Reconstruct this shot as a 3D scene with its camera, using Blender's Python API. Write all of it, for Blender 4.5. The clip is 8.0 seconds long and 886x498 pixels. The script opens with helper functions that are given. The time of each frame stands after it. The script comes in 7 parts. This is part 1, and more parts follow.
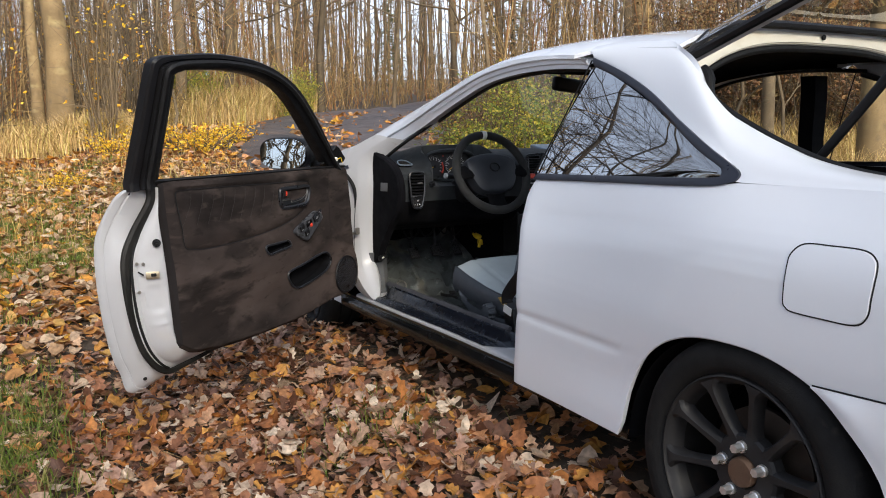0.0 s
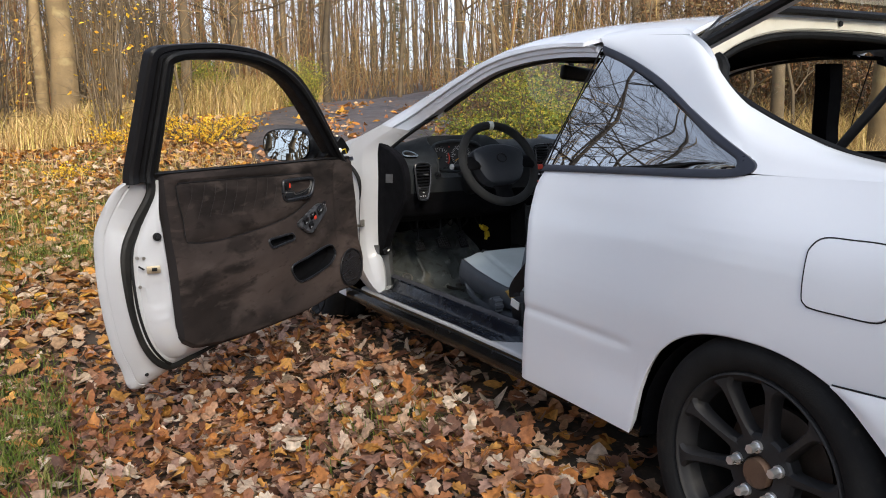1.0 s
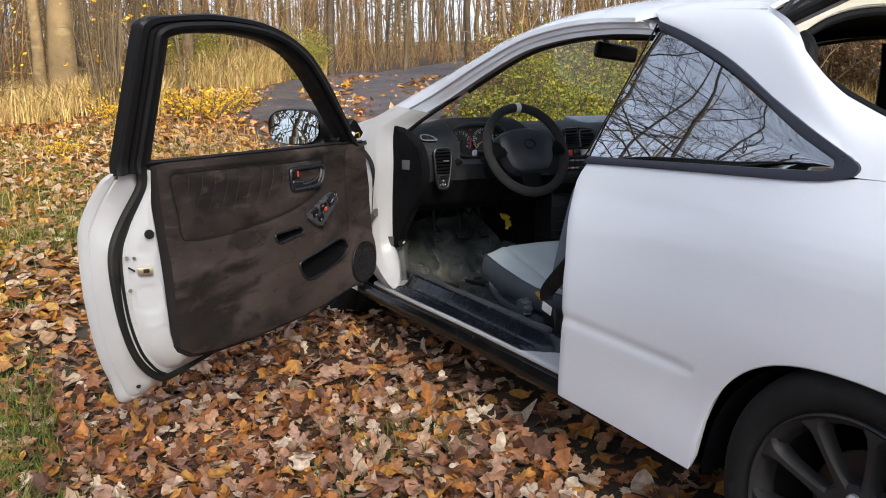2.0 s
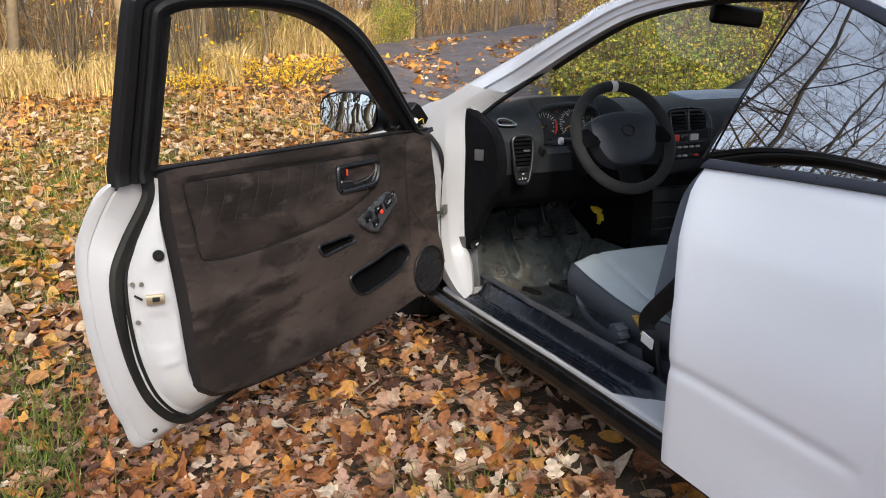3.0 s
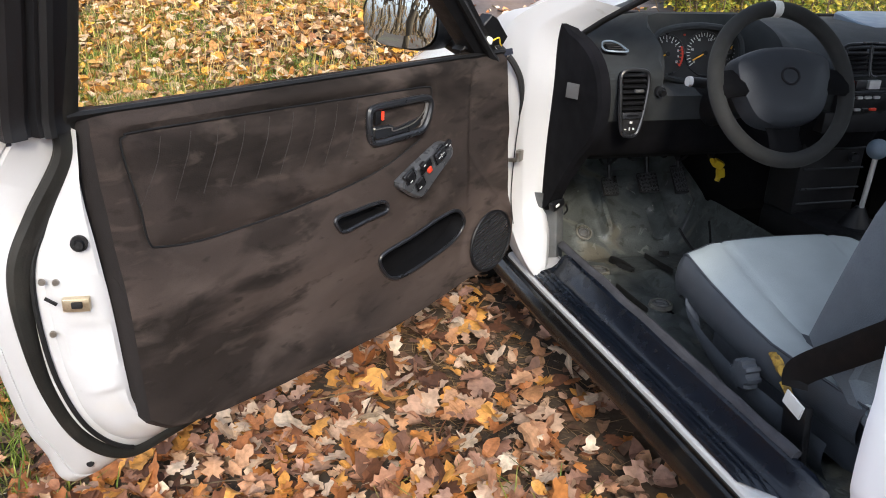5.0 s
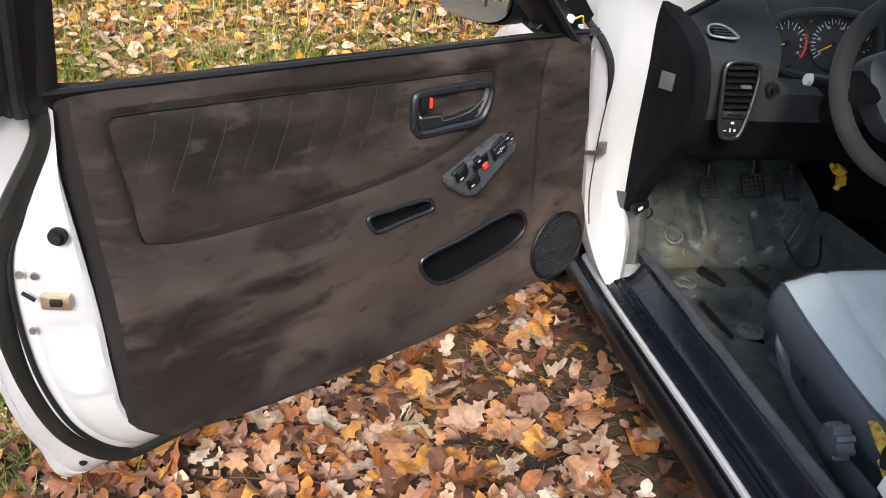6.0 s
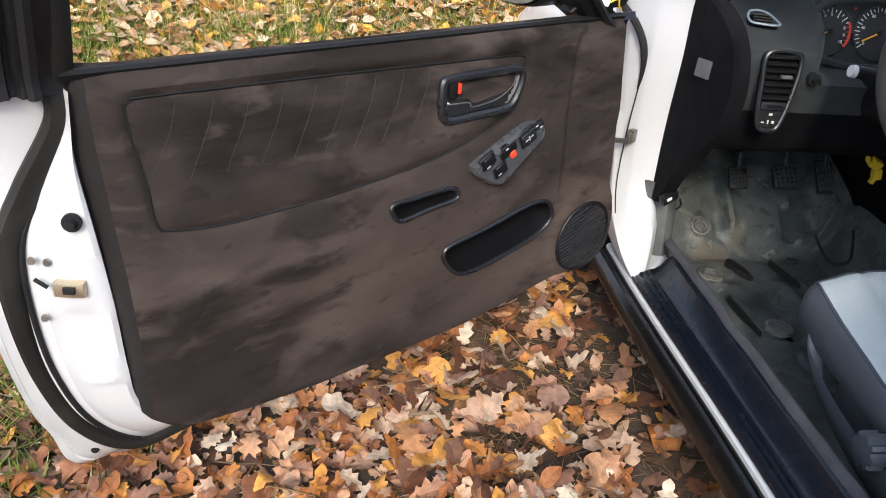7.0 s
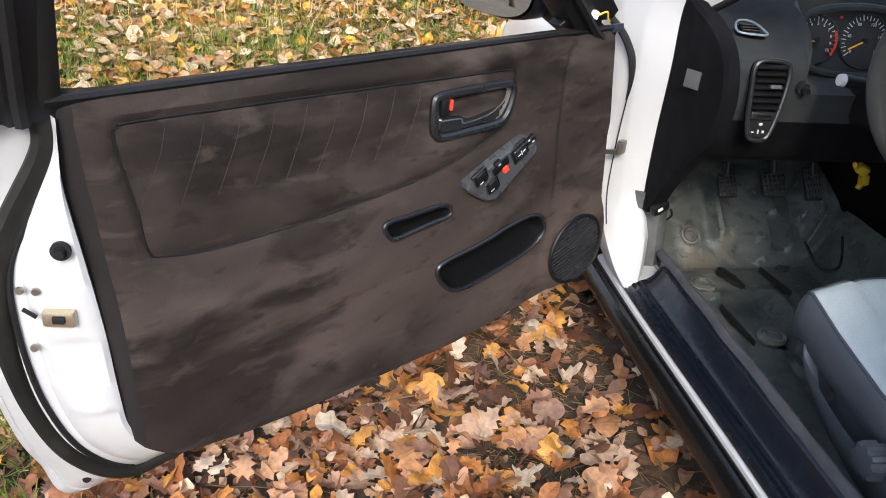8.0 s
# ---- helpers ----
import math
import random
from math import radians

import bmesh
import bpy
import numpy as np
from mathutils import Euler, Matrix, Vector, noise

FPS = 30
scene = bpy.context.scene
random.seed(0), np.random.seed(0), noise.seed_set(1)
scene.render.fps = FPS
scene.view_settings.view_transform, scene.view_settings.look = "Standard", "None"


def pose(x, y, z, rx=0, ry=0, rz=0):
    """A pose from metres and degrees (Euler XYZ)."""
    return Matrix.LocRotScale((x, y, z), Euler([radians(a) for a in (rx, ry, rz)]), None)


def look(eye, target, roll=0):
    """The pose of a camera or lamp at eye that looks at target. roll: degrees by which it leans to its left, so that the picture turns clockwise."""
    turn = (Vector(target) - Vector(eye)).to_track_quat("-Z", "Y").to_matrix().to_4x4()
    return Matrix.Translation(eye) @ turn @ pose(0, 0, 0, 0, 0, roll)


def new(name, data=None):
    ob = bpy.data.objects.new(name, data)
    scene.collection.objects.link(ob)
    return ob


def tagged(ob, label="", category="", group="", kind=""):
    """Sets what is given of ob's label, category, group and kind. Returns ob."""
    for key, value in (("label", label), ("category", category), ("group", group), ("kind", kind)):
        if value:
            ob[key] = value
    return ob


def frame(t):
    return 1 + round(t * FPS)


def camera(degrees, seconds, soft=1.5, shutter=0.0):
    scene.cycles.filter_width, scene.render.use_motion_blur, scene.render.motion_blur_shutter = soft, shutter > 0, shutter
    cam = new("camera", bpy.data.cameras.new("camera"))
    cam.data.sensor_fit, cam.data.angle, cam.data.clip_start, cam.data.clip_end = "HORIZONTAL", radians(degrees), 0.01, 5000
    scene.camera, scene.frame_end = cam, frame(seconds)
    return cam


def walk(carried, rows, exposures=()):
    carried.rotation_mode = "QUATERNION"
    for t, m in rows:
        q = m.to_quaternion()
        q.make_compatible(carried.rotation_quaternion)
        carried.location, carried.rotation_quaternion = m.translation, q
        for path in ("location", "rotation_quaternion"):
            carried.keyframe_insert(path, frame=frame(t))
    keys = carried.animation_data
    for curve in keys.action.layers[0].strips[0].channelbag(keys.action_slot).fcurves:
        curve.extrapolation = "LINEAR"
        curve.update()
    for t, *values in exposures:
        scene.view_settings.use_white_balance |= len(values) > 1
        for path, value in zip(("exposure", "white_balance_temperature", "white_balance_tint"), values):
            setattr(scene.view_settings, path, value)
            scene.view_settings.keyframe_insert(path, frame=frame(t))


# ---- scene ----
cam = camera(56.4, 8.0, soft=1.0)
PATH = [
    (0, (-2.171, -1.109, 1.068), (-1.207, 0.618, 0.769), -0.3),
    (0.5, (-2.173, -1.106, 1.069), (-1.206, 0.617, 0.759), -0.3),
    (1, (-2.143, -1.061, 1.07), (-1.195, 0.67, 0.747), -0.5),
    (1.5, (-2.099, -0.954, 1.062), (-1.16, 0.78, 0.727), -0.3),
    (1.7, (-2.084, -0.879, 1.073), (-1.143, 0.851, 0.721), -0.2),
    (2.8, (-1.89, -0.453, 1.141), (-1.048, 1.299, 0.669), -0.7),
    (3, (-1.8, -0.359, 1.146), (-1.068, 1.441, 0.673), -0.9),
    (3.5, (-1.67, -0.202, 1.174), (-0.996, 1.587, 0.587), 0.9),
    (4, (-1.624, -0.029, 1.177), (-1.034, 1.778, 0.556), 1.6),
    (4.2, (-1.621, 0.032, 1.183), (-1.032, 1.832, 0.541), 1.4),
    (5.3, (-1.469, 0.361, 1.179), (-0.994, 2.138, 0.393), 3.6),
    (5.5, (-1.424, 0.404, 1.19), (-1.076, 2.197, 0.374), 3.3),
    (6, (-1.371, 0.476, 1.194), (-1.086, 2.259, 0.336), 4.2),
    (6.5, (-1.371, 0.516, 1.192), (-1.109, 2.288, 0.301), 5.3),
    (7, (-1.384, 0.533, 1.197), (-1.129, 2.292, 0.281), 5.3),
    (7.5, (-1.401, 0.537, 1.2), (-1.149, 2.293, 0.276), 5.3),
    (8, (-1.399, 0.555, 1.205), (-1.106, 2.318, 0.307), 4.7),
]
EXPOSURE = [(0.0, 1.06, 5750, 10), (1.5, 1.12, 5750, 10), (3.5, 1.50, 5800, 10), (5.5, 1.88, 5720, 10), (8.0, 1.90, 5600, 10)]
walk(cam, [(t, look(eye, target, roll)) for t, eye, target, roll in PATH], exposures=EXPOSURE)

# ---- light ----
CX = 0.08          # the car's centre line
world = bpy.data.worlds.new("sky")
scene.world = world
world.use_nodes = True
wn = world.node_tree.nodes
sky = wn.new("ShaderNodeTexSky")
sky.sky_type = "NISHITA"
sky.sun_disc = False
SUN_UP, SUN_FROM = 30.0, 190.0     # elevation; compass bearing of the sun, clockwise from +y
sky.sun_elevation, sky.sun_rotation = radians(SUN_UP), radians(SUN_FROM)
sky.air_density, sky.dust_density, sky.ozone_density = 0.75, 3.0, 0.6
wn["Background"].inputs["Strength"].default_value = 0.15
haze = wn.new("ShaderNodeHueSaturation")          # thin high cloud
haze.inputs["Saturation"].default_value = 0.34
world.node_tree.links.new(sky.outputs["Color"], haze.inputs["Color"])
world.node_tree.links.new(haze.outputs["Color"], wn["Background"].inputs["Color"])
sun = new("sun", bpy.data.lights.new("sun", "SUN"))
sun.data.energy, sun.data.angle, sun.data.color = 2.8, radians(12), (1.0, 0.81, 0.54)
b = radians(SUN_FROM)
e = radians(SUN_UP)
sun.matrix_world = look((math.sin(b) * math.cos(e) * 30, math.cos(b) * math.cos(e) * 30, math.sin(e) * 30), (0, 0, 0))


# ---- materials ----
def material(name, colour, rough=0.6, metal=0.0, spots=(), spread=0.12, fine=300.0, coarse=9.0, bump=0.0, bump_scale=400.0,
             coat=0.0, sheen=0.0, per_object=0.0, per_island=0.0, specular=0.5, uneven=0.08, stretch=None, swirl=0.0):
    """A principled surface: base colour broken at two scales, optional stains (colour, scale, threshold, amount) and fine relief."""
    m = bpy.data.materials.new(name)
    m.use_nodes = True
    t = m.node_tree
    n, link = t.nodes, t.links.new
    p = n["Principled BSDF"]
    where = n.new("ShaderNodeTexCoord").outputs["Object"]
    if stretch:
        k = n.new("ShaderNodeMapping")
        k.inputs["Scale"].default_value = stretch
        link(where, k.inputs["Vector"])
        where = k.outputs[0]

    def noise_at(scale, detail=4.0):
        k = n.new("ShaderNodeTexNoise")
        k.inputs["Scale"].default_value, k.inputs["Detail"].default_value = scale, detail
        k.inputs["Distortion"].default_value = swirl if scale < 40 else 0.0
        link(where, k.inputs["Vector"])
        return k.outputs["Fac"]

    def mixed(a, b_, f, blend="MIX"):
        k = n.new("ShaderNodeMix")
        k.data_type, k.blend_type = "RGBA", blend
        for s, v in ((k.inputs[6], a), (k.inputs[7], b_), (k.inputs[0], f)):
            if isinstance(v, (int, float)):
                s.default_value = v
            elif isinstance(v, tuple):
                s.default_value = (*v, 1)
            else:
                link(v, s)
        return k.outputs[2]

    def ranged(v, a, b_, lo, hi):
        k = n.new("ShaderNodeMapRange")
        link(v, k.inputs[0])
        for i, x in enumerate((a, b_, lo, hi)):
            k.inputs[i + 1].default_value = x
        return k.outputs[0]

    dark = tuple(c * (1 - spread) for c in colour)
    light = tuple(min(1, c * (1 + spread)) for c in colour)
    c = mixed(dark, light, ranged(noise_at(coarse), 0.3, 0.7, 0, 1))
    c = mixed(c, dark, ranged(noise_at(fine, 2), 0.45, 0.75, 0, 0.6))
    for tint, scale, limit, amount, *soft_ in spots:
        c = mixed(c, tint, ranged(noise_at(scale, 5), limit, limit + (soft_[0] if soft_ else 0.12), 0, amount))
    if per_object or per_island:
        r = n.new("ShaderNodeObjectInfo").outputs["Random"] if per_object else n.new("ShaderNodeNewGeometry").outputs["Random Per Island"]
        k = n.new("ShaderNodeHueSaturation")
        v = per_object or per_island
        link(ranged(r, 0, 1, 1 - v, 1 + v), k.inputs["Value"])
        link(c, k.inputs["Color"])
        c = k.outputs[0]
    link(c, p.inputs["Base Color"])
    link(ranged(noise_at(coarse * 3), 0.3, 0.7, max(0.02, rough - uneven), min(1, rough + uneven)), p.inputs["Roughness"])
    p.inputs["Metallic"].default_value = metal
    p.inputs["Specular IOR Level"].default_value = specular
    p.inputs["Coat Weight"].default_value = coat
    p.inputs["Coat Roughness"].default_value = 0.06
    p.inputs["Sheen Weight"].default_value = sheen
    if bump:
        k = n.new("ShaderNodeBump")
        k.inputs["Strength"].default_value, k.inputs["Distance"].default_value = bump, 0.002
        link(noise_at(bump_scale, 3), k.inputs["Height"])
        link(k.outputs[0], p.inputs["Normal"])
    return m


def glass_material(name, tint, mirror=0.0):
    """Thin pane: tinted see-through with a clear reflection that grows at a grazing angle."""
    m = bpy.data.materials.new(name)
    m.use_nodes = True
    t = m.node_tree
    n = t.nodes
    n.remove(n["Principled BSDF"])
    see, shine, mix = n.new("ShaderNodeBsdfTransparent"), n.new("ShaderNodeBsdfGlossy"), n.new("ShaderNodeMixShader")
    see.inputs[0].default_value = (*tint, 1)
    shine.inputs["Roughness"].default_value = 0.01
    facing, power, scaled = n.new("ShaderNodeLayerWeight"), n.new("ShaderNodeMath"), n.new("ShaderNodeMapRange")
    power.operation, power.inputs[1].default_value = "POWER", 4.0
    t.links.new(facing.outputs["Facing"], power.inputs[0])
    t.links.new(power.outputs[0], scaled.inputs[0])
    scaled.inputs[3].default_value = 0.05 + mirror
    t.links.new(scaled.outputs[0], mix.inputs[0])
    t.links.new(see.outputs[0], mix.inputs[1])
    t.links.new(shine.outputs[0], mix.inputs[2])
    t.links.new(mix.outputs[0], n["Material Output"].inputs[0])
    return m


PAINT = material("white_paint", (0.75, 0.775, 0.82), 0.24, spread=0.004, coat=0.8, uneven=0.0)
# body white toned down in its colour where strong light would clip it
JAMB = material("toned_down_white_paint", (0.455, 0.455, 0.46), 0.38, spread=0.02, coat=0.3, spots=[((0.50, 0.45, 0.36), 7.0, 0.63, 0.35), ((0.25, 0.21, 0.16), 30.0, 0.70, 0.4)])
# a creamier white than the body panels, with random brownish spots
CREAM = material("cream_white_paint", (0.74, 0.70, 0.60), 0.45, spread=0.04, spots=[((0.45, 0.38, 0.26), 8.0, 0.62, 0.4)])
SEAL = material("dusty_rubber_seal", (0.010, 0.0095, 0.008), 0.6, spread=0.25, specular=0.3, spots=[((0.022, 0.020, 0.016), 9.0, 0.55, 0.5)], bump=0.2)
RUBBER = material("black_rubber", (0.006, 0.006, 0.0065), 0.62, spread=0.2, specular=0.3, bump=0.2, bump_scale=700)
TRIM = material("black_plastic", (0.0065, 0.0065, 0.0075), 0.45, spread=0.15, specular=0.3, bump=0.25, bump_scale=900)
SKIRT = material("scuffed_black_plastic", (0.0040, 0.0045, 0.0052), 0.20, spread=0.25, specular=0.5, spots=[((0.030, 0.024, 0.018), 7.0, 0.60, 0.5, 0.15), ((0.12, 0.10, 0.08), 70.0, 0.70, 0.4)], bump=0.15)
PLATE = material("blue_black_plastic", (0.0060, 0.0085, 0.0145), 0.24, spread=0.08, bump=0.06, bump_scale=600)
SURROUND = material("navy_black_trim", (0.018, 0.020, 0.032), 0.35, spread=0.1)
HUBPAD = material("dark_blue_grey_pad", (0.020, 0.023, 0.029), 0.5, spread=0.12, bump=0.3, bump_scale=600)
SUEDE = material("brown_black_suede", (0.0320, 0.0252, 0.0228), 0.97, spread=0.30, fine=900, coarse=2.2, sheen=0.0, specular=0.08, stretch=(0.50, 0.50, 1.2), swirl=0.5,
                 spots=[((0.078, 0.059, 0.0505), 1.6, 0.48, 0.78, 0.14), ((0.0095, 0.0080, 0.0073), 2.3, 0.51, 0.80, 0.16), ((0.0115, 0.0095, 0.0087), 4.6, 0.53, 0.75, 0.10), ((0.076, 0.060, 0.0525), 7.5, 0.54, 0.55, 0.12),
                        ((0.0115, 0.0095, 0.0088), 12.0, 0.56, 0.60, 0.10), ((0.062, 0.049, 0.0415), 26.0, 0.59, 0.45, 0.10), ((0.012, 0.010, 0.0092), 40.0, 0.60, 0.45, 0.08)], bump=0.3, bump_scale=700)
# darker copy of the suede: dark nap plus the turned edge's shade, in colour
SUEDE_EDGE = material("shaded_suede_edge", (0.0125, 0.0102, 0.0098), 0.95, spread=0.3, fine=900, coarse=4.0, sheen=0.02, specular=0.25, spots=[((0.017, 0.014, 0.0132), 6.0, 0.55, 0.7, 0.1)], bump=0.25, bump_scale=900)
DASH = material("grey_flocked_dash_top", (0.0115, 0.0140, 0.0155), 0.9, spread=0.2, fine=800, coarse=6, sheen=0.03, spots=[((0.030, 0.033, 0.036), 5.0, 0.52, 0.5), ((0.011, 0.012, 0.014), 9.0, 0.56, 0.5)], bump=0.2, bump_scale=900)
# darker copy of the dash flock, with the lower dash's shade in its colour
DASHLOW = material("shade_darkened_dash_flock", (0.0027, 0.0027, 0.0038), 0.9, spread=0.2, fine=800, specular=0.12, spots=[((0.0085, 0.008, 0.0105), 6.0, 0.55, 0.6)], bump=0.2, bump_scale=900)
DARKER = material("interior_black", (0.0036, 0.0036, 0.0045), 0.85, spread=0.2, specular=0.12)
FLOCK = material("dusty_flock", (0.045, 0.045, 0.052), 0.95, spread=0.3, fine=500, coarse=20, bump=0.6, bump_scale=500)
PAN = material("bare_floor_metal", (0.066, 0.075, 0.074), 0.5, 0.08, spread=0.45, coarse=8, swirl=0.8, spots=[((0.125, 0.142, 0.142), 6.0, 0.54, 0.65, 0.05), ((0.12, 0.098, 0.060), 6.0, 0.55, 0.6, 0.08), ((0.03, 0.034, 0.033), 11.0, 0.55, 0.6, 0.05), ((0.20, 0.21, 0.20), 26.0, 0.66, 0.6, 0.03), ((0.018, 0.017, 0.015), 8.0, 0.58, 0.40, 0.08), ((0.02, 0.018, 0.014), 30.0, 0.60, 0.6, 0.06)], bump=0.5, bump_scale=120)
SEAT = material("blue_grey_seat_cloth", (0.40, 0.445, 0.45), 0.9, spread=0.08, fine=900, sheen=0.02, bump=0.4, bump_scale=500)
SEATSIDE = material("dark_blue_grey_vinyl", (0.052, 0.059, 0.070), 0.5, spread=0.12, bump=0.3, bump_scale=600)
SUEDE_RIM = material("black_alcantara", (0.018, 0.0185, 0.018), 0.9, spread=0.15, sheen=0.03, fine=900, bump=0.2)
ALLOY = material("dark_grey_wheel_paint", (0.0175, 0.017, 0.0175), 0.6, 0.0, spread=0.2, specular=0.35, spots=[((0.045, 0.041, 0.036), 10.0, 0.55, 0.5)])
TYRE = material("tyre_rubber", (0.009, 0.009, 0.009), 0.8, spread=0.25, specular=0.25, spots=[((0.04, 0.034, 0.027), 22.0, 0.62, 0.5)], bump=0.4, bump_scale=300)
DISC = material("brake_steel", (0.05, 0.038, 0.03), 0.5, 0.6, spread=0.3)
RUST = material("rusty_brown_metal", (0.16, 0.10, 0.065), 0.6, 0.5, spread=0.2, spots=[((0.08, 0.05, 0.03), 60, 0.55, 0.6)])
CHROME = material("bright_steel", (0.72, 0.73, 0.74), 0.34, 0.8, spread=0.1)
STEEL = material("dull_steel", (0.30, 0.28, 0.25), 0.4, 0.9, spread=0.2)
CLOTH2 = material("striped_bolster_cloth", (0.12, 0.14, 0.16), 0.9, spread=0.15, bump=0.5, bump_scale=400)
RED = material("red_plastic", (0.62, 0.05, 0.02), 0.4)
YELLOW = material("yellow_plastic", (0.70, 0.48, 0.02), 0.5)
ORANGE = material("amber_needle", (0.85, 0.42, 0.03), 0.5)
WHITEMARK = material("white_mark", (0.75, 0.75, 0.72), 0.5)
GREYMARK = material("grey_print", (0.42, 0.42, 0.42), 0.5)
SATIN = material("satin_black_bezel", (0.0125, 0.0132, 0.0155), 0.32, spread=0.1)
HANDLE = material("smoky_handle_metal", (0.24, 0.24, 0.245), 0.32, 0.6)
BLUEGREY = material("blue_grey_plastic", (0.13, 0.17, 0.22), 0.45)
PANE = glass_material("clear_pane", (0.93, 0.95, 0.94))
TINTED = glass_material("dark_tinted_pane", (0.035, 0.04, 0.045), 0.50)
REAR = glass_material("rear_pane", (0.62, 0.66, 0.64), 0.04)
MIRROR = material("mirror_glass", (0.85, 0.87, 0.88), 0.02, 1.0, spread=0.0)
MIRROR.node_tree.nodes["Principled BSDF"].inputs["Roughness"].default_value = 0.0
for link_ in list(MIRROR.node_tree.links):
    if link_.to_socket.name == "Roughness":
        MIRROR.node_tree.links.remove(link_)
# two copies of bark: BARK has sunlight in its colour, DULL has shade
BARK = material("sun_gold_bark", (0.21, 0.145, 0.066), 0.9, spread=0.3, fine=60, coarse=2.5, per_object=0.35, bump=0.8, bump_scale=40,
                spots=[((0.36, 0.29, 0.13), 3.0, 0.55, 0.5), ((0.10, 0.075, 0.045), 5.0, 0.58, 0.6)])
DULL = material("shade_brown_bark", (0.105, 0.076, 0.042), 0.9, spread=0.35, fine=60, coarse=2.5, per_object=0.4, bump=0.8, bump_scale=40, spots=[((0.20, 0.165, 0.085), 3.0, 0.56, 0.6), ((0.045, 0.036, 0.024), 5.0, 0.56, 0.6)])
# bark darkened in colour to stand in for backlit silhouettes
DARK_TWIGS = material("silhouette_bark", (0.030, 0.024, 0.019), 0.9, spread=0.3, per_object=0.3)
KICK = material("dusty_grey_plastic", (0.085, 0.088, 0.090), 0.8, spread=0.2, spots=[((0.13, 0.125, 0.115), 14.0, 0.55, 0.5), ((0.03, 0.03, 0.03), 22.0, 0.60, 0.6)], bump=0.3)
WORN = material("worn_bare_metal", (0.17, 0.165, 0.145), 0.45, 0.2, spread=0.35, coarse=30, spots=[((0.05, 0.045, 0.035), 40.0, 0.52, 0.7)])
DIALS = material("dark_grey_dial_face", (0.016, 0.016, 0.0165), 0.55, spread=0.1)
# barrel in a darker tone than the rim, with brown spots
BARREL = material("dark_wheel_barrel", (0.009, 0.0085, 0.008), 0.8, spread=0.3, specular=0.2, spots=[((0.030, 0.022, 0.016), 14.0, 0.55, 0.5)])
TWIGS = material("twig_bark", (0.092, 0.066, 0.036), 0.9, spread=0.3, per_object=0.3)
SOIL = material("leaf_mould_soil", (0.058, 0.043, 0.030), 0.95, spread=0.35, fine=120, coarse=5, bump=1.0, bump_scale=60,
                spots=[((0.10, 0.058, 0.028), 1.6, 0.52, 0.6), ((0.020, 0.016, 0.012), 8.0, 0.55, 0.7), ((0.11, 0.075, 0.045), 45.0, 0.58, 0.6, 0.05), ((0.065, 0.075, 0.025), 0.9, 0.60, 0.5)])
ROADMAT = material("dark_wet_track", (0.066, 0.056, 0.058), 0.6, spread=0.4, coarse=2.5, fine=40, bump=1.0, bump_scale=25, spots=[((0.15, 0.095, 0.055), 0.8, 0.52, 0.6, 0.2), ((0.022, 0.02, 0.024), 3.0, 0.55, 0.7)])
NEEDLES = material("dark_spruce_needles", (0.055, 0.070, 0.032), 0.8, spread=0.4, coarse=3, per_object=0.2)


# ---- mesh helpers ----
def V(*a):
    return Vector(a)


def part(name, bm, mat_, parent=None, label="", smooth=True):
    """Links a bmesh as one mesh object under a thing or part."""
    me = bpy.data.meshes.new(name)
    bmesh.ops.recalc_face_normals(bm, faces=bm.faces[:])
    bm.to_mesh(me)
    bm.free()
    me.materials.append(mat_)
    if smooth:
        me.polygons.foreach_set("use_smooth", [True] * len(me.polygons))
        me.set_sharp_from_angle(angle=radians(38))
    ob = new(name, me)
    ob.parent = parent
    return tagged(ob, label)


def grid(bm, rows, close=False):
    """Quads between rows of points; close joins each row's end to its start."""
    vs = [[bm.verts.new(p) for p in r] for r in rows]
    for a, b_ in zip(vs, vs[1:]):
        k = len(a)
        for i in range(k if close else k - 1):
            j = (i + 1) % k
            bm.faces.new((a[i], a[j], b_[j], b_[i]))
    return vs


def shell(bm, rows, offset):
    """A sheet with thickness: the rows and the same rows shifted by offset, joined round the rim."""
    f = grid(bm, rows)
    o = Vector(offset)
    g = grid(bm, [[Vector(p) + o for p in r] for r in rows])
    rim = lambda m: m[0] + [r[-1] for r in m[1:]] + m[-1][-2::-1] + [r[0] for r in m[-2:0:-1]]
    a, b_ = rim(f), rim(g)
    for i in range(len(a)):
        j = (i + 1) % len(a)
        bm.faces.new((a[i], b_[i], b_[j], a[j]))


def smoothed(pts, n=6, closed=False):
    """Catmull-Rom through points of any dimension."""
    p = [np.array(q, float) for q in pts]
    k = len(p)
    out = []
    for i in range(k if closed else k - 1):
        a, b_, c, d = (p[(i - 1) % k], p[i], p[(i + 1) % k], p[(i + 2) % k]) if closed else (p[max(i - 1, 0)], p[i], p[i + 1], p[min(i + 2, k - 1)])
        for j in range(n):
            t = j / n
            out.append(tuple(0.5 * (2 * b_ + (c - a) * t + (2 * a - 5 * b_ + 4 * c - d) * t * t + (3 * b_ - a - 3 * c + d) * t ** 3)))
    if not closed:
        out.append(tuple(p[-1]))
    return out


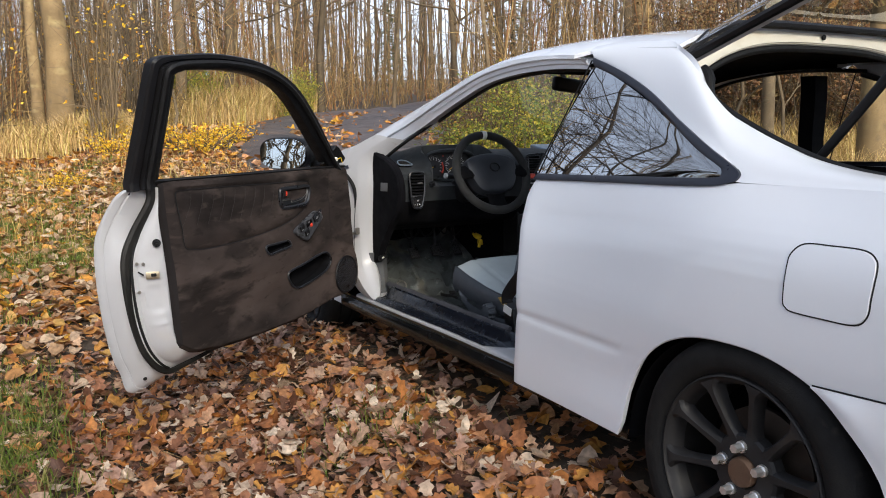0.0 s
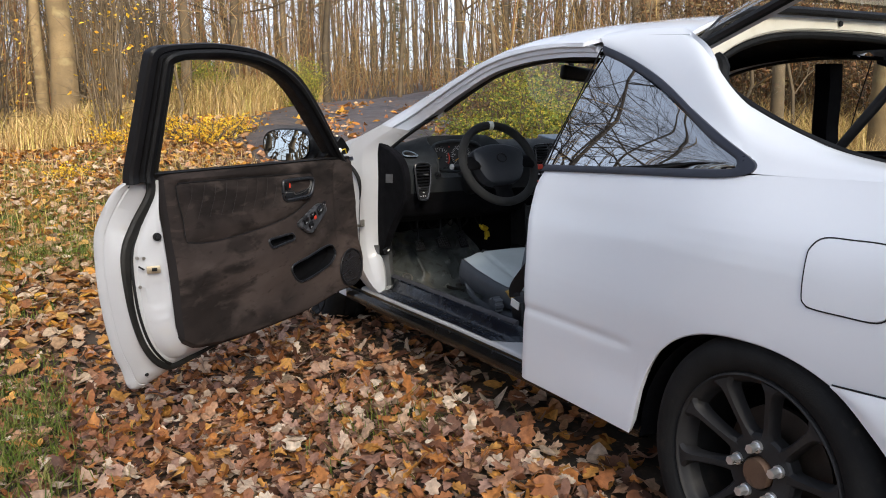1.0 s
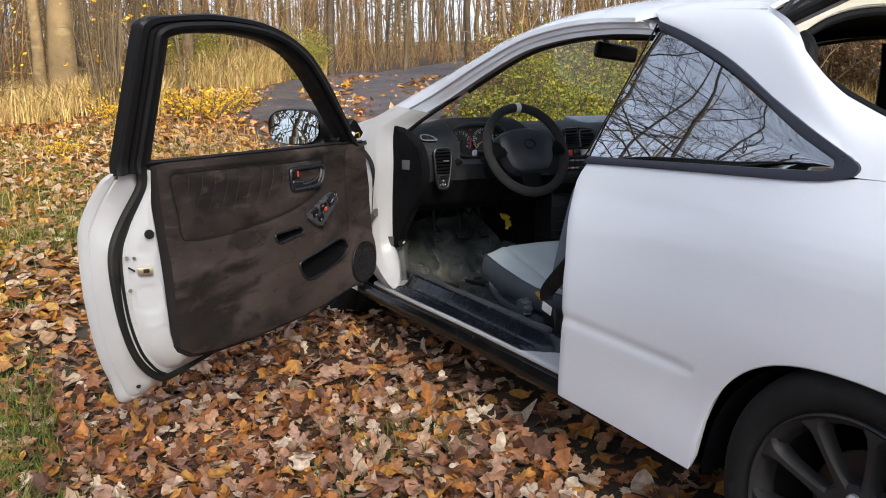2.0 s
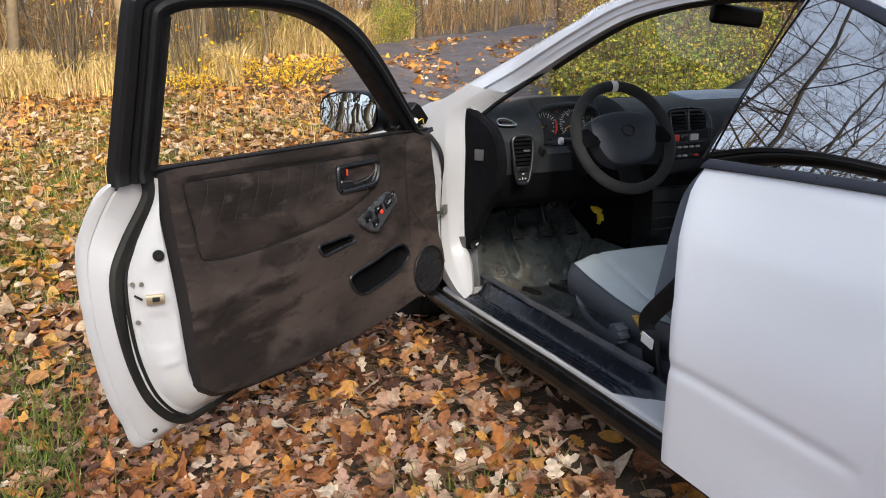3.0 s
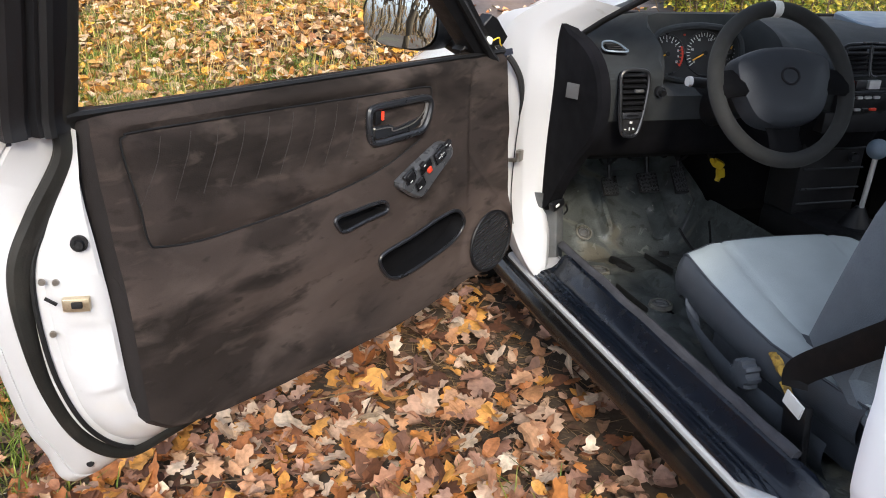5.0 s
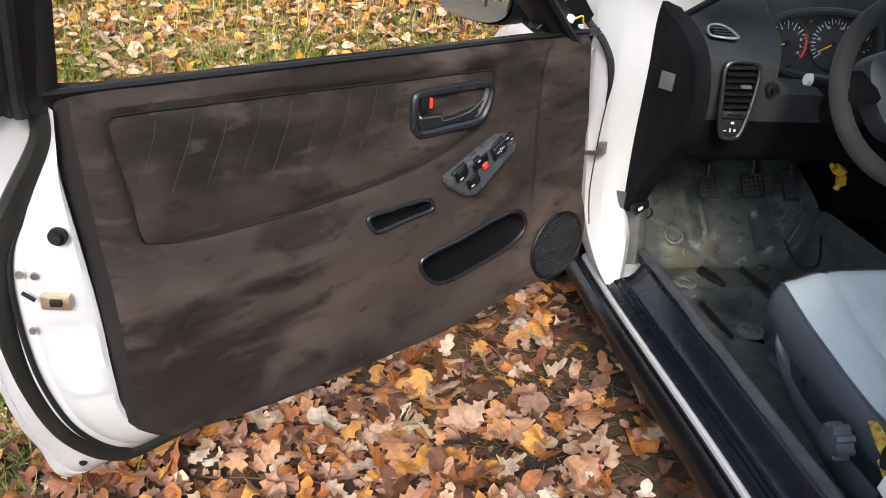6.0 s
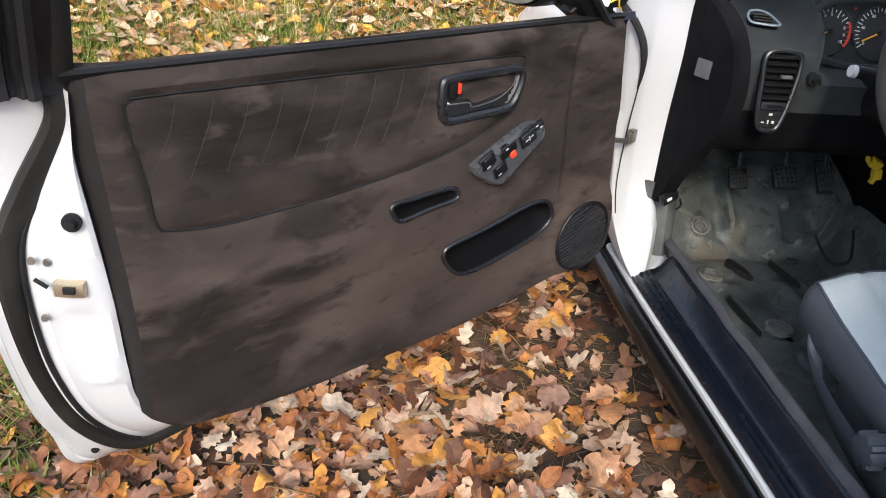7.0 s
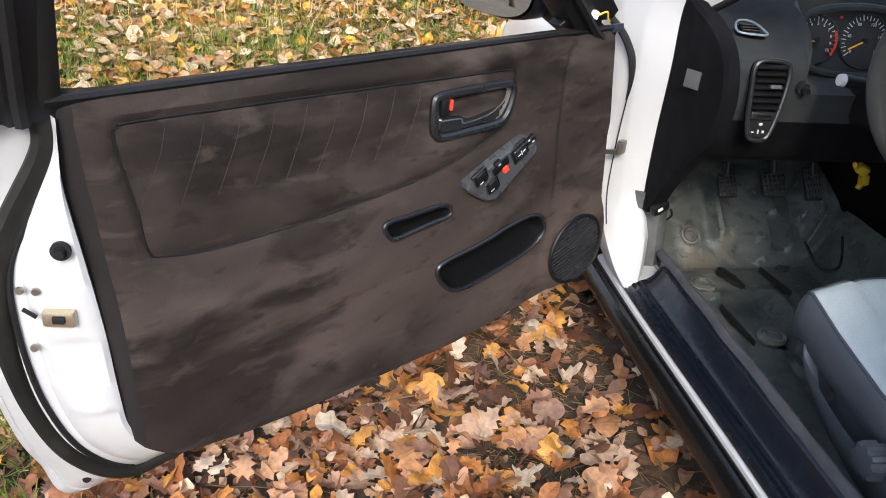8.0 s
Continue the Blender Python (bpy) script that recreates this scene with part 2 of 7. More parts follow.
def tube(bm, pts, r, n=8, closed=False, squash=1.0, up=None, cap=True):
    """A tube through the points; r one radius or one a point; squash flattens it across up."""
    pts = [Vector(p) for p in pts]
    k = len(pts)
    rings, side = [], None
    for i, p in enumerate(pts):
        a, c = (pts[(i - 1) % k], pts[(i + 1) % k]) if closed else (pts[max(i - 1, 0)], pts[min(i + 1, k - 1)])
        t = (c - a).normalized()
        if up is not None:
            side = t.cross(Vector(up)).normalized()
        elif side is None:
            side = t.orthogonal().normalized()
        else:
            side = (side - t * side.dot(t)).normalized()
        o = t.cross(side)
        q = r[i] if isinstance(r, (list, tuple)) else r
        rings.append([p + side * (q * math.cos(2 * math.pi * j / n)) + o * (q * squash * math.sin(2 * math.pi * j / n)) for j in range(n)])
    vs = grid(bm, rings, True)
    if closed:
        # join the last ring to the first with the least twist
        best = min(range(n), key=lambda s: sum((rings[-1][j] - rings[0][(j + s) % n]).length for j in range(n)))
        for j in range(n):
            bm.faces.new((vs[-1][j], vs[-1][(j + 1) % n], vs[0][(j + 1 + best) % n], vs[0][(j + best) % n]))
    elif cap:
        bm.faces.new(vs[0][::-1])
        bm.faces.new(vs[-1])


def block(bm, size, m=None, bevel=0.004, seg=2):
    """A bevelled box of the given size about the pose m."""
    r = bmesh.ops.create_cube(bm, size=1.0)
    bmesh.ops.scale(bm, vec=size, verts=r["verts"])
    if bevel:
        es = list({e_ for v in r["verts"] for e_ in v.link_edges})
        r2 = bmesh.ops.bevel(bm, geom=es, offset=bevel, segments=seg, affect="EDGES", profile=0.6)
        vs = list({v for f in r2["faces"] for v in f.verts} | {v for v in r["verts"] if v.is_valid})
    else:
        vs = r["verts"]
    if m is not None:
        bmesh.ops.transform(bm, matrix=m, verts=vs)


def slab(bm, outline, depth, bevel=0.003):
    """A plate: the outline (3D points in one plane) pushed back by the vector depth, its front edge rounded."""
    o = [Vector(p) for p in outline]
    c = sum(o, Vector()) / len(o)
    d = Vector(depth)
    back = [p + d for p in o]
    step = d.normalized() * bevel
    mid = [p + step for p in o]
    front = [p + (c - p).normalized() * bevel for p in o]
    rows = [back, mid, front]
    vs = grid(bm, rows, True)
    bm.faces.new(vs[-1])
    bm.faces.new(vs[0][::-1])


def smoothstep(a, b_, x):
    t = max(0.0, min(1.0, (x - a) / (b_ - a)))
    return t * t * (3 - 2 * t)


def table(x, rows):
    return float(np.interp(x, [r[0] for r in rows], [r[1] for r in rows]))


def inside(x, y, poly):
    hit = False
    for (x0, y0), (x1, y1) in zip(poly, poly[1:] + poly[:1]):
        if (y0 > y) != (y1 > y) and x < (x1 - x0) * (y - y0) / (y1 - y0) + x0:
            hit = not hit
    return hit


def off_line(x, y, line):
    """Distance from a polyline."""
    best = 9.0
    for (x0, y0), (x1, y1) in zip(line, line[1:]):
        dx, dy = x1 - x0, y1 - y0
        t = max(0, min(1, ((x - x0) * dx + (y - y0) * dy) / (dx * dx + dy * dy + 1e-12)))
        best = min(best, math.hypot(x - x0 - t * dx, y - y0 - t * dy))
    return best


def along(pts, n):
    """n points evenly spread along a polyline."""
    p = [np.array(q, float) for q in pts]
    d = [0]
    for a, b_ in zip(p, p[1:]):
        d.append(d[-1] + float(np.linalg.norm(b_ - a)))
    return [tuple(np.interp(d[-1] * i / (n - 1), d, [q[k] for q in p]) for k in range(len(p[0]))) for i in range(n)]


# ---- ground ----
def height(x, y):
    """The forest floor: level under the car, falling beside it, rising ahead."""
    h = 0.03 - 0.14 * smoothstep(-0.95, -1.55, x) + 0.10 * smoothstep(-2.6, -7.0, x)
    ahead = y - 2.9 - 0.25 * max(-1.5, min(x, 8.0))
    h += 0.125 * 0.5 * (ahead + math.sqrt(ahead * ahead + 0.8)) if ahead < 6.5 else 0.80 + 0.035 * (ahead - 6.5)
    h += 0.05 * smoothstep(2.0, 8.0, x) * (x - 2.0)
    h += 0.02 * noise.noise(V(x * 0.9, y * 0.9, 0)) * min(1.0, abs(x - 0.1) / 1.5)
    return h + 0.05 * smoothstep(6, 20, math.hypot(x, y)) * noise.noise(V(x * 0.15, y * 0.15, 5)) * 4


def spaced(lo, hi, fine_lo, fine_hi, step, grow):
    out = [fine_lo + i * step for i in range(int((fine_hi - fine_lo) / step) + 1)]
    s = step
    while out[-1] < hi:
        s *= grow
        out.append(out[-1] + s)
    s = step
    while out[0] > lo:
        s *= grow
        out.insert(0, out[0] - s)
    return out


bm = bmesh.new()
grid(bm, [[(x, y, height(x, y)) for x in spaced(-400, 400, -4.5, 3.0, 0.12, 1.22)] for y in spaced(-400, 400, -3.5, 6.0, 0.12, 1.22)])
ground = tagged(part("ground", bm, SOIL), "brown forest floor strewn with fallen autumn leaves", "ground", kind="structure")

# ---- woods ----
class Soup:
    """Vertices and faces gathered in plain lists, for meshes of many small pieces."""

    def __init__(self):
        self.v, self.f = [], []

    def limb(self, a, b_, r0, r1, sides=5, segs=2, wander=0.0, rng=random):
        a, b_ = Vector(a), Vector(b_)
        t = (b_ - a).normalized()
        s = t.orthogonal().normalized()
        o = t.cross(s)
        k0 = len(self.v)
        ends = []
        for i in range(segs + 1):
            q = i / segs
            p = a.lerp(b_, q)
            if 0 < i < segs or (i == segs and wander):
                p = p + (s * rng.uniform(-1, 1) + o * rng.uniform(-1, 1)) * wander
            ends.append(p)
            r = r0 + (r1 - r0) * q
            for j in range(sides):
                g = 2 * math.pi * j / sides
                self.v.append(tuple(p + s * (r * math.cos(g)) + o * (r * math.sin(g))))
        for i in range(segs):
            for j in range(sides):
                j2 = (j + 1) % sides
                self.f.append((k0 + i * sides + j, k0 + i * sides + j2, k0 + (i + 1) * sides + j2, k0 + (i + 1) * sides + j))
        return ends

    def blade(self, pts, widths, across):
        """A ribbon through the points."""
        k0 = len(self.v)
        for p, w in zip(pts, widths):
            self.v += [tuple(p - across * w), tuple(p + across * w)]
        for i in range(len(pts) - 1):
            self.f.append((k0 + 2 * i, k0 + 2 * i + 1, k0 + 2 * i + 3, k0 + 2 * i + 2))

    def mesh(self, name, mat_, smooth=True):
        me = bpy.data.meshes.new(name)
        me.from_pydata(self.v, [], self.f)
        me.materials.append(mat_)
        if smooth:
            me.polygons.foreach_set("use_smooth", [True] * len(me.polygons))
        me.update()
        return me


def tree_kind(seed, tall, r, clear, limbs, reach, rise=0.6, forks=(4, 3), sway=0.11, bark=None):
    """Trunk and leafless crown of one kind of tree, as two meshes."""
    g = random.Random(seed)
    trunk, crown = Soup(), Soup()
    p = V(0, 0, -0.3)
    path = [(p, r * 1.25)]
    n = 9
    for i in range(1, n + 1):
        q = i / n
        p = V(path[-1][0].x + g.uniform(-sway, sway) * tall / 14, path[-1][0].y + g.uniform(-sway, sway) * tall / 14, -0.3 + (tall + 0.3) * q)
        path.append((p, r * (1 - 0.86 * q)))
    k0 = 0
    rings = []
    for p, rr in path:
        rings.append([tuple(p + V(rr * math.cos(2 * math.pi * j / 9), rr * math.sin(2 * math.pi * j / 9), 0) * g.uniform(0.93, 1.07)) for j in range(9)])
    for ring_ in rings:
        trunk.v += ring_
    for i in range(n):
        for j in range(9):
            j2 = (j + 1) % 9
            trunk.f.append((i * 9 + j, i * 9 + j2, (i + 1) * 9 + j2, (i + 1) * 9 + j))

    def grow(a, d_, length, rad, level):
        b_ = a + d_ * length
        ends = crown.limb(a, b_, rad, rad * 0.45, 5 if level == 0 else 3, 3 if level < 2 else 1, length * 0.06, g)
        if level < len(forks):
            for _ in range(forks[level]):
                q = g.uniform(0.25, 1.0)
                at = ends[min(len(ends) - 1, int(q * len(ends)))]
                nd = (d_ + V(g.uniform(-1, 1), g.uniform(-1, 1), g.uniform(-0.35, 0.9)) * 0.8).normalized()
                grow(at, nd, length * g.uniform(0.35, 0.6), rad * 0.45, level + 1)

    for k in range(limbs):
        h = clear + (tall * 0.97 - clear) * (k + g.random()) / limbs
        q = (h + 0.3) / (tall + 0.3)
        i = min(n - 1, int(q * n))
        at = path[i][0].lerp(path[i + 1][0], q * n - i)
        a = g.uniform(0, 2 * math.pi)
        d_ = V(math.cos(a), math.sin(a), rise * g.uniform(0.4, 1.4)).normalized()
        grow(at, d_, reach * (1.1 - 0.75 * q) * g.uniform(0.6, 1.1), r * (1 - 0.86 * q) * 0.45, 0)
    # thick trunks take the sun-coloured bark, thin ones the shade-coloured copy
    return trunk.mesh("trunk", bark or (BARK if r > 0.2 else DULL)), crown.mesh("crown", bark or TWIGS)


def tree_thing(kind, at, turn, size, label, lean=0.0):
    ob = tagged(new("tree"), label, "tree", "leafless forest trees")
    for me, nm in zip(kind, ("trunk", "crown")):
        o = new(nm, me)
        o.parent = ob
    ob.matrix_basis = pose(at[0], at[1], height(at[0], at[1]), lean, 0, turn) @ Matrix.Scale(size, 4)
    return ob


KINDS = [tree_kind(11, 17, 0.21, 4.5, 16, 5.0), tree_kind(12, 15, 0.085, 2.8, 18, 3.6, sway=0.16), tree_kind(13, 13, 0.055, 1.6, 22, 2.8, 0.7, sway=0.26), tree_kind(14, 16, 0.11, 2.2, 22, 4.2, sway=0.16), tree_kind(15, 12, 0.040, 1.2, 20, 2.2, 0.9, sway=0.34)]
# trees mirrored in the side window, their shade put into the bark colour
DEEP = [tree_kind(16, 13, 0.075, 2.0, 24, 4.2, 0.4, forks=(6, 5, 3), sway=0.3, bark=DARK_TWIGS), tree_kind(17, 14, 0.08, 2.4, 24, 4.6, 0.35, forks=(6, 5, 3), sway=0.3, bark=DARK_TWIGS)]
SAPLING = tree_kind(21, 6.0, 0.030, 0.5, 18, 1.5, 1.2, (4, 2), 0.5)
SAPLING2 = tree_kind(22, 4.5, 0.022, 0.4, 16, 1.1, 1.6, (4, 2), 0.5)
OLD = "tall grey-brown leafless tree on the forest floor"
YOUNG = "thin leafless sapling among the trees"


def seen_from_start(heading, dist):
    """A place by heading (degrees to the right of ahead) and distance from where the walk begins."""
    return (-2.17 + dist * math.sin(radians(heading)), -1.11 + dist * math.cos(radians(heading)))


placed = []
for hd, ds, kind, size in ((4.7, 12.5, 0, 0.80), (3.4, 12.6, 0, 0.42), (7.3, 17.0, 1, 1.2), (14.7, 20.0, 3, 1.0), (18.2, 24.0, 1, 1.0), (21.0, 23.0, 1, 1.1), (25.8, 27.0, 2, 1.2), (30.2, 26.0, 3, 0.9), (33.0, 22.0, 1, 1.2), (36.5, 24.0, 3, 1.0), (42.5, 16.0, 0, 0.9), (50.5, 10.5, 1, 0.9), (56.6, 9.0, 0, 0.75), (47.0, 19.0, 3, 1.0), (54.0, 20.0, 0, 0.9), (10.5, 21.0, 2, 1.2), (5.5, 22.0, 3, 1.0)):
    p = seen_from_start(hd, ds)
    placed.append(p)
    tree_thing(KINDS[kind], p, hd * 37 % 360, size, OLD, 1.0)
g = random.Random(5)


def on_track(x, y, margin=0.0):
    """Distance test for the dirt track that leads away ahead."""
    return off_line(x, y, TRACK) < 1.9 + margin


TRACK = [(1.9, 6.0), (2.4, 8.6), (3.4, 12.6), (6.2, 17.6), (10.2, 22.4), (16.0, 26.5), (26.0, 30.0), (40.0, 32.0)]
tries = 0
while len(placed) < 150 and tries < 9000:
    tries += 1
    ds, hd = g.uniform(14, 46), g.uniform(-14, 74)
    p = seen_from_start(hd, ds)
    if on_track(*p, 0.8) or any((p[0] - a) ** 2 + (p[1] - c_) ** 2 < 1.6 for a, c_ in placed):
        continue
    placed.append(p)
    tree_thing(KINDS[g.choice((1, 2, 2, 4, 4, 4, 3))], p, g.uniform(0, 360), g.uniform(0.7, 1.1), OLD, g.uniform(-4, 4))
count = 0
while count < 72:
    ds, hd = g.uniform(11, 34), g.uniform(-6, 66)
    p = seen_from_start(hd, ds)
    if on_track(*p, 0.6):
        continue
    count += 1
    o = tree_thing((SAPLING, SAPLING2)[count % 2], p, g.uniform(0, 360), g.uniform(0.7, 1.3), YOUNG, g.uniform(-6, 6))
    o.name = "sapling"
    tagged(o, group="saplings")
# the wood behind and beside the walk, which shades the car and shows in its glass
for hd, ds, kind, size in ((-100, 12.0, 2, 1.0), (-76, 12.0, 2, 1.1), (-65, 12.0, 2, 1.1), (-118, 12.0, 3, 1.1), (-135, 13.0, 0, 1.0), (-92, 16.0, 1, 1.2), (-75, 18.0, 1, 1.2), (-110, 18.0, 0, 1.2), (135, 14.0, 0, 1.0), (118, 12.0, 3, 1.0), (95, 13.0, 0, 1.0), (80, 12.0, 3, 1.0), (-125, 20.0, 0, 1.2), (-60, 22.0, 3, 1.2), (-85, 24.0, 0, 1.2)):
    tree_thing(KINDS[kind], seen_from_start(hd, ds), (hd * 53) % 360, size, OLD)
for k, (hd, ds) in enumerate(((-19, 17.0), (-23.5, 15.5), (-28, 18.5), (-32, 15.0), (-36, 18.5), (-41, 15.5), (-46, 18.0), (-26, 23.0), (-34, 23.0))):
    tree_thing(DEEP[k % 2], (-0.65 + ds * math.sin(radians(hd)), 0.7 + ds * math.cos(radians(hd))), hd * 53 % 360, 0.95, "leafless tree with low spreading branches", 1.0)

g = random.Random(29)
for k in range(32):
    tree_thing(KINDS[g.choice((1, 2, 3))], seen_from_start(g.uniform(-140, -20), g.uniform(20, 40)), g.uniform(0, 360), g.uniform(0.8, 1.2), OLD, g.uniform(-3, 3))

for k in range(24):
    tree_thing((KINDS[2], KINDS[4], SAPLING)[k % 3], seen_from_start(g.uniform(-84, -38), g.uniform(10, 30)), g.uniform(0, 360), g.uniform(0.8, 1.2) * (1.5 if k % 3 == 2 else 1), OLD, g.uniform(-3, 3))

# the far wood: thin trunks past counting
far = Soup()
g = random.Random(9)
for k in range(1900):
    ds, hd = (g.uniform(30, 90), g.uniform(-20, 80)) if k < 1050 else (g.uniform(28, 70), g.uniform(80, 340))
    x, y = seen_from_start(hd, ds)
    if on_track(x, y, 1.0) or 158 < hd < 226:        # the wood is open towards the low sun
        continue
    z = height(x, y)
    r = g.uniform(0.025, 0.10)
    tall = g.uniform(7, 15)
    top = V(x + g.uniform(-0.6, 0.6), y + g.uniform(-0.6, 0.6), z + tall)
    far.limb((x, y, z - 0.2), top, r, r * 0.3, 4, 4, 0.16, g)
    for _k in range(7):
        q = g.uniform(0.12, 0.9)
        a = V(x, y, z).lerp(top, q)
        far.limb(a, a + V(g.uniform(-1, 1), g.uniform(-1, 1), g.uniform(0.1, 1.4)) * g.uniform(0.6, 1.8), r * 0.3, 0.006, 3, 2, 0.15, g)
far_ob = tagged(new("far_woods", far.mesh("far_woods", TWIGS)), "distant grey-brown leafless woodland", "woods", kind="stuff")


# ---- undergrowth ----
def leaf_paint(name, colours, source, rough=0.7, see_through=0.25):
    """Leaf colours picked at random for each leaf; a little light comes through."""
    m_ = bpy.data.materials.new(name)
    m_.use_nodes = True
    t = m_.node_tree
    n, link = t.nodes, t.links.new
    p = n["Principled BSDF"]
    r = n.new("ShaderNodeNewGeometry").outputs["Random Per Island"] if source == "island" else n.new("ShaderNodeObjectInfo").outputs["Random"]
    ramp = n.new("ShaderNodeValToRGB")
    ramp.color_ramp.interpolation = "CONSTANT"
    el = ramp.color_ramp.elements
    while len(el) < len(colours):
        el.new(0.5)
    for i, (e_, c_) in enumerate(zip(el, colours)):
        e_.position, e_.color = i / len(colours), (*c_, 1)
    link(r, ramp.inputs[0])
    no = n.new("ShaderNodeTexNoise")
    no.inputs["Scale"].default_value, no.inputs["Detail"].default_value = 55.0, 4.0
    link(n.new("ShaderNodeTexCoord").outputs["Object"], no.inputs["Vector"])
    rg = n.new("ShaderNodeMapRange")
    link(no.outputs["Fac"], rg.inputs[0])
    for i, x in enumerate((0.3, 0.7, 0.62, 1.25)):
        rg.inputs[i + 1].default_value = x
    hs = n.new("ShaderNodeHueSaturation")
    link(ramp.outputs[0], hs.inputs["Color"])
    link(rg.outputs[0], hs.inputs["Value"])
    link(hs.outputs[0], p.inputs["Base Color"])
    p.inputs["Roughness"].default_value = rough
    p.inputs["Specular IOR Level"].default_value = 0.35
    tr = n.new("ShaderNodeBsdfTranslucent")
    link(hs.outputs[0], tr.inputs[0])
    mx = n.new("ShaderNodeMixShader")
    mx.inputs[0].default_value = see_through
    link(p.outputs[0], mx.inputs[1])
    link(tr.outputs[0], mx.inputs[2])
    link(mx.outputs[0], n["Material Output"].inputs[0])
    return m_


SHRUB_GREEN = leaf_paint("yellow_green_leaves", [(0.32, 0.32, 0.04), (0.20, 0.25, 0.035), (0.46, 0.40, 0.045), (0.13, 0.17, 0.03), (0.54, 0.42, 0.05), (0.26, 0.30, 0.04)], "island", 0.6, 0.4)
SHRUB_BROWN = leaf_paint("russet_leaves", [(0.20, 0.10, 0.045), (0.15, 0.08, 0.04), (0.27, 0.15, 0.06), (0.12, 0.07, 0.035), (0.24, 0.17, 0.07)], "island", 0.7, 0.3)
SHRUB_YELLOW = leaf_paint("bright_yellow_leaves", [(0.80, 0.52, 0.02), (0.72, 0.43, 0.02), (0.82, 0.58, 0.05), (0.66, 0.34, 0.02)], "island", 0.6, 0.4)
STRAW = leaf_paint("dry_straw", [(0.58, 0.40, 0.16), (0.46, 0.31, 0.12), (0.66, 0.48, 0.22), (0.36, 0.25, 0.10), (0.50, 0.40, 0.12)], "island", 0.7, 0.3)
STRAW_TWIG = leaf_paint("thicket_stems", [(0.30, 0.20, 0.085), (0.22, 0.145, 0.062), (0.38, 0.26, 0.105), (0.15, 0.10, 0.05), (0.24, 0.11, 0.04)], "island", 0.85, 0.05)
GRASS = leaf_paint("moss_green_grass", [(0.13, 0.19, 0.025), (0.18, 0.24, 0.03), (0.10, 0.15, 0.025), (0.24, 0.26, 0.05), (0.28, 0.25, 0.08)], "island", 0.6, 0.35)


def leaf_quad(so, p, size, g_):
    """A small pointed leaf, folded along its rib."""
    a = V(g_.uniform(-1, 1), g_.uniform(-1, 1), g_.uniform(-0.6, 0.6)).normalized()
    s = a.orthogonal().normalized()
    s = (Matrix.Rotation(g_.uniform(0, 6.28), 3, a) @ s)
    k = len(so.v)
    n_ = a.cross(s) * size * 0.15
    so.v += [tuple(p), tuple(p + a * size * 0.5 + s * size * 0.32 + n_), tuple(p + a * size), tuple(p + a * size * 0.5 - s * size * 0.32 + n_)]
    so.f += [(k, k + 1, k + 2), (k, k + 2, k + 3)]


def shrub_kind(seed, tall, wide, leaves, size, mat_):
    g_ = random.Random(seed)
    stems, fol = Soup(), Soup()
    tips = []
    for _ in range(22):
        a = g_.uniform(0, 6.28)
        r0 = g_.uniform(0, wide * 0.25)
        base = V(r0 * math.cos(a), r0 * math.sin(a), -0.1)
        top = V(wide * g_.uniform(0.1, 0.8) * math.cos(a + g_.uniform(-0.5, 0.5)), wide * g_.uniform(0.1, 0.8) * math.sin(a + g_.uniform(-0.5, 0.5)), tall * g_.uniform(0.55, 1.0))
        e_ = stems.limb(base, top, 0.010, 0.004, 4, 4, 0.05, g_)
        for _k in range(6):
            q = g_.choice(e_[1:])
            tip = q + V(g_.uniform(-1, 1), g_.uniform(-1, 1), g_.uniform(-0.2, 1)) * tall * 0.22
            stems.limb(q, tip, 0.004, 0.002, 3, 2, 0.03, g_)
            tips += [(q, tip)] * 3
        tips.append((e_[2], e_[-1]))
    for _ in range(leaves):
        q, tip = g_.choice(tips)
        p = q.lerp(tip, g_.random()) + V(g_.gauss(0, 0.05), g_.gauss(0, 0.05), g_.gauss(0, 0.05))
        leaf_quad(fol, p, size * g_.uniform(0.6, 1.3), g_)
    return stems.mesh("stem", TWIGS), fol.mesh("foliage", mat_, False)


S_GREEN = shrub_kind(31, 1.5, 0.9, 2200, 0.055, SHRUB_GREEN)
S_BROWN = shrub_kind(32, 1.7, 1.0, 2200, 0.045, SHRUB_BROWN)
S_GOLD = shrub_kind(33, 0.26, 0.60, 520, 0.050, SHRUB_YELLOW)
S_TALL = shrub_kind(34, 2.2, 0.5, 80, 0.055, SHRUB_YELLOW)


def shrub(kind, at, size, turn, label, group):
    ob = tagged(new("shrub"), label, "shrub", group)
    for me, nm in zip(kind, ("stem", "foliage")):
        o = new(nm, me)
        o.parent = ob
    ob.matrix_basis = pose(at[0], at[1], height(*at), 0, 0, turn) @ Matrix.Scale(size, 4)


g = random.Random(17)
for k in range(26):                    # bank to the right of the car
    hd, ds = 30.0 + 14 * (k + g.random()) / 26, g.uniform(7.2, 10.5)
    shrub(S_GREEN if g.random() < 0.88 else S_BROWN, seen_from_start(hd, ds), g.uniform(0.55, 0.82), g.uniform(0, 360), "yellow-green leafy shrub in dry grass", "verge shrubs")
for k in range(22):
    hd, ds = 44 + 20 * (k + g.random()) / 22, g.uniform(11.5, 17)
    shrub(S_BROWN, seen_from_start(hd, ds), g.uniform(0.9, 1.6), g.uniform(0, 360), "russet brown leafy shrub at the wood's edge", "russet shrubs")
for k in range(9):
    hd, ds = g.uniform(11, 20), g.uniform(17, 22)
    shrub(S_GREEN, seen_from_start(hd, ds), g.uniform(0.6, 1.0), g.uniform(0, 360), "green shrub beside the track", "track shrubs")
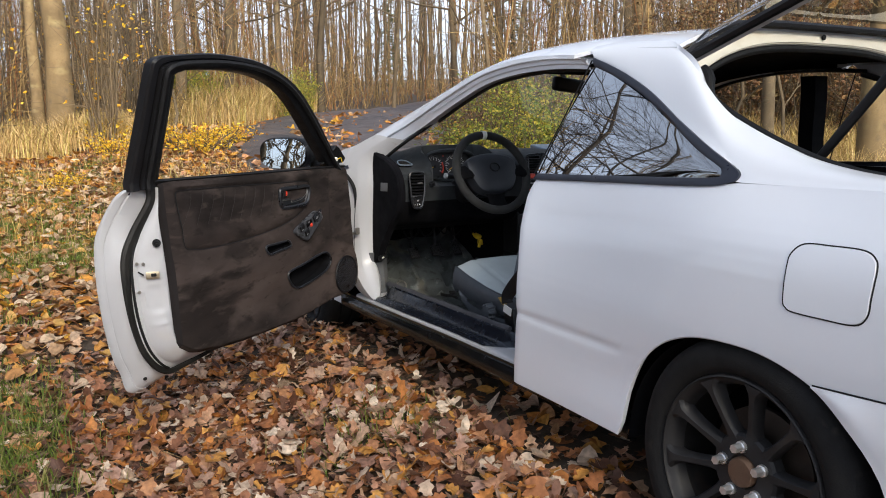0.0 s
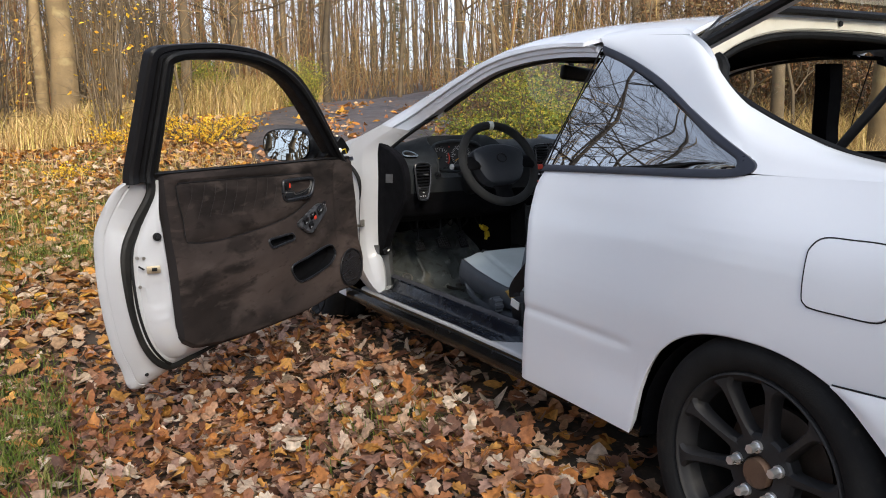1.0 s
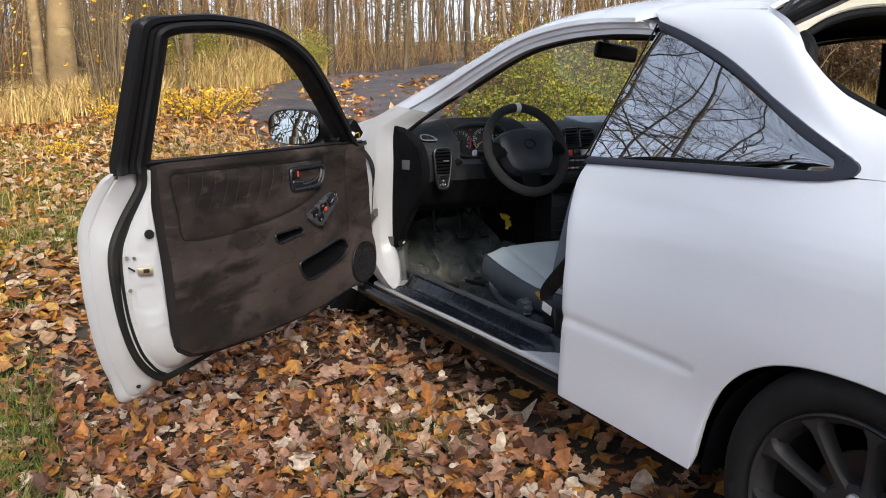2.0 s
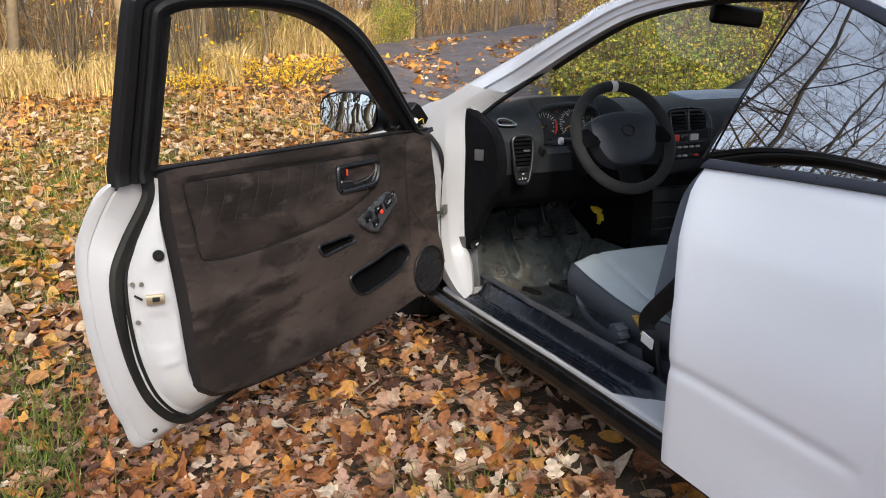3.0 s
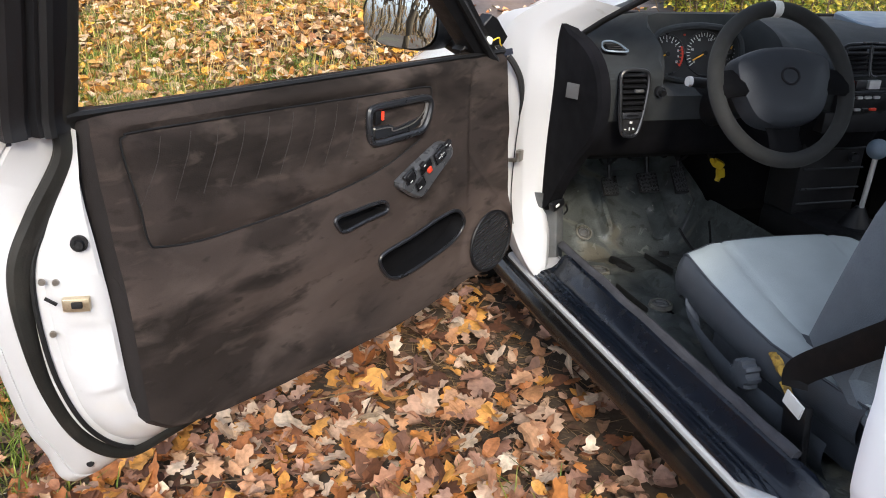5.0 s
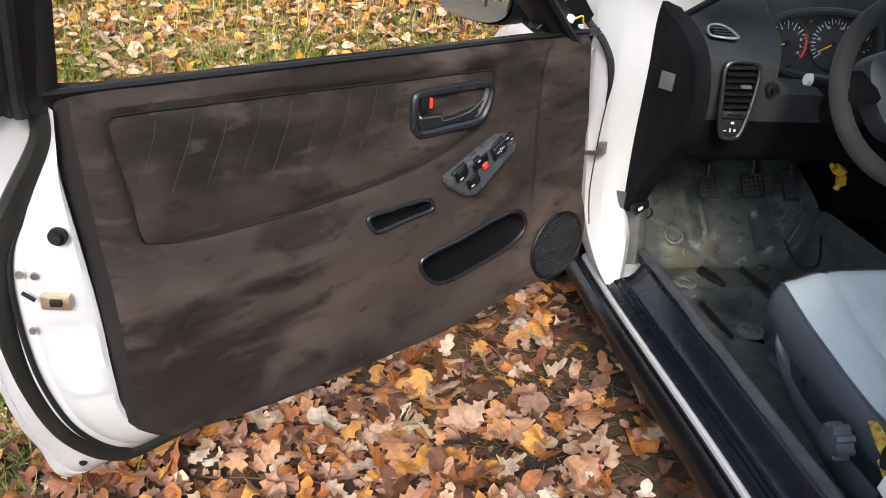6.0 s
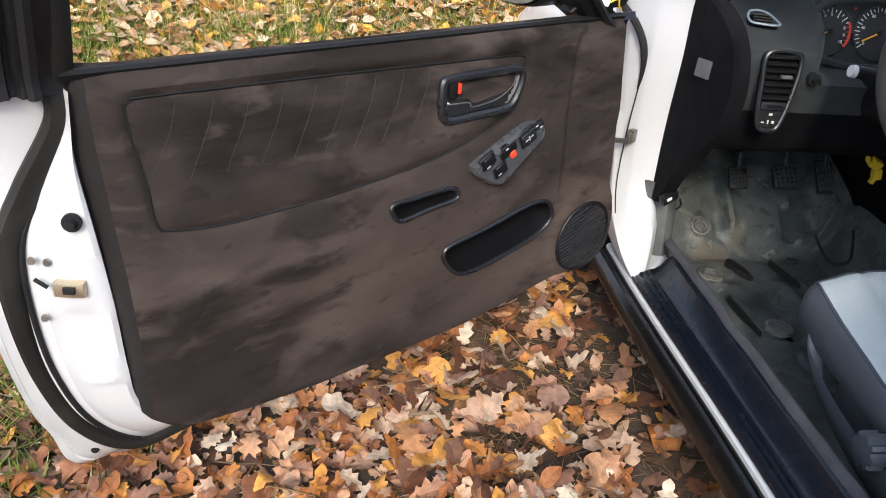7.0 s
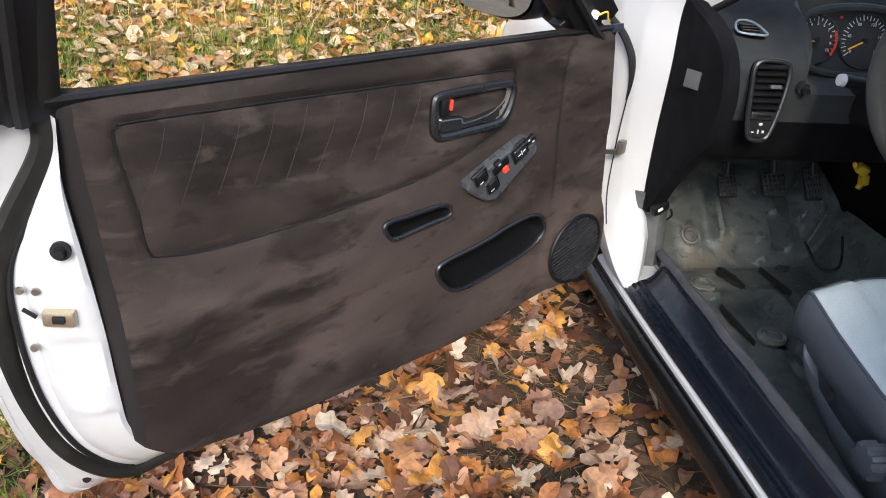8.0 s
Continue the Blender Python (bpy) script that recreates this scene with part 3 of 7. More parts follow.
for hd, ds, sz in ((8.0, 10.5, 0.9), (9.0, 11.0, 0.8), (6.8, 10.8, 0.8), (12.5, 10.0, 0.9), (13.5, 10.4, 0.9), (14.8, 11.0, 0.8), (7.4, 9.6, 0.7), (10.4, 10.6, 0.8), (4.6, 8.4, 0.5)):
    shrub(S_GOLD, seen_from_start(hd, ds), sz, hd * 40, "low bright yellow leafy plant", "low yellow plants")
for hd, ds, sz in ((7.0, 10.2, 1.0), (9.5, 13.0, 1.1), (5.0, 13.0, 1.1), (0.5, 11.0, 1.0)):
    shrub(S_TALL, seen_from_start(hd, ds), sz, hd * 70, "thin sapling with a few yellow leaves", "yellow saplings")


def grass_field(name, n_, place, tall, mat_, label, seed, width=0.004):
    g_ = random.Random(seed)
    so = Soup()
    for _ in range(n_):
        x, y = place(g_)
        z = height(x, y)
        h = tall * g_.uniform(0.4, 1.15)
        a = g_.uniform(0, 6.28)
        bend = V(math.cos(a), math.sin(a), 0) * h * g_.uniform(0.1, 1.0)
        p = V(x, y, z - 0.02)
        c_ = V(-math.sin(a), math.cos(a), 0)
        so.blade([p, p + V(0, 0, h * 0.55) + bend * 0.3, p + V(0, 0, h * 0.9) + bend], [width, width * 0.8, width * 0.2], c_)
    return tagged(new(name, so.mesh(name, mat_, False)), label, "grass", kind="stuff")


def sector(h0, h1, d0, d1, keep=None):
    def f(g_):
        while True:
            p = seen_from_start(g_.uniform(h0, h1), math.sqrt(g_.uniform(d0 * d0, d1 * d1)))
            if not on_track(*p) and (keep is None or keep(*p)):
                return p
    return f


grass_field("dry_grass", 9000, sector(-6, 10.5, 10.0, 14.5), 0.42, STRAW, "tall straw-coloured dry grass", 51, 0.006)
grass_field("dry_grass", 14000, sector(27, 64, 5.6, 12.5, lambda x, y: x > 1.7 or y > 4.6), 0.75, STRAW, "tall straw-coloured grass on the verge", 52, 0.006)
grass_field("green_grass", 6000, sector(27, 46, 5.4, 9, lambda x, y: x > 1.7 or y > 4.6), 0.50, GRASS, "green grass on the verge", 53, 0.006)


def patch_of(x0, x1, y0, y1):
    return lambda g_: (g_.uniform(x0, x1), g_.uniform(y0, y1))


def tufts(centres, spread):
    def f(g_):
        a, c_ = g_.choice(centres)
        return (a + g_.gauss(0, spread), c_ + g_.gauss(0, spread))
    return f


gg = random.Random(71)
tuft_at = [(gg.uniform(-3.0, -0.2), gg.uniform(3.6, 6.6)) for _ in range(26)] + [(gg.uniform(-2.7, -0.9), gg.uniform(3.6, 8.0)) for _ in range(30)] + [(-2.13, 2.17), (-2.05, 2.04), (-2.2, 2.3), (-2.12, 2.5), (-2.18, 2.85), (-2.16, 1.66), (-2.2, 1.85), (-2.35, 2.1), (-1.9, 4.5), (-1.8, 4.6), (-1.45, 4.55), (-2.3, 4.4), (-1.65, 4.7), (-1.3, 4.4), (-2.55, 4.9), (-0.95, 4.6), (-1.05, 1.35)]
grass_field("grass_tufts", 21000, tufts(tuft_at, 0.14), 0.105, GRASS, "short green grass between fallen leaves", 54, 0.0028)

grass_field("dry_grass", 2200, patch_of(-3.2, 0.2, 4.6, 8.6), 0.22, STRAW, "short dry grass between fallen leaves", 56, 0.0025)
grass_field("dry_grass", 6000, sector(9, 28, 16, 23), 0.8, STRAW, "straw-coloured grass under the trees", 55, 0.009)
under = Soup()
g = random.Random(63)
for k in range(7000):
    ds, hd = (g.uniform(19, 48), g.uniform(-14, 74)) if k < 5000 else (g.uniform(17, 45), g.uniform(228, 320))
    x, y = seen_from_start(hd, ds)
    if on_track(x, y, 0.3):
        continue
    z = height(x, y)
    a, L = g.uniform(0, 6.28), g.uniform(0.3, 1.0) ** 2 * 1.9 + 0.15
    mid_ = V(x + 0.25 * math.cos(a), y + 0.25 * math.sin(a), z + L * 0.6)
    under.limb((x, y, z - 0.1), mid_, 0.012, 0.008, 3, 1, 0, g)
    under.limb(mid_, mid_ + V(g.uniform(-0.5, 0.5), g.uniform(-0.5, 0.5), L * 0.5), 0.008, 0.004, 3, 1, 0, g)
    under.limb(mid_, mid_ + V(g.uniform(-0.5, 0.5), g.uniform(-0.5, 0.5), L * 0.35), 0.008, 0.004, 3, 1, 0, g)
for k in range(2400):                   # taller whips that arch and fork
    x, y = seen_from_start(g.uniform(-14, 74), g.uniform(14, 40))
    if on_track(x, y, 0.5):
        continue
    z = height(x, y)
    a, tall = g.uniform(0, 6.28), g.uniform(1.6, 5.0)
    ends = under.limb((x, y, z - 0.1), (x + 0.45 * tall * math.cos(a) * g.random(), y + 0.45 * tall * math.sin(a) * g.random(), z + tall), g.uniform(0.008, 0.018), 0.004, 3, 4, 0.10, g)
    for q in ends[1:] + ends[2:]:
        b_ = g.uniform(0, 6.28)
        under.limb(q, q + V(math.cos(b_), math.sin(b_), g.uniform(0.0, 1.2)) * g.uniform(0.4, 1.3), 0.006, 0.003, 3, 1, 0.12, g)
tagged(new("undergrowth", under.mesh("undergrowth", STRAW_TWIG)), "brown thicket of bare stems under the trees", "thicket", kind="stuff")

# the dark track
m = bmesh.new()
rows = []
for (x0, y0), (x1, y1) in zip(along(smoothed(TRACK, 6), 140), along(smoothed(TRACK, 6), 140)[1:]):
    d_ = V(x1 - x0, y1 - y0, 0).normalized()
    s_ = V(d_.y, -d_.x, 0)
    rows.append([V(x0 + s_.x * o, y0 + s_.y * o, height(x0 + s_.x * o, y0 + s_.y * o) + (0.05 * smoothstep(5.5, 8.5, y0) if abs(o) < 1.9 else -0.25) + 0.04 * math.sin(o * 4) + 0.05 * noise.noise(V(x0 * 2 + o, y0 * 2, 0))) for o in [-2.2 + 4.4 * k / 22 for k in range(23)]])
grid(m, rows)
tagged(part("road", m, ROADMAT), "dark wet dirt track through the wood", "road", kind="structure")


# evergreens among the bare trees
def spruce_kind(seed, tall, wide):
    g_ = random.Random(seed)
    trunk_, fol = Soup(), Soup()
    trunk_.limb((0, 0, -0.3), (0, 0, tall), 0.11, 0.015, 7, 6, 0.02, g_)
    for k in range(130):
        q = (k + g_.random()) / 130
        z = 0.5 + (tall - 0.6) * q
        a = g_.uniform(0, 6.28)
        d_ = V(math.cos(a), math.sin(a), 0)
        c_ = V(-math.sin(a), math.cos(a), 0)
        L = wide * (1.05 - q) * g_.uniform(0.6, 1.1)
        for j in range(9):
            u = (j + 0.5) / 9
            p = d_ * (L * u) + V(0, 0, z + 0.10 * L * u - 0.35 * L * u * u)
            for sgn in (-1, 1):
                tip = p + (c_ * sgn * g_.uniform(0.5, 1.0) + d_ * 0.5) * L * 0.30 * (1.1 - u) + V(g_.uniform(-0.04, 0.04), 0, -0.10 * g_.random())
                fol.blade([p, p.lerp(tip, 0.6), tip], [0.03, 0.028, 0.008], d_ * 0.7 + V(0, 0, 0.7))
    return trunk_.mesh("trunk", BARK), fol.mesh("needle_crown", NEEDLES, False)


SPRUCE = spruce_kind(35, 8.5, 1.7)
# three far off ahead; behind the walk an unseen belt, added to keep the low sun off the car
for hd, ds, sz in ((25.6, 56, 0.9), (32.4, 50, 1.0), (34.0, 52, 1.1), (170, 8.6, 1.2), (179, 8.2, 1.25), (188, 8.4, 1.2), (197, 8.9, 1.25), (163, 9.6, 1.2), (205, 9.8, 1.2), (183.5, 10.4, 1.3), (174, 10.6, 1.3), (193, 10.8, 1.3), (165, 11.5, 1.3), (202, 11.4, 1.3)):
    ob = tagged(new("spruce"), "dark green spruce, far ones among bare trees, near ones unseen sun blocks", "spruce", "spruces")
    for me, nm in zip(SPRUCE, ("trunk", "needle_crown")):
        o = new(nm, me)
        o.parent = ob
    x, y = seen_from_start(hd, ds)
    ob.matrix_basis = pose(x, y, height(x, y), 0, 0, hd * 71 % 360) @ Matrix.Scale(sz, 4)

# ---- the car: body ----
car = tagged(new("car"), "white three-door coupe parked on leaves, driver's door and tailgate open", "car")

FRONT_SECTION = [(0.2, 0.742), (0.25, 0.745), (0.47, 0.747), (0.6, 0.738), (0.75, 0.70), (0.89, 0.645), (1.0, 0.61), (1.24, 0.54)]
REAR_SECTION = [(0.2, 0.768), (0.25, 0.772), (0.31, 0.775), (0.40, 0.757), (0.47, 0.770), (0.6, 0.785), (0.75, 0.776), (0.81, 0.765), (0.94, 0.706), (1.05, 0.655), (1.24, 0.56)]


def section(z, rows):
    """The half width at a height, its corners rounded off."""
    return sum(table(z + o, rows) * k for o, k in ((-0.06, 1), (-0.03, 2), (0, 3), (0.03, 2), (0.06, 1))) / 9


def side(y, z):
    """x of the driver's side skin."""
    k = smoothstep(0.0, 1.0, (1.0 - y) / 0.9)
    x = (1 - k) * section(z, FRONT_SECTION) + k * section(z, REAR_SECTION)
    x -= 0.0045 * math.exp(-((z - 0.485) / 0.012) ** 2) * smoothstep(0.43, 0.56, y)     # the crease
    x -= 0.030 * smoothstep(0.80, 0.96, z) * smoothstep(0.35, -0.05, y) * (1 - smoothstep(0.96, 1.1, z))
    x -= 0.09 * smoothstep(-0.30, -0.85, y)
    return -x


def mirror_x(x):
    return 2 * CX - x


def at_side(y, z, out=0.0):
    return V(side(y, z) - out, y, z)


def other(p):
    return V(mirror_x(p[0]), p[1], p[2])


def both(name, build, mat_, label=""):
    """A part on the driver's side and its twin on the other."""
    for f in (lambda p: V(*p), other):
        m = bmesh.new()
        build(m, f)
        part(name, m, mat_, car, label)


HUB_Y, HUB_Z, WHEEL_R, ARCH_R = 0.088, 0.300, 0.303, 0.345


def arch_z(y, hub_y=HUB_Y):
    d = (y - hub_y) / (ARCH_R + 0.035)
    return 0.265 + (0.595 - 0.265) * max(0.0, 1 - abs(d) ** (2.6 if d > 0 else 2.0)) ** 0.5 if abs(d) < 1 else 0.259


BELT = [(-0.95, 0.945), (0.18, 0.934), (0.28, 0.922), (1.033, 0.893), (1.06, 0.891)]
EDGE = [(0.2, 0.998), (0.26, 1.000), (0.32, 0.998), (0.473, 0.988), (0.63, 1.004), (0.75, 1.038), (0.80, 1.046), (0.845, 1.052), (0.87, 1.046), (0.893, 1.033)]
WINDOW = [(0.874, 1.262), (0.74, 1.216), (0.592, 1.155), (0.443, 1.079), (0.311, 1.018), (0.218, 0.976), (0.186, 0.957), (0.184, 0.943), (0.200, 0.934), (0.281, 0.922), (0.6, 0.9095), (1.033, 0.8935)]


def quarter(m, f):
    """Skin from the door's edge to the tail, below the belt, with the wheel arch cut out and rolled lips."""
    rows = []
    us = [0, 0.004, 0.012] + [0.012 + 0.988 * i / 110 for i in range(1, 111)]
    for u in us:
        col = []
        for j in range(81):
            v = j / 80
            y0 = -0.78
            yb = 1.0 + (y0 - 1.0) * u
            zb, zt = arch_z(yb), table(yb, BELT)
            z = zb + (zt - zb) * v
            fade = max(0.0, 1 - u * 5)
            y = yb + (table(z, EDGE) - 1.0) * fade
            zt = table(y, BELT)
            z = zb + (zt - zb) * v
            p = at_side(y, z)
            if u == 0:
                p = p + V(0.018, -0.003, 0)
            elif u == 0.004:
                p = p + V(0.003, 0, 0)
            col.append(p)
        low = col[0]
        lip = [low + V(0.014, 0, 0.004), low + V(0.003, 0, -0.003)]
        rows.append([f(p) for p in lip + col])
    grid(m, rows)


both("quarter_panel", quarter, PAINT, "smooth white rear quarter panel")

# pillar above the belt, behind the side window, up to the roof and the tailgate's opening
GATE_EDGE = [(0.575, 1.240), (0.52, 1.227), (0.468, 1.212), (0.440, 1.192), (0.432, 1.168), (0.422, 1.146), (0.392, 1.122), (0.34, 1.096), (0.25, 1.056), (0.142, 1.012), (0.026, 0.976), (-0.129, 0.955), (-0.5, 0.940), (-0.78, 0.935)]
LOWER_EDGE = [(0.874, 1.262), (0.74, 1.216), (0.592, 1.155), (0.443, 1.079), (0.311, 1.018), (0.218, 0.976), (0.186, 0.957), (0.182, 0.936), (-0.4, 0.9396), (-0.78, 0.9433)]


# roof: the rail's line and a crowned skin between the two rails
RAIL = [(2.55, 0.910), (2.176, 1.040), (1.911, 1.125), (1.679, 1.196), (1.474, 1.250), (1.292, 1.274), (1.128, 1.281), (0.98, 1.277), (0.839, 1.264), (0.70, 1.255), (0.585, 1.245)]
RAIL_X = -0.57
ROOF_LINE = [(0.5, 1.338), (0.8, 1.352), (1.1, 1.357), (1.4, 1.347), (1.65, 1.322), (1.85, 1.295)]


def rail_z(y):
    return table(-y, [(-a, c) for a, c in smoothed(RAIL, 5)])


def roof_z(x, y):
    u = abs(x - CX) / (CX - RAIL_X)
    return rail_z(y) + (table(y, ROOF_LINE) - rail_z(y)) * (1 - u ** 4.5)


def gate_point(y, z):
    """The tailgate opening's edge lies inboard of the skin."""
    return V(side(y, z) + 0.018 + 0.055 * smoothstep(0.62, 0.05, y), y, z + 0.004)


def pillar(m, f):
    """Skin between the roof, the side window and the tailgate's opening."""
    lo = along(smoothed(LOWER_EDGE[:4], 6), 24) + along(smoothed(LOWER_EDGE[3:], 6), 60)[1:]
    hi = [(y, rail_z(y)) for y in [0.93 + (0.575 - 0.93) * k / 23 for k in range(24)]] + along(smoothed(GATE_EDGE, 6), 60)[1:]
    low = [at_side(y, z) for y, z in lo]
    top = []
    for k_, (y, z) in enumerate(hi):
        if k_ > 23:
            top.append(gate_point(y, z) + V(0, 0, 0.030 * smoothstep(36, 23, k_)))
        else:
            w_ = 0.060 + 0.015 * smoothstep(0, 6, k_)
            top.append(V(RAIL_X + w_, y, roof_z(RAIL_X + w_, y) + 0.003))
    for _ in range(6):
        top = [p if k_ in (0, len(top) - 1) or k_ < 12 or k_ > 44 else (top[k_ - 1] + p * 2 + top[k_ + 1]) / 4 for k_, p in enumerate(top)]
    net = []
    for k_, (a, b_) in enumerate(zip(low, top)):
        lean = (side(a.y, a.z + 0.01) - side(a.y, a.z)) / 0.01
        fall = (roof_z(b_.x + 0.01, b_.y) - roof_z(b_.x - 0.01, b_.y)) / 0.02 if k_ < 24 else 0.35
        rise = max(0.0, min(b_.z - a.z, (b_.z + fall * (a.x - b_.x) - a.z) / max(0.3, 1 - fall * lean)))
        knee = V(min(a.x + lean * rise, b_.x - 0.2 * (b_.x - a.x)), (a.y + b_.y) / 2, a.z + rise)
        pull = 1 - 0.92 * smoothstep(8, 46, k_)
        row = []
        for j in range(13):
            v = j / 12
            flat = a.lerp(b_, v) + V(-0.012, 0, 0.006) * math.sin(math.pi * v) ** 1.6
            row.append(flat.lerp(a * (1 - v) ** 2 + knee * 2 * v * (1 - v) + b_ * v * v, pull))
        net.append(row)
    for _ in range(26):
        net = [row if k_ < 2 or k_ > 78 else [p if j in (0, 12) else (net[k_ - 1][j] + p * 2 + net[k_ + 1][j]) / 4 for j, p in enumerate(row)] for k_, row in enumerate(net)]
    rows = []
    for k_, row in enumerate(net):
        for p in row:
            if k_ < 12:
                over = roof_z(p.x, p.y) - 0.003 + 0.0007 * k_
                p.z += (min(p.z, over) - p.z) * smoothstep(12, 0, k_)
        a, b_ = row[0], row[-1]
        rows.append([f(p) for p in [a + (V(0.008, 0, -0.012) if a.y < 0.17 else V(0.010, 0, 0))] + row + [b_ + V(0.006, 0, -0.006), b_ + V(0.012, -0.002, -0.030)]])
    grid(m, rows)


both("rear_pillar", pillar, PAINT)

HEADER_Y = 1.72
m = bmesh.new()
rows = []
for i in range(41):
    v = i / 40
    row = []
    for j in range(41):
        u = j / 40 * 2 - 1
        yh = HEADER_Y + 0.10 * (1 - u * u)
        yt = 0.560
        y = yh + (yt - yh) * v
        x = CX + u * (CX - RAIL_X - 0.050 * smoothstep(0.94, 0.88, y))
        row.append(V(x, y, roof_z(x, y) - 0.004 * smoothstep(0.94, 0.88, y) * abs(u) ** 8))
    rows.append(row)
shell(m, rows, (0, 0, -0.012))
part("roof", m, PAINT, car)
m = bmesh.new()
grid(m, [[p + V(0, 0, -0.022) for p in r[1:-1]] for r in rows])
part("headliner", m, DARKER, car)


def a_pillar(m, f):
    """Painted pillar and roof rail: outer crown, gutter step, inner flange."""
    rows = []
    for y, z in smoothed(RAIL[:9], 8):
        if y < 0.885:
            continue
        slope = smoothstep(1.4, 2.2, y)
        base = V(RAIL_X - 0.06 * slope * smoothstep(2.0, 2.55, y) + 0.014 * smoothstep(1.05, 0.89, y), y, z)
        sink = 0.012 * smoothstep(1.25, 0.95, y) + 0.030 * smoothstep(0.955, 0.90, y)
        ring_ = (
            base + V(0.07, 0.085 * slope, 0.034 - 0.012 * slope - sink), base + V(0.035, 0.055 * slope, 0.022 + 0.013 * slope - sink), base + V(0.010, 0.02 * slope, 0.010 + 0.012 * slope - sink), base + V(0.0, 0, 0.004 - 0.4 * sink),
            base + V(-0.002, -0.002 - 0.004 * slope, -0.010), base + V(0.007, -0.002 - 0.006 * slope, -0.013), base + V(0.008, -0.004 - 0.016 * slope, -0.026),
            base + V(0.013, -0.006 - 0.022 * slope, -0.030), base + V(0.015, -0.010 - 0.040 * slope, -0.042), base + V(0.050, -0.01 - 0.04 * slope, -0.044), base + V(0.085, 0.03 * slope, -0.034))
        rows.append([f(V(p.x, p.y, max(p.z, z - 0.012) if f is other else p.z)) for p in ring_])
    grid(m, rows)


both("roof_rail", a_pillar, PAINT)

def opening_seal(m, f):
    pts = []
    for y, z in smoothed(RAIL[:9], 6):
        if y > 1.95:
            continue
        slope = smoothstep(1.4, 2.2, y)
        pts.append(f(V(RAIL_X - 0.06 * slope * smoothstep(2.0, 2.55, y) + 0.045, y - 0.012 - 0.05 * slope, z - 0.044)))
    tube(m, [p + V(0, 0, 0.03) for p in pts] if f is other else pts, 0.008, 8)


both("door_opening_seal", opening_seal, RUBBER, "black rubber seal round the door opening")


# driver's side window behind the door, with its dark surround
def window_ring(inset):
    c = np.mean(np.array(WINDOW), axis=0)
    return [tuple(np.array(p) + (c - np.array(p)) / np.linalg.norm(c - np.array(p)) * inset) for p in WINDOW]


corner = [(1.0, 0.915), (0.25, 0.955), (0.85, 1.225)]
PANE_X = np.linalg.solve(np.array([[1, y, z] for y, z in corner]), np.array([side(y, z) for y, z in corner]))


def quarter_window(f, twin):
    m = bmesh.new()
    outer = smoothed(WINDOW, 5)[:-1] + [WINDOW[-1]]
    GLASS = [(0.864, 1.235), (0.75, 1.197), (0.60, 1.137), (0.46, 1.068), (0.34, 1.008), (0.25, 0.970), (0.236, 0.960), (0.233, 0.952), (0.240, 0.945), (0.30, 0.940), (0.6, 0.9275), (1.015, 0.9135)]
    inner = smoothed(GLASS, 5)[:-1] + [GLASS[-1]]
    # flat strip of the surround, proud of the skin
    ring = []
    for (ya, za), (yb, zb) in zip(outer, inner):
        a, b_ = at_side(ya, za), at_side(yb, zb)
        ring.append([f(a + V(0.004, 0, 0)), f(a + V(-0.005, 0, 0)), f(a.lerp(b_, 0.5) + V(-0.008, 0, 0)), f(b_ + V(-0.004, 0, 0)), f(b_ + V(0.008, 0, 0))])
    grid(m, ring)
    frame_ = part("side_window", m, SURROUND, car, "dark tinted fixed side window with a navy black surround")
    m = bmesh.new()
    rows_ = []
    for i in range(25):
        v = i / 24
        y_lo = 0.236 + (1.036 - 0.236) * v
        lo = table(y_lo, [(p[0], p[1]) for p in sorted(inner[40:])])
        hi_y = 0.233 + (0.882 - 0.233) * v
        hi = table(hi_y, [(p[0], p[1]) for p in sorted(inner[:31])])
        flat_x = lambda y_, z_: PANE_X[0] + PANE_X[1] * y_ + PANE_X[2] * z_
        pts_ = [(y_lo + (hi_y - y_lo) * k / 10, lo + (hi - lo) * k / 10) for k in range(11)]
        rows_.append([f(V(flat_x(y_, z_) + 0.002 - 0.003 * math.sin(math.pi * k / 10), y_, z_)) for k, (y_, z_) in enumerate(pts_)])
    grid(m, rows_)
    pane = part("pane", m, TINTED if not twin else PANE, frame_)
    pane.visible_shadow = False
    # dull edge of the glass towards the door
    m = bmesh.new()
    tube(m, [f(at_side(1.036, 0.912, 0.002)), f(at_side(0.96, 1.08, 0.002)), f(at_side(0.880, 1.255, 0.002))], 0.0025, 6)
    part("glass_edge", m, TRIM, frame_)


quarter_window(lambda p: V(*p), False)
quarter_window(other, True)

# rear bumper's upper edge and skin behind the wheel
def bumper_top(y):
    return 0.556 + 0.06 * (-0.097 - y)


def bumper_side(m, f):
    rows = []
    for i in range(41):
        u = i / 40
        y = -0.097 + (-0.78 + 0.097) * u
        zt = bumper_top(y)
        zb = min(zt - 0.001, max(0.22, arch_z(y) if y > HUB_Y - ARCH_R - 0.03 else 0.22))
        rows.append([f(at_side(y, zt + (zb - zt) * v, 0.0045 + 0.014 * math.sin(math.pi * min(1, v * 1.4) * 0.5) * smoothstep(0.0, 0.15, u))) for v in [k / 12 for k in range(13)]])
    grid(m, rows)


both("rear_bumper", bumper_side, PAINT, "white rear bumper side behind the wheel")


def bumper_gap(m, f):
    tube(m, [f(at_side(y, bumper_top(y) + 0.002, 0.002)) for y in [-0.10 - 0.68 * k / 20 for k in range(21)]], 0.0019, 6)


both("bumper_gap", bumper_gap, RUBBER)

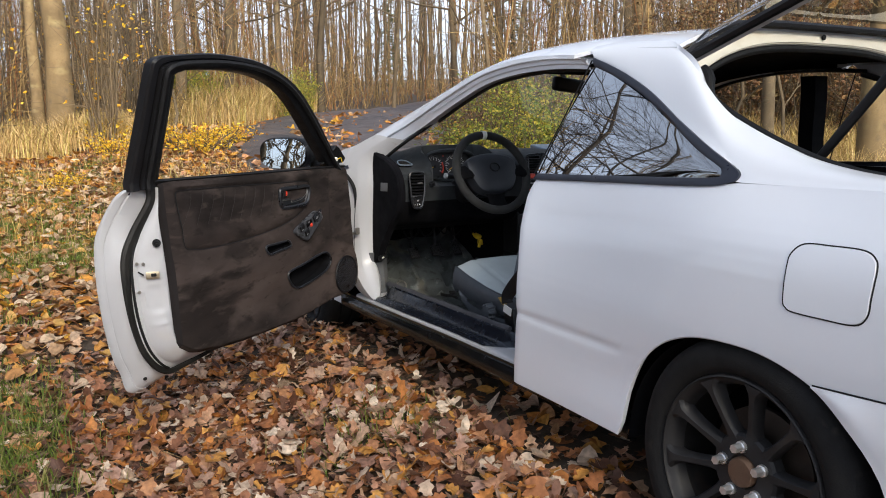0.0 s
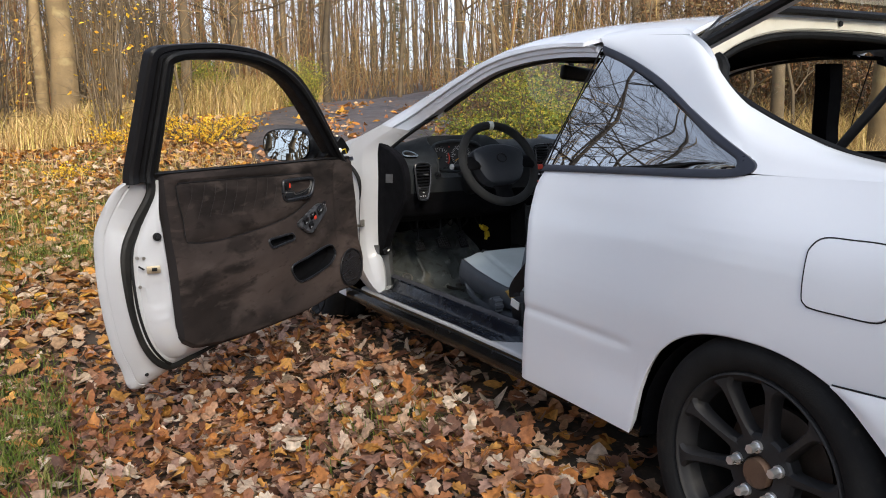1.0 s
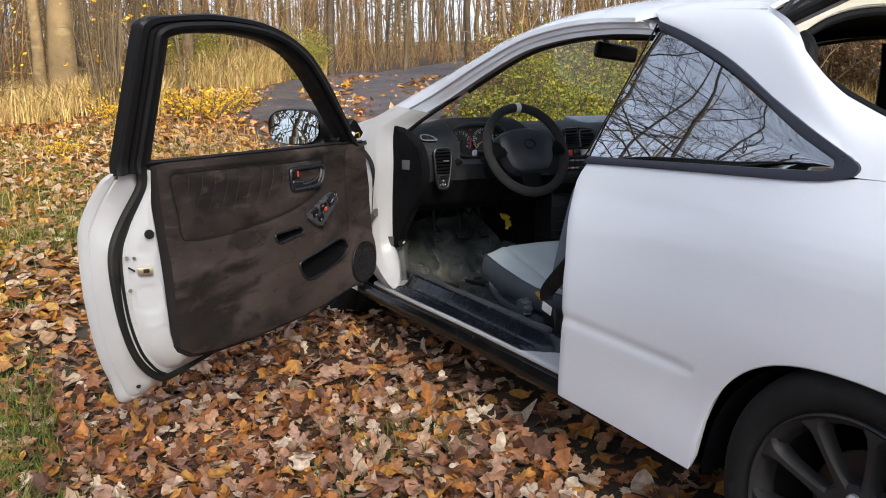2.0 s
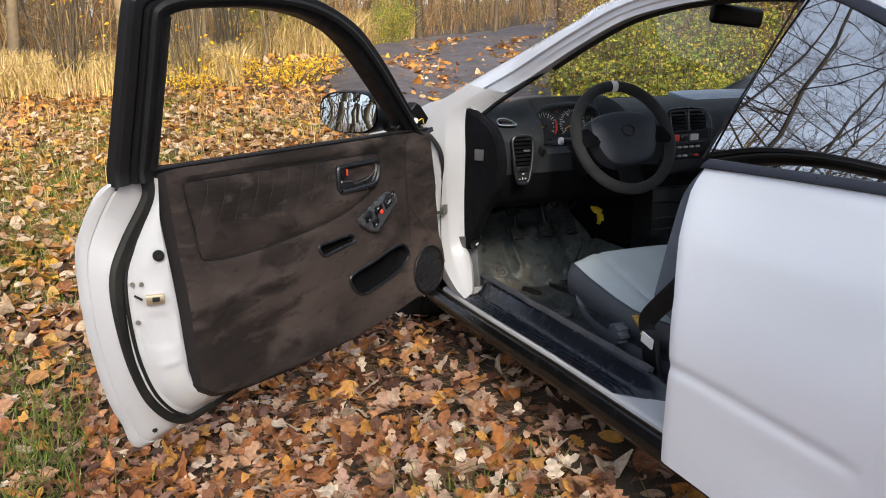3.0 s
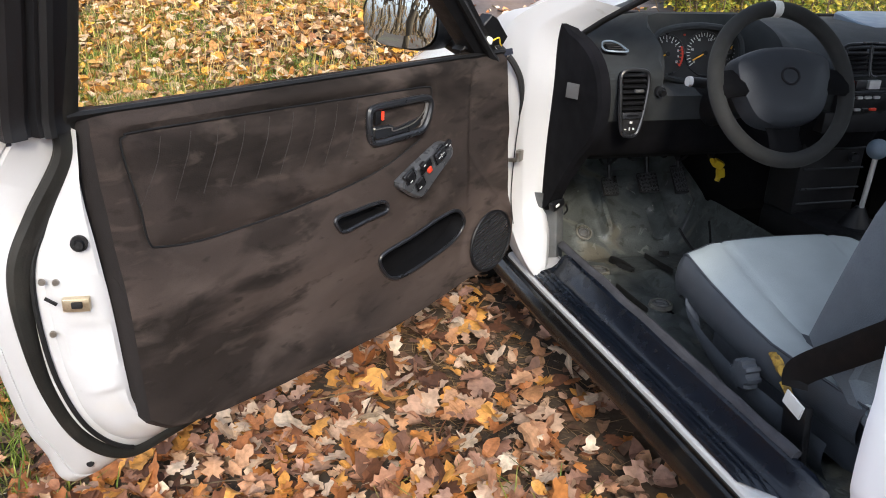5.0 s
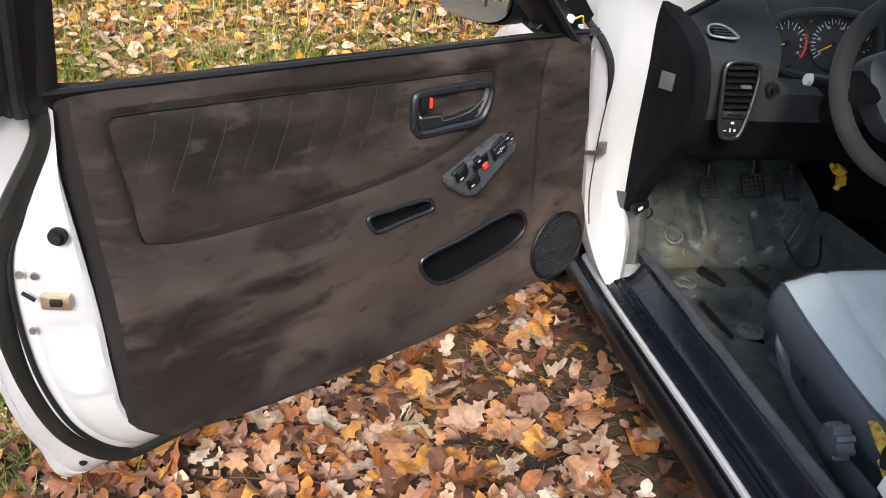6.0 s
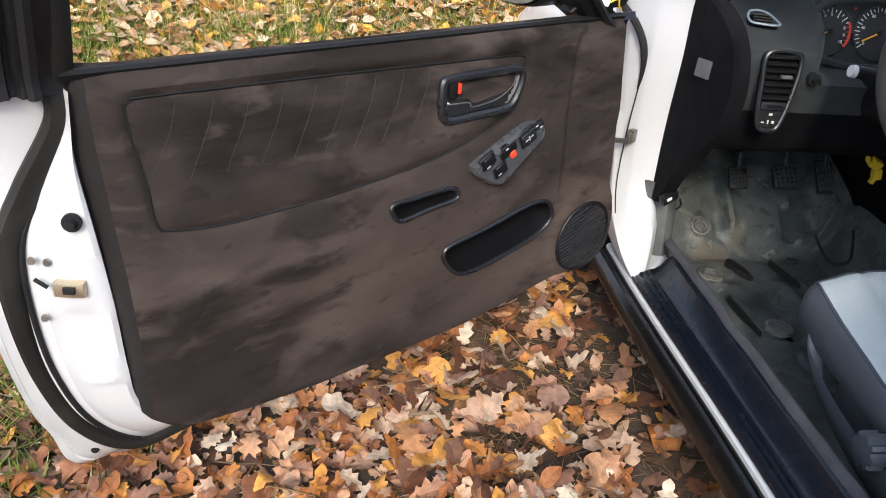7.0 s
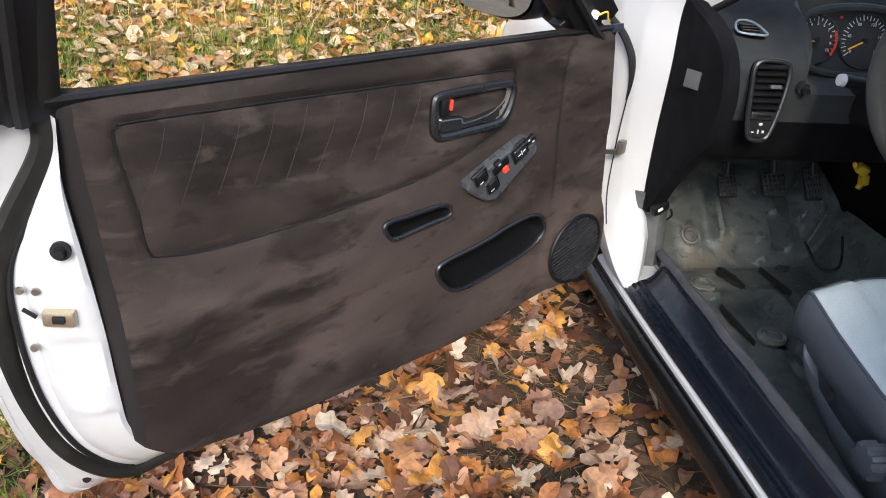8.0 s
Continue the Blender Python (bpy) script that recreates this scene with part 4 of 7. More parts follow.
# fuel flap, a rounded plate in a thin gap
FLAP = [(-0.018, 0.715), (-0.016, 0.78), (-0.019, 0.808), (-0.042, 0.829), (-0.10, 0.832), (-0.168, 0.832), (-0.196, 0.82), (-0.205, 0.80), (-0.204, 0.75), (-0.201, 0.715), (-0.178, 0.695), (-0.11, 0.693), (-0.045, 0.694), (-0.026, 0.70)]
ring = smoothed(FLAP, 5, True)
m = bmesh.new()
tube(m, [at_side(y, z, 0.0004) for y, z in ring], 0.0017, 6, True)
flap_gap = part("fuel_flap", m, RUBBER, car, "rounded fuel flap with a thin dark gap")
m = bmesh.new()
cy, cz = -0.11, 0.763
rows = [[at_side(cy + (y - cy) * k, cz + (z - cz) * k, o) for y, z in ring] for k, o in ((0.985, 0.0005), (0.97, 0.003), (0.6, 0.0032), (0.2, 0.0032))]
vs = grid(m, rows, True)
m.faces.new(vs[-1])
part("flap", m, PAINT, flap_gap)

# tailgate's opening: dark lining of the body round it, header with its hole, open glass hatch
def opening_lining(m, f):
    pts = [gate_point(y, z) + V(0.024, 0, -0.010) for y, z in along(smoothed(GATE_EDGE[2:], 6), 60)]
    tube(m, [f(p) for p in pts], 0.013, 8)


both("tailgate_seal", opening_lining, RUBBER, "black rubber seal along the tailgate opening")


def header(u, lift, back):
    """A point along the rear header, u from -1 (driver's side) to 1."""
    w = 0.56 * u
    return V(CX + w, 0.575 - 0.03 * abs(u) ** 4 - back, 1.334 - 0.114 * abs(u) ** 3.2 + lift)


m = bmesh.new()
under_roof = [V(CX + 0.60 * u, 0.570, roof_z(CX + 0.60 * u, 0.57) - 0.016) for u in [j / 20 - 1 for j in range(41)]]
shell(m, [under_roof] + [[header(j / 20 - 1, lift, back) for j in range(41)] for lift, back in ((0.012, -0.03), (0.012, 0.0), (0.0, 0.012), (-0.032, 0.018), (-0.040, 0.004))], (0, 0.004, -0.004))
part("rear_header", m, CREAM, car, "cream white painted header of the tailgate opening")
m = bmesh.new()
tube(m, [header(j / 20 - 1, -0.050, 0.006) for j in range(41)], 0.011, 8)
part("header_seal", m, RUBBER, car)
m = bmesh.new()
c = header(-0.02, -0.015, 0.020)
tube(m, [c, c + V(0, -0.004, 0)], [0.009, 0.008], 12)
part("header_hole", m, RUBBER, car)

# the open tailgate: glass in a black rim, hinged at the roof
GATE_UP = radians(17)


def gate(u, v, lift=0.0):
    """u across from -1 to 1, v from the hinge to the tail."""
    w = (0.600 + 0.07 * v) * u
    crown = 0.117 * (1 - abs(u) ** 6)
    y = 0.545 - 1.0 * v * math.cos(GATE_UP)
    z = 1.228 + 1.0 * v * math.sin(GATE_UP) + crown
    return V(CX + w, y, z + lift)


m = bmesh.new()
grid(m, [[gate(-0.96 + 1.92 * j / 20, 0.03 + 0.94 * i / 12, 0.012) for j in range(21)] for i in range(13)])
edge = [gate(-1, v / 12) for v in range(13)] + [gate(-1 + 2 * u / 12, 1) for u in range(1, 13)] + [gate(1, 1 - v / 12) for v in range(1, 13)] + [gate(1 - 2 * u / 12, 0) for u in range(1, 12)]
rim = bmesh.new()
tube(rim, edge, 0.013, 8, True)
hatch = part("tailgate", rim, TRIM, car, "open glass tailgate with a black rim")
pane = part("pane", m, REAR, hatch)
pane.visible_shadow = False
m = bmesh.new()
tube(m, [gate(-0.97, v / 12, -0.020) for v in range(13)], 0.014, 8)
part("inner_rim", m, JAMB, hatch)
m = bmesh.new()
a, b_ = V(-0.52, 0.115, 0.980), V(-0.50, -0.28, 1.455)
tube(m, [a, a.lerp(b_, 0.55)], 0.011, 10)
tube(m, [a.lerp(b_, 0.5), b_], 0.006, 8)
part("gas_strut", m, TRIM, car, "black gas strut holding the tailgate")

# front wing, bonnet and cowl ahead of the door
def wing(m, f):
    rows = []
    for i in range(40):
        y = 2.36 + (3.45 - 2.36) * i / 39
        top = table(y, [(2.36, 0.885), (2.7, 0.850), (3.1, 0.79), (3.45, 0.68)])
        low = arch_z(y, HUB_Y + 2.74)
        rows.append([f(V(-(0.742 + 0.045 * smoothstep(2.4, 3.0, y) + 0.03 * math.sin(math.pi * min(1, (top - z) / 0.5) * 0.6) - 0.05 * smoothstep(3.3, 3.5, y) - 0.06 * smoothstep(0.08, 0.0, top - z)), y, z)) for z in [top + (low - top) * (k / 16) ** 1.5 for k in range(17)]])
    grid(m, rows)


both("front_wing", wing, PAINT, "white front wing")
m = bmesh.new()
shell(m, [[V(CX + u * 0.745, y, table(y, [(2.36, 0.885), (2.7, 0.850), (3.1, 0.79), (3.45, 0.68)]) + 0.055 * (1 - abs(u) ** 2.2)) for u in [k / 10 - 1 for k in range(21)]] for y in [2.72 + 0.04 * k for k in range(19)]], (0, 0, -0.012))
part("bonnet", m, PAINT, car)
m = bmesh.new()
shell(m, [[V(CX + u * 0.71, y + 0.06 * (1 - u * u), z) for u in [k / 10 - 1 for k in range(21)]] for y, z in ((2.40, 0.905), (2.52, 0.91), (2.66, 0.90))], (0, 0, -0.03))
part("scuttle", m, TRIM, car)
m = bmesh.new()
rows = [[V(CX + u * (0.64 - 0.10 * v), 2.56 + 0.10 * (1 - u * u) + (HEADER_Y - 2.56) * v, 0.925 + (1.185 - 0.925) * v + (0.03 + 0.082 * v) * (1 - abs(u) ** 3.5) + 0.025 * math.sin(math.pi * v)) for u in [k / 10 - 1 for k in range(21)]] for v in [k / 10 for k in range(11)]]
grid(m, rows)
screen = part("windscreen", m, PANE, car)
screen.visible_shadow = False

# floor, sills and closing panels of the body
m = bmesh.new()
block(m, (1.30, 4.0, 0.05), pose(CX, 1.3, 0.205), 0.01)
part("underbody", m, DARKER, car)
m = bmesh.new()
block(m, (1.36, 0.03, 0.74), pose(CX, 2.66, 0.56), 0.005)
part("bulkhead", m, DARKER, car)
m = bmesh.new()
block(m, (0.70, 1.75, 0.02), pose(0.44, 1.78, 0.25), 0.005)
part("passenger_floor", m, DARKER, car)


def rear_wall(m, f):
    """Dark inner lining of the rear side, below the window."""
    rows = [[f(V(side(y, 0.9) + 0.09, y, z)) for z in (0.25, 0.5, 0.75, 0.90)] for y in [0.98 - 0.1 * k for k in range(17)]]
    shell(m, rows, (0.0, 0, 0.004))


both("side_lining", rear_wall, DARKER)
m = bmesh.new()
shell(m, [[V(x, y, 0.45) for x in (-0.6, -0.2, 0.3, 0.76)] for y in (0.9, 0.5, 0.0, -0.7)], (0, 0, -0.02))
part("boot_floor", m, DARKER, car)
m = bmesh.new()
block(m, (1.36, 0.08, 0.62), pose(CX, -0.74, 0.60), 0.02)
part("tail_panel", m, PAINT, car)

def bumper(name, y0, bulge, z_top, z_low, label):
    """A wrap-round bumper across the car's end."""
    m_ = bmesh.new()
    rows_ = []
    for k in range(9):
        v = k / 8
        z = z_top + (z_low - z_top) * v
        push = bulge * (0.35 + 0.65 * math.sin(math.pi * min(1.0, 0.25 + 0.75 * v)))
        rows_.append([V(CX + u * 0.72, y0 + push * (1 - abs(u) ** 3), z) for u in [j / 12 - 1 for j in range(25)]])
    shell(m_, rows_, (0, -0.02 if bulge > 0 else 0.02, 0))
    part(name, m_, PAINT, car, label)


bumper("front_bumper", 3.44, 0.22, 0.68, 0.22, "white front bumper")
bumper("rear_bumper_cover", -0.79, -0.14, 0.62, 0.24, "white rear bumper cover")

# passenger's side door and B pillar seen through the openings
m = bmesh.new()
shell(m, [[V(mirror_x(side(1.5, z) + 0.10), y, z) for y in (1.0, 1.4, 1.9, 2.68)] for z in (0.25, 0.5, 0.75, 0.895)], (0.06, 0, 0))
passenger = part("passenger_door", m, DARKER, car)
m = bmesh.new()
shell(m, [[V(mirror_x(side(1.5, z)), y, z) for y in (1.0, 1.4, 1.9, 2.4)] for z in (0.25, 0.5, 0.75, 0.895)], (-0.02, 0, 0))
part("door_skin", m, PAINT, passenger)
m = bmesh.new()
grid(m, [[V(mirror_x(side(1.0, z)), y, z) for y in (1.0 - (z - 0.9) * 0.3, 1.3, 1.6, max(1.62, 2.35 - (z - 0.9) * 2.0))] for z in (0.9, 1.0, 1.1, 1.2, 1.255)])
glass = part("door_glass", m, PANE, passenger)
glass.visible_shadow = False
for f, nm in ((lambda p: V(*p), "b_pillar"), (other, "b_pillar")):
    m = bmesh.new()
    rows = []
    for i in range(13):
        z = 0.31 + (1.24 - 0.31) * i / 12
        y = table(z, EDGE) if z < 0.89 else 1.03 - (z - 0.893) * 0.46
        x = side(y, z) + 0.02
        if f is other:
            y = 1.14 - 0.06 * smoothstep(0.9, 1.25, z)
        dp = 0.55 if f is other else 1.0
        rows.append([f(V(x, y - 0.01, z)), f(V(x + 0.03, y - 0.015, z)), f(V(x + 0.07, y - 0.03, z)), f(V(x + 0.10, y - 0.10 * dp, z)), f(V(x + 0.09, y - 0.20 * dp, z)), f(V(x + 0.02, y - 0.2 * dp, z))])
    grid(m, rows)
    part(nm, m, DARKER if nm else JAMB, car)


# sill: painted strip, ribbed tread plate, outer skirt
def flare(x, y):
    """The sill swells outwards towards the front."""
    return x - 0.017 * smoothstep(1.40, 2.15, y) * max(0.0, min(1.0, (-0.60 - x) / 0.1))


def run(m, f, rows, ya, yb, n=30):
    grid(m, [[f(V(flare(x, ya + (yb - ya) * i / n), ya + (yb - ya) * i / n, z)) for x, z in rows] for i in range(n + 1)])


def sill_strip(m, f):
    run(m, f, [(-0.60, 0.30), (-0.60, 0.318), (-0.690, 0.308), (-0.698, 0.306), (-0.703, 0.302), (-0.706, 0.285), (-0.706, 0.24)], 2.30, 0.95)


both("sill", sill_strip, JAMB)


def skirt(m, f):
    run(m, f, [(-0.699, 0.290), (-0.7045, 0.2955), (-0.7085, 0.2955), (-0.710, 0.288), (-0.7165, 0.2855), (-0.718, 0.2875), (-0.7205, 0.2875), (-0.722, 0.284), (-0.7285, 0.279), (-0.7335, 0.270), (-0.7365, 0.258), (-0.737, 0.250), (-0.733, 0.243), (-0.70, 0.238)], 2.42, 0.47, 60)


both("side_skirt", skirt, SKIRT, "scuffed black plastic side skirt")
m = bmesh.new()
ribs = [(-0.699, 0.3105), (-0.697, 0.316)]
for k in range(3):
    x = -0.692 + k * 0.0135
    ribs += [(x, 0.3150), (x + 0.0012, 0.3175), (x + 0.0028, 0.3205), (x + 0.0085, 0.3205), (x + 0.0100, 0.3175), (x + 0.0110, 0.3150)]
ribs += [(-0.649, 0.3165), (-0.640, 0.324), (-0.630, 0.340), (-0.624, 0.356), (-0.616, 0.360), (-0.606, 0.358), (-0.600, 0.345), (-0.598, 0.30)]
plate_rows = []
for i in range(41):
    v = i / 40
    y = 2.130 + (1.240 - 2.130) * v
    row = []
    for k, (x, z) in enumerate(ribs):
        k_in = (x + 0.699) / 0.1
        yy = y + 0.055 * k_in * smoothstep(0.2, 0.0, v) - 0.13 * k_in * smoothstep(0.7, 1.0, v)
        row.append(V(flare(x, yy), yy, z + (min(z, 0.3125) - z) * (1 - smoothstep(0.0, 0.035, min(v, 1 - v)))))
    plate_rows.append(row)
grid(m, plate_rows)
part("sill_plate", m, PLATE, car, "ribbed blue-black plastic sill plate")
m = bmesh.new()
tube(m, [V(-0.608 + 0.004 * noise.noise(V(0, y * 9, 0)), y, 0.362 + 0.003 * noise.noise(V(3, y * 14, 0))) for y in [2.20 - 0.98 * k / 40 for k in range(41)]], 0.011, 10, squash=0.7)
part("sill_edging", m, FLOCK, car, "dusty flocked edging along the sill")

# front door post, painted, from the hinge side round to the dash
m = bmesh.new()
A_OUT = [(-0.590, 1.86, 1.150), (-0.615, 2.05, 1.085), (-0.655, 2.20, 1.025), (-0.715, 2.32, 0.965), (-0.745, 2.375, 0.905), (-0.745, 2.345, 0.80), (-0.745, 2.335, 0.72), (-0.745, 2.322, 0.63), (-0.745, 2.295, 0.53), (-0.745, 2.262, 0.44), (-0.740, 2.215, 0.385), (-0.727, 2.16, 0.335), (-0.713, 2.11, 0.308)]
A_IN = [(-0.545, 1.80, 1.140), (-0.550, 1.945, 1.060), (-0.578, 2.06, 1.000), (-0.606, 2.145, 0.952), (-0.636, 2.205, 0.897), (-0.651, 2.222, 0.80), (-0.655, 2.232, 0.72), (-0.655, 2.239, 0.64), (-0.655, 2.241, 0.54), (-0.658, 2.236, 0.47), (-0.664, 2.205, 0.415), (-0.676, 2.165, 0.365), (-0.694, 2.125, 0.322)]
rows = []
for a, b_ in zip(smoothed(A_OUT[2:], 5), smoothed(A_IN[2:], 5)):
    a, b_ = V(*a), V(*b_)
    k, wd = smoothstep(1.05, 0.93, a.z), 0.8 * min(1.0, ((a - b_).length / 0.13) ** 2)
    rows.append([a + V(-0.002, 0.10 * k, -0.03 * (1 - k)), a + V(-0.004, 0.03 * k, -0.012 * (1 - k)), a + V(0, 0.006 * k, 0), a, a.lerp(b_, 0.16) + V(-0.002, -0.003, 0) * wd, a.lerp(b_, 0.42) + V(-0.012, -0.011, 0) * wd, a.lerp(b_, 0.50) + V(-0.014, -0.012, 0) * wd, a.lerp(b_, 0.80) + V(-0.008, -0.006, 0) * wd, b_, b_ + V(0.012, 0.004, 0), b_ + V(0.03, 0.03, 0)])
grid(m, rows)
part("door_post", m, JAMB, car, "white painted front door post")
m = bmesh.new()
tube(m, [V(x + 0.004, y - 0.005, z) for x, y, z in smoothed([(-0.530, 1.90, 1.085), (-0.538, 1.955, 1.058)] + A_IN[2:10], 5)], 0.0075, 10)
part("post_seal", m, RUBBER, car)
m = bmesh.new()
tube(m, smoothed([(-0.80, 2.350, 0.905), (-0.776, 2.336, 0.874), (-0.747, 2.316, 0.842), (-0.729, 2.298, 0.806), (-0.722, 2.290, 0.775), (-0.720, 2.288, 0.738), (-0.722, 2.292, 0.700)], 4), [0.0085] * 16 + [0.0085 - 0.0008 * k for k in range(9)], 8)
part("hinge_seal", m, RUBBER, car)
m = bmesh.new()
tube(m, smoothed([(-0.722, 2.288, 0.705), (-0.727, 2.288, 0.64), (-0.732, 2.284, 0.56), (-0.737, 2.270, 0.48), (-0.737, 2.240, 0.415)], 4), 0.0014, 6)
part("panel_gap", m, RUBBER, car)
m = bmesh.new()
block(m, (0.020, 0.014, 0.030), pose(-0.725, 2.262, 0.600, 0, 0, 40), 0.003)
block(m, (0.050, 0.008, 0.011), pose(-0.752, 2.248, 0.592, 0, 8, 20), 0.002)
tube(m, [V(-0.735, 2.245, 0.588), V(-0.735, 2.245, 0.612)], 0.005, 8)
part("door_check", m, STEEL, car, "steel door check strap")


# wheels
def wheel_parts(centre, out, spin):
    """A ten-spoke wheel; out is -1 for the driver's side."""
    w = lambda r, a, o: V(centre[0] + out * o, centre[1] + r * math.cos(a), centre[2] + r * math.sin(a))
    m = bmesh.new()
    prof = [(0.222, -0.185), (0.255, -0.195), (0.290, -0.185), (0.302, -0.155), (0.303, -0.130), (0.296, -0.128), (0.296, -0.120), (0.303, -0.118), (0.303, -0.072), (0.296, -0.070), (0.296, -0.062), (0.303, -0.060), (0.302, -0.030), (0.297, -0.012), (0.285, 0.002), (0.262, 0.012), (0.240, 0.010), (0.226, 0.002), (0.218, -0.010)]
    grid(m, [[w(r, 2 * math.pi * i / 72, o) for i in range(72)] for r, o in prof], True)
    tyre = part("wheel", m, TYRE, car, "dark grey ten-spoke alloy wheel with a worn black tyre")
    m = bmesh.new()
    prof = [(0.186, -0.19), (0.193, -0.04)]
    grid(m, [[w(r, 2 * math.pi * i / 72, o) for i in range(72)] for r, o in prof], True)
    part("barrel", m, BARREL, tyre)
    m = bmesh.new()
    prof = [(0.193, -0.04), (0.199, -0.018), (0.204, -0.008), (0.211, -0.002), (0.2155, 0.003), (0.2165, 0.006), (0.220, 0.004), (0.222, -0.004), (0.220, -0.012)]
    grid(m, [[w(r, 2 * math.pi * i / 72, o) for i in range(72)] for r, o in prof], True)
    part("rim", m, ALLOY, tyre)
    m = bmesh.new()
    for i in range(10):
        a = spin + 2 * math.pi * i / 10
        rows = []
        for r, wd, top, low in ((0.060, 0.024, -0.024, -0.060), (0.078, 0.0175, -0.023, -0.056), (0.098, 0.0125, -0.019, -0.050), (0.125, 0.0105, -0.013, -0.046), (0.155, 0.0105, -0.007, -0.042), (0.178, 0.012, -0.003, -0.040), (0.193, 0.017, 0.000, -0.038), (0.202, 0.027, 0.001, -0.036), (0.210, 0.040, 0.000, -0.034)):
            t = V(0, -math.sin(a), math.cos(a))
            p = w(r, a, 0)
            ox = V(out, 0, 0)
            rows.append([p + t * wd + ox * low, p + t * wd + ox * (top - 0.008), p + t * (wd * 0.55) + ox * top, p - t * (wd * 0.55) + ox * top, p - t * wd + ox * (top - 0.008), p - t * wd + ox * low])
        grid(m, rows)
    prof = [(0.088, -0.055), (0.086, -0.030), (0.080, -0.024), (0.040, -0.022), (0.036, -0.026), (0.034, -0.05)]
    grid(m, [[w(r, 2 * math.pi * i / 40, o) for i in range(40)] for r, o in prof], True)
    part("spokes", m, ALLOY, tyre)
    m = bmesh.new()
    prof = [(0.034, -0.05), (0.034, -0.014), (0.031, -0.010), (0.012, -0.009)]
    vs = grid(m, [[w(r, 2 * math.pi * i / 32, o) for i in range(32)] for r, o in prof], True)
    m.faces.new(vs[-1])
    part("hub_cap", m, RUST, tyre, "bare brown hub centre")
    for i in range(5):
        a = spin + 0.37 + 2 * math.pi * i / 5
        p = w(0.0572, a, -0.03)
        m = bmesh.new()
        tube(m, [p, p + V(out * 0.014, 0, 0)], [0.0145, 0.0135], 12)
        tube(m, [p + V(out * 0.012, 0, 0), p + V(out * 0.036, 0, 0)], [0.0108, 0.0100], 6)
        part("wheel_nut", m, CHROME, tyre, "bright steel wheel nut")
    m = bmesh.new()
    vs = grid(m, [[w(r, 2 * math.pi * i / 40, o) for i in range(40)] for r, o in ((0.135, -0.10), (0.135, -0.085), (0.13, -0.083), (0.05, -0.08))], True)
    m.faces.new(vs[-1])
    part("brake_disc", m, DISC, tyre)


for y, spin in ((HUB_Y, -0.15), (HUB_Y + 2.74, 0.4)):
    wheel_parts((-0.765, y, HUB_Z), -1, spin)
    wheel_parts((mirror_x(-0.765), y, HUB_Z), 1, spin)


def liner_at(hy, r=0.365, deep=-0.48):
    def liner(m, f):
        rows = []
        for i in range(25):
            a = math.pi * i / 24
            q = V(0, hy + r * math.cos(a), 0.255 + 0.355 * math.sin(a))
            rows.append([f(V(x, q.y, q.z)) for x in (-0.748, -0.65, deep)])
        vs = grid(m, rows)
        m.faces.new([r[-1] for r in vs])
    return liner


both("wheel_arch_liner", liner_at(HUB_Y), DARKER)
both("wheel_arch_liner", liner_at(HUB_Y + 2.74, 0.318, -0.562), DARKER)

# ---- the open driver's door ----
HINGE = V(-0.80, 2.11, 0)
BACK, FACE = V(-0.832, -0.555, 0), V(0.555, -0.832, 0)     # towards the door's free edge; towards the cabin


def D(s, w, z):
    """A place on the door: metres from the hinge line, out of the trim's plane, height."""
    p = HINGE + BACK * s + FACE * (w + 0.011)
    return V(p.x, p.y, z)


# free edge from the belt down and then along the bottom: outer skin, seal line, trim line, each (s, w, z)
SKIN_EDGE = [(1.160, -0.045, 0.885), (1.185, -0.080, 0.855), (1.197, -0.140, 0.765), (1.198, -0.165, 0.69), (1.187, -0.172, 0.53), (1.157, -0.170, 0.36), (1.130, -0.167, 0.285), (1.097, -0.165, 0.212), (0.99, -0.160, 0.232), (0.72, -0.120, 0.300), (0.40, -0.115, 0.306), (0.10, -0.11, 0.33), (0.0, -0.11, 0.35)]
SEAL_LINE = [(1.085, -0.050, 0.885), (1.086, -0.055, 0.835), (1.126, -0.085, 0.745), (1.158, -0.095, 0.67), (1.162, -0.095, 0.575), (1.145, -0.095, 0.455), (1.103, -0.095, 0.350), (1.030, -0.095, 0.282), (0.93, -0.095, 0.284), (0.70, -0.085, 0.315), (0.40, -0.085, 0.322), (0.10, -0.08, 0.36), (0.0, -0.07, 0.38)]
TRIM_EDGE = [(1.080, -0.020, 0.880), (1.082, -0.020, 0.840), (1.080, -0.020, 0.780), (1.068, -0.020, 0.69), (1.054, -0.022, 0.58), (1.045, -0.022, 0.47), (1.034, -0.024, 0.405), (0.996, -0.026, 0.360), (0.94, -0.026, 0.350), (0.70, -0.024, 0.340), (0.40, -0.024, 0.347), (0.10, -0.022, 0.397), (0.02, -0.022, 0.43)]
N_EDGE = 14
skin_c, seal_c, trim_c = (smoothed(c_, N_EDGE) for c_ in (SKIN_EDGE, SEAL_LINE, TRIM_EDGE))
m = bmesh.new()
rows = []
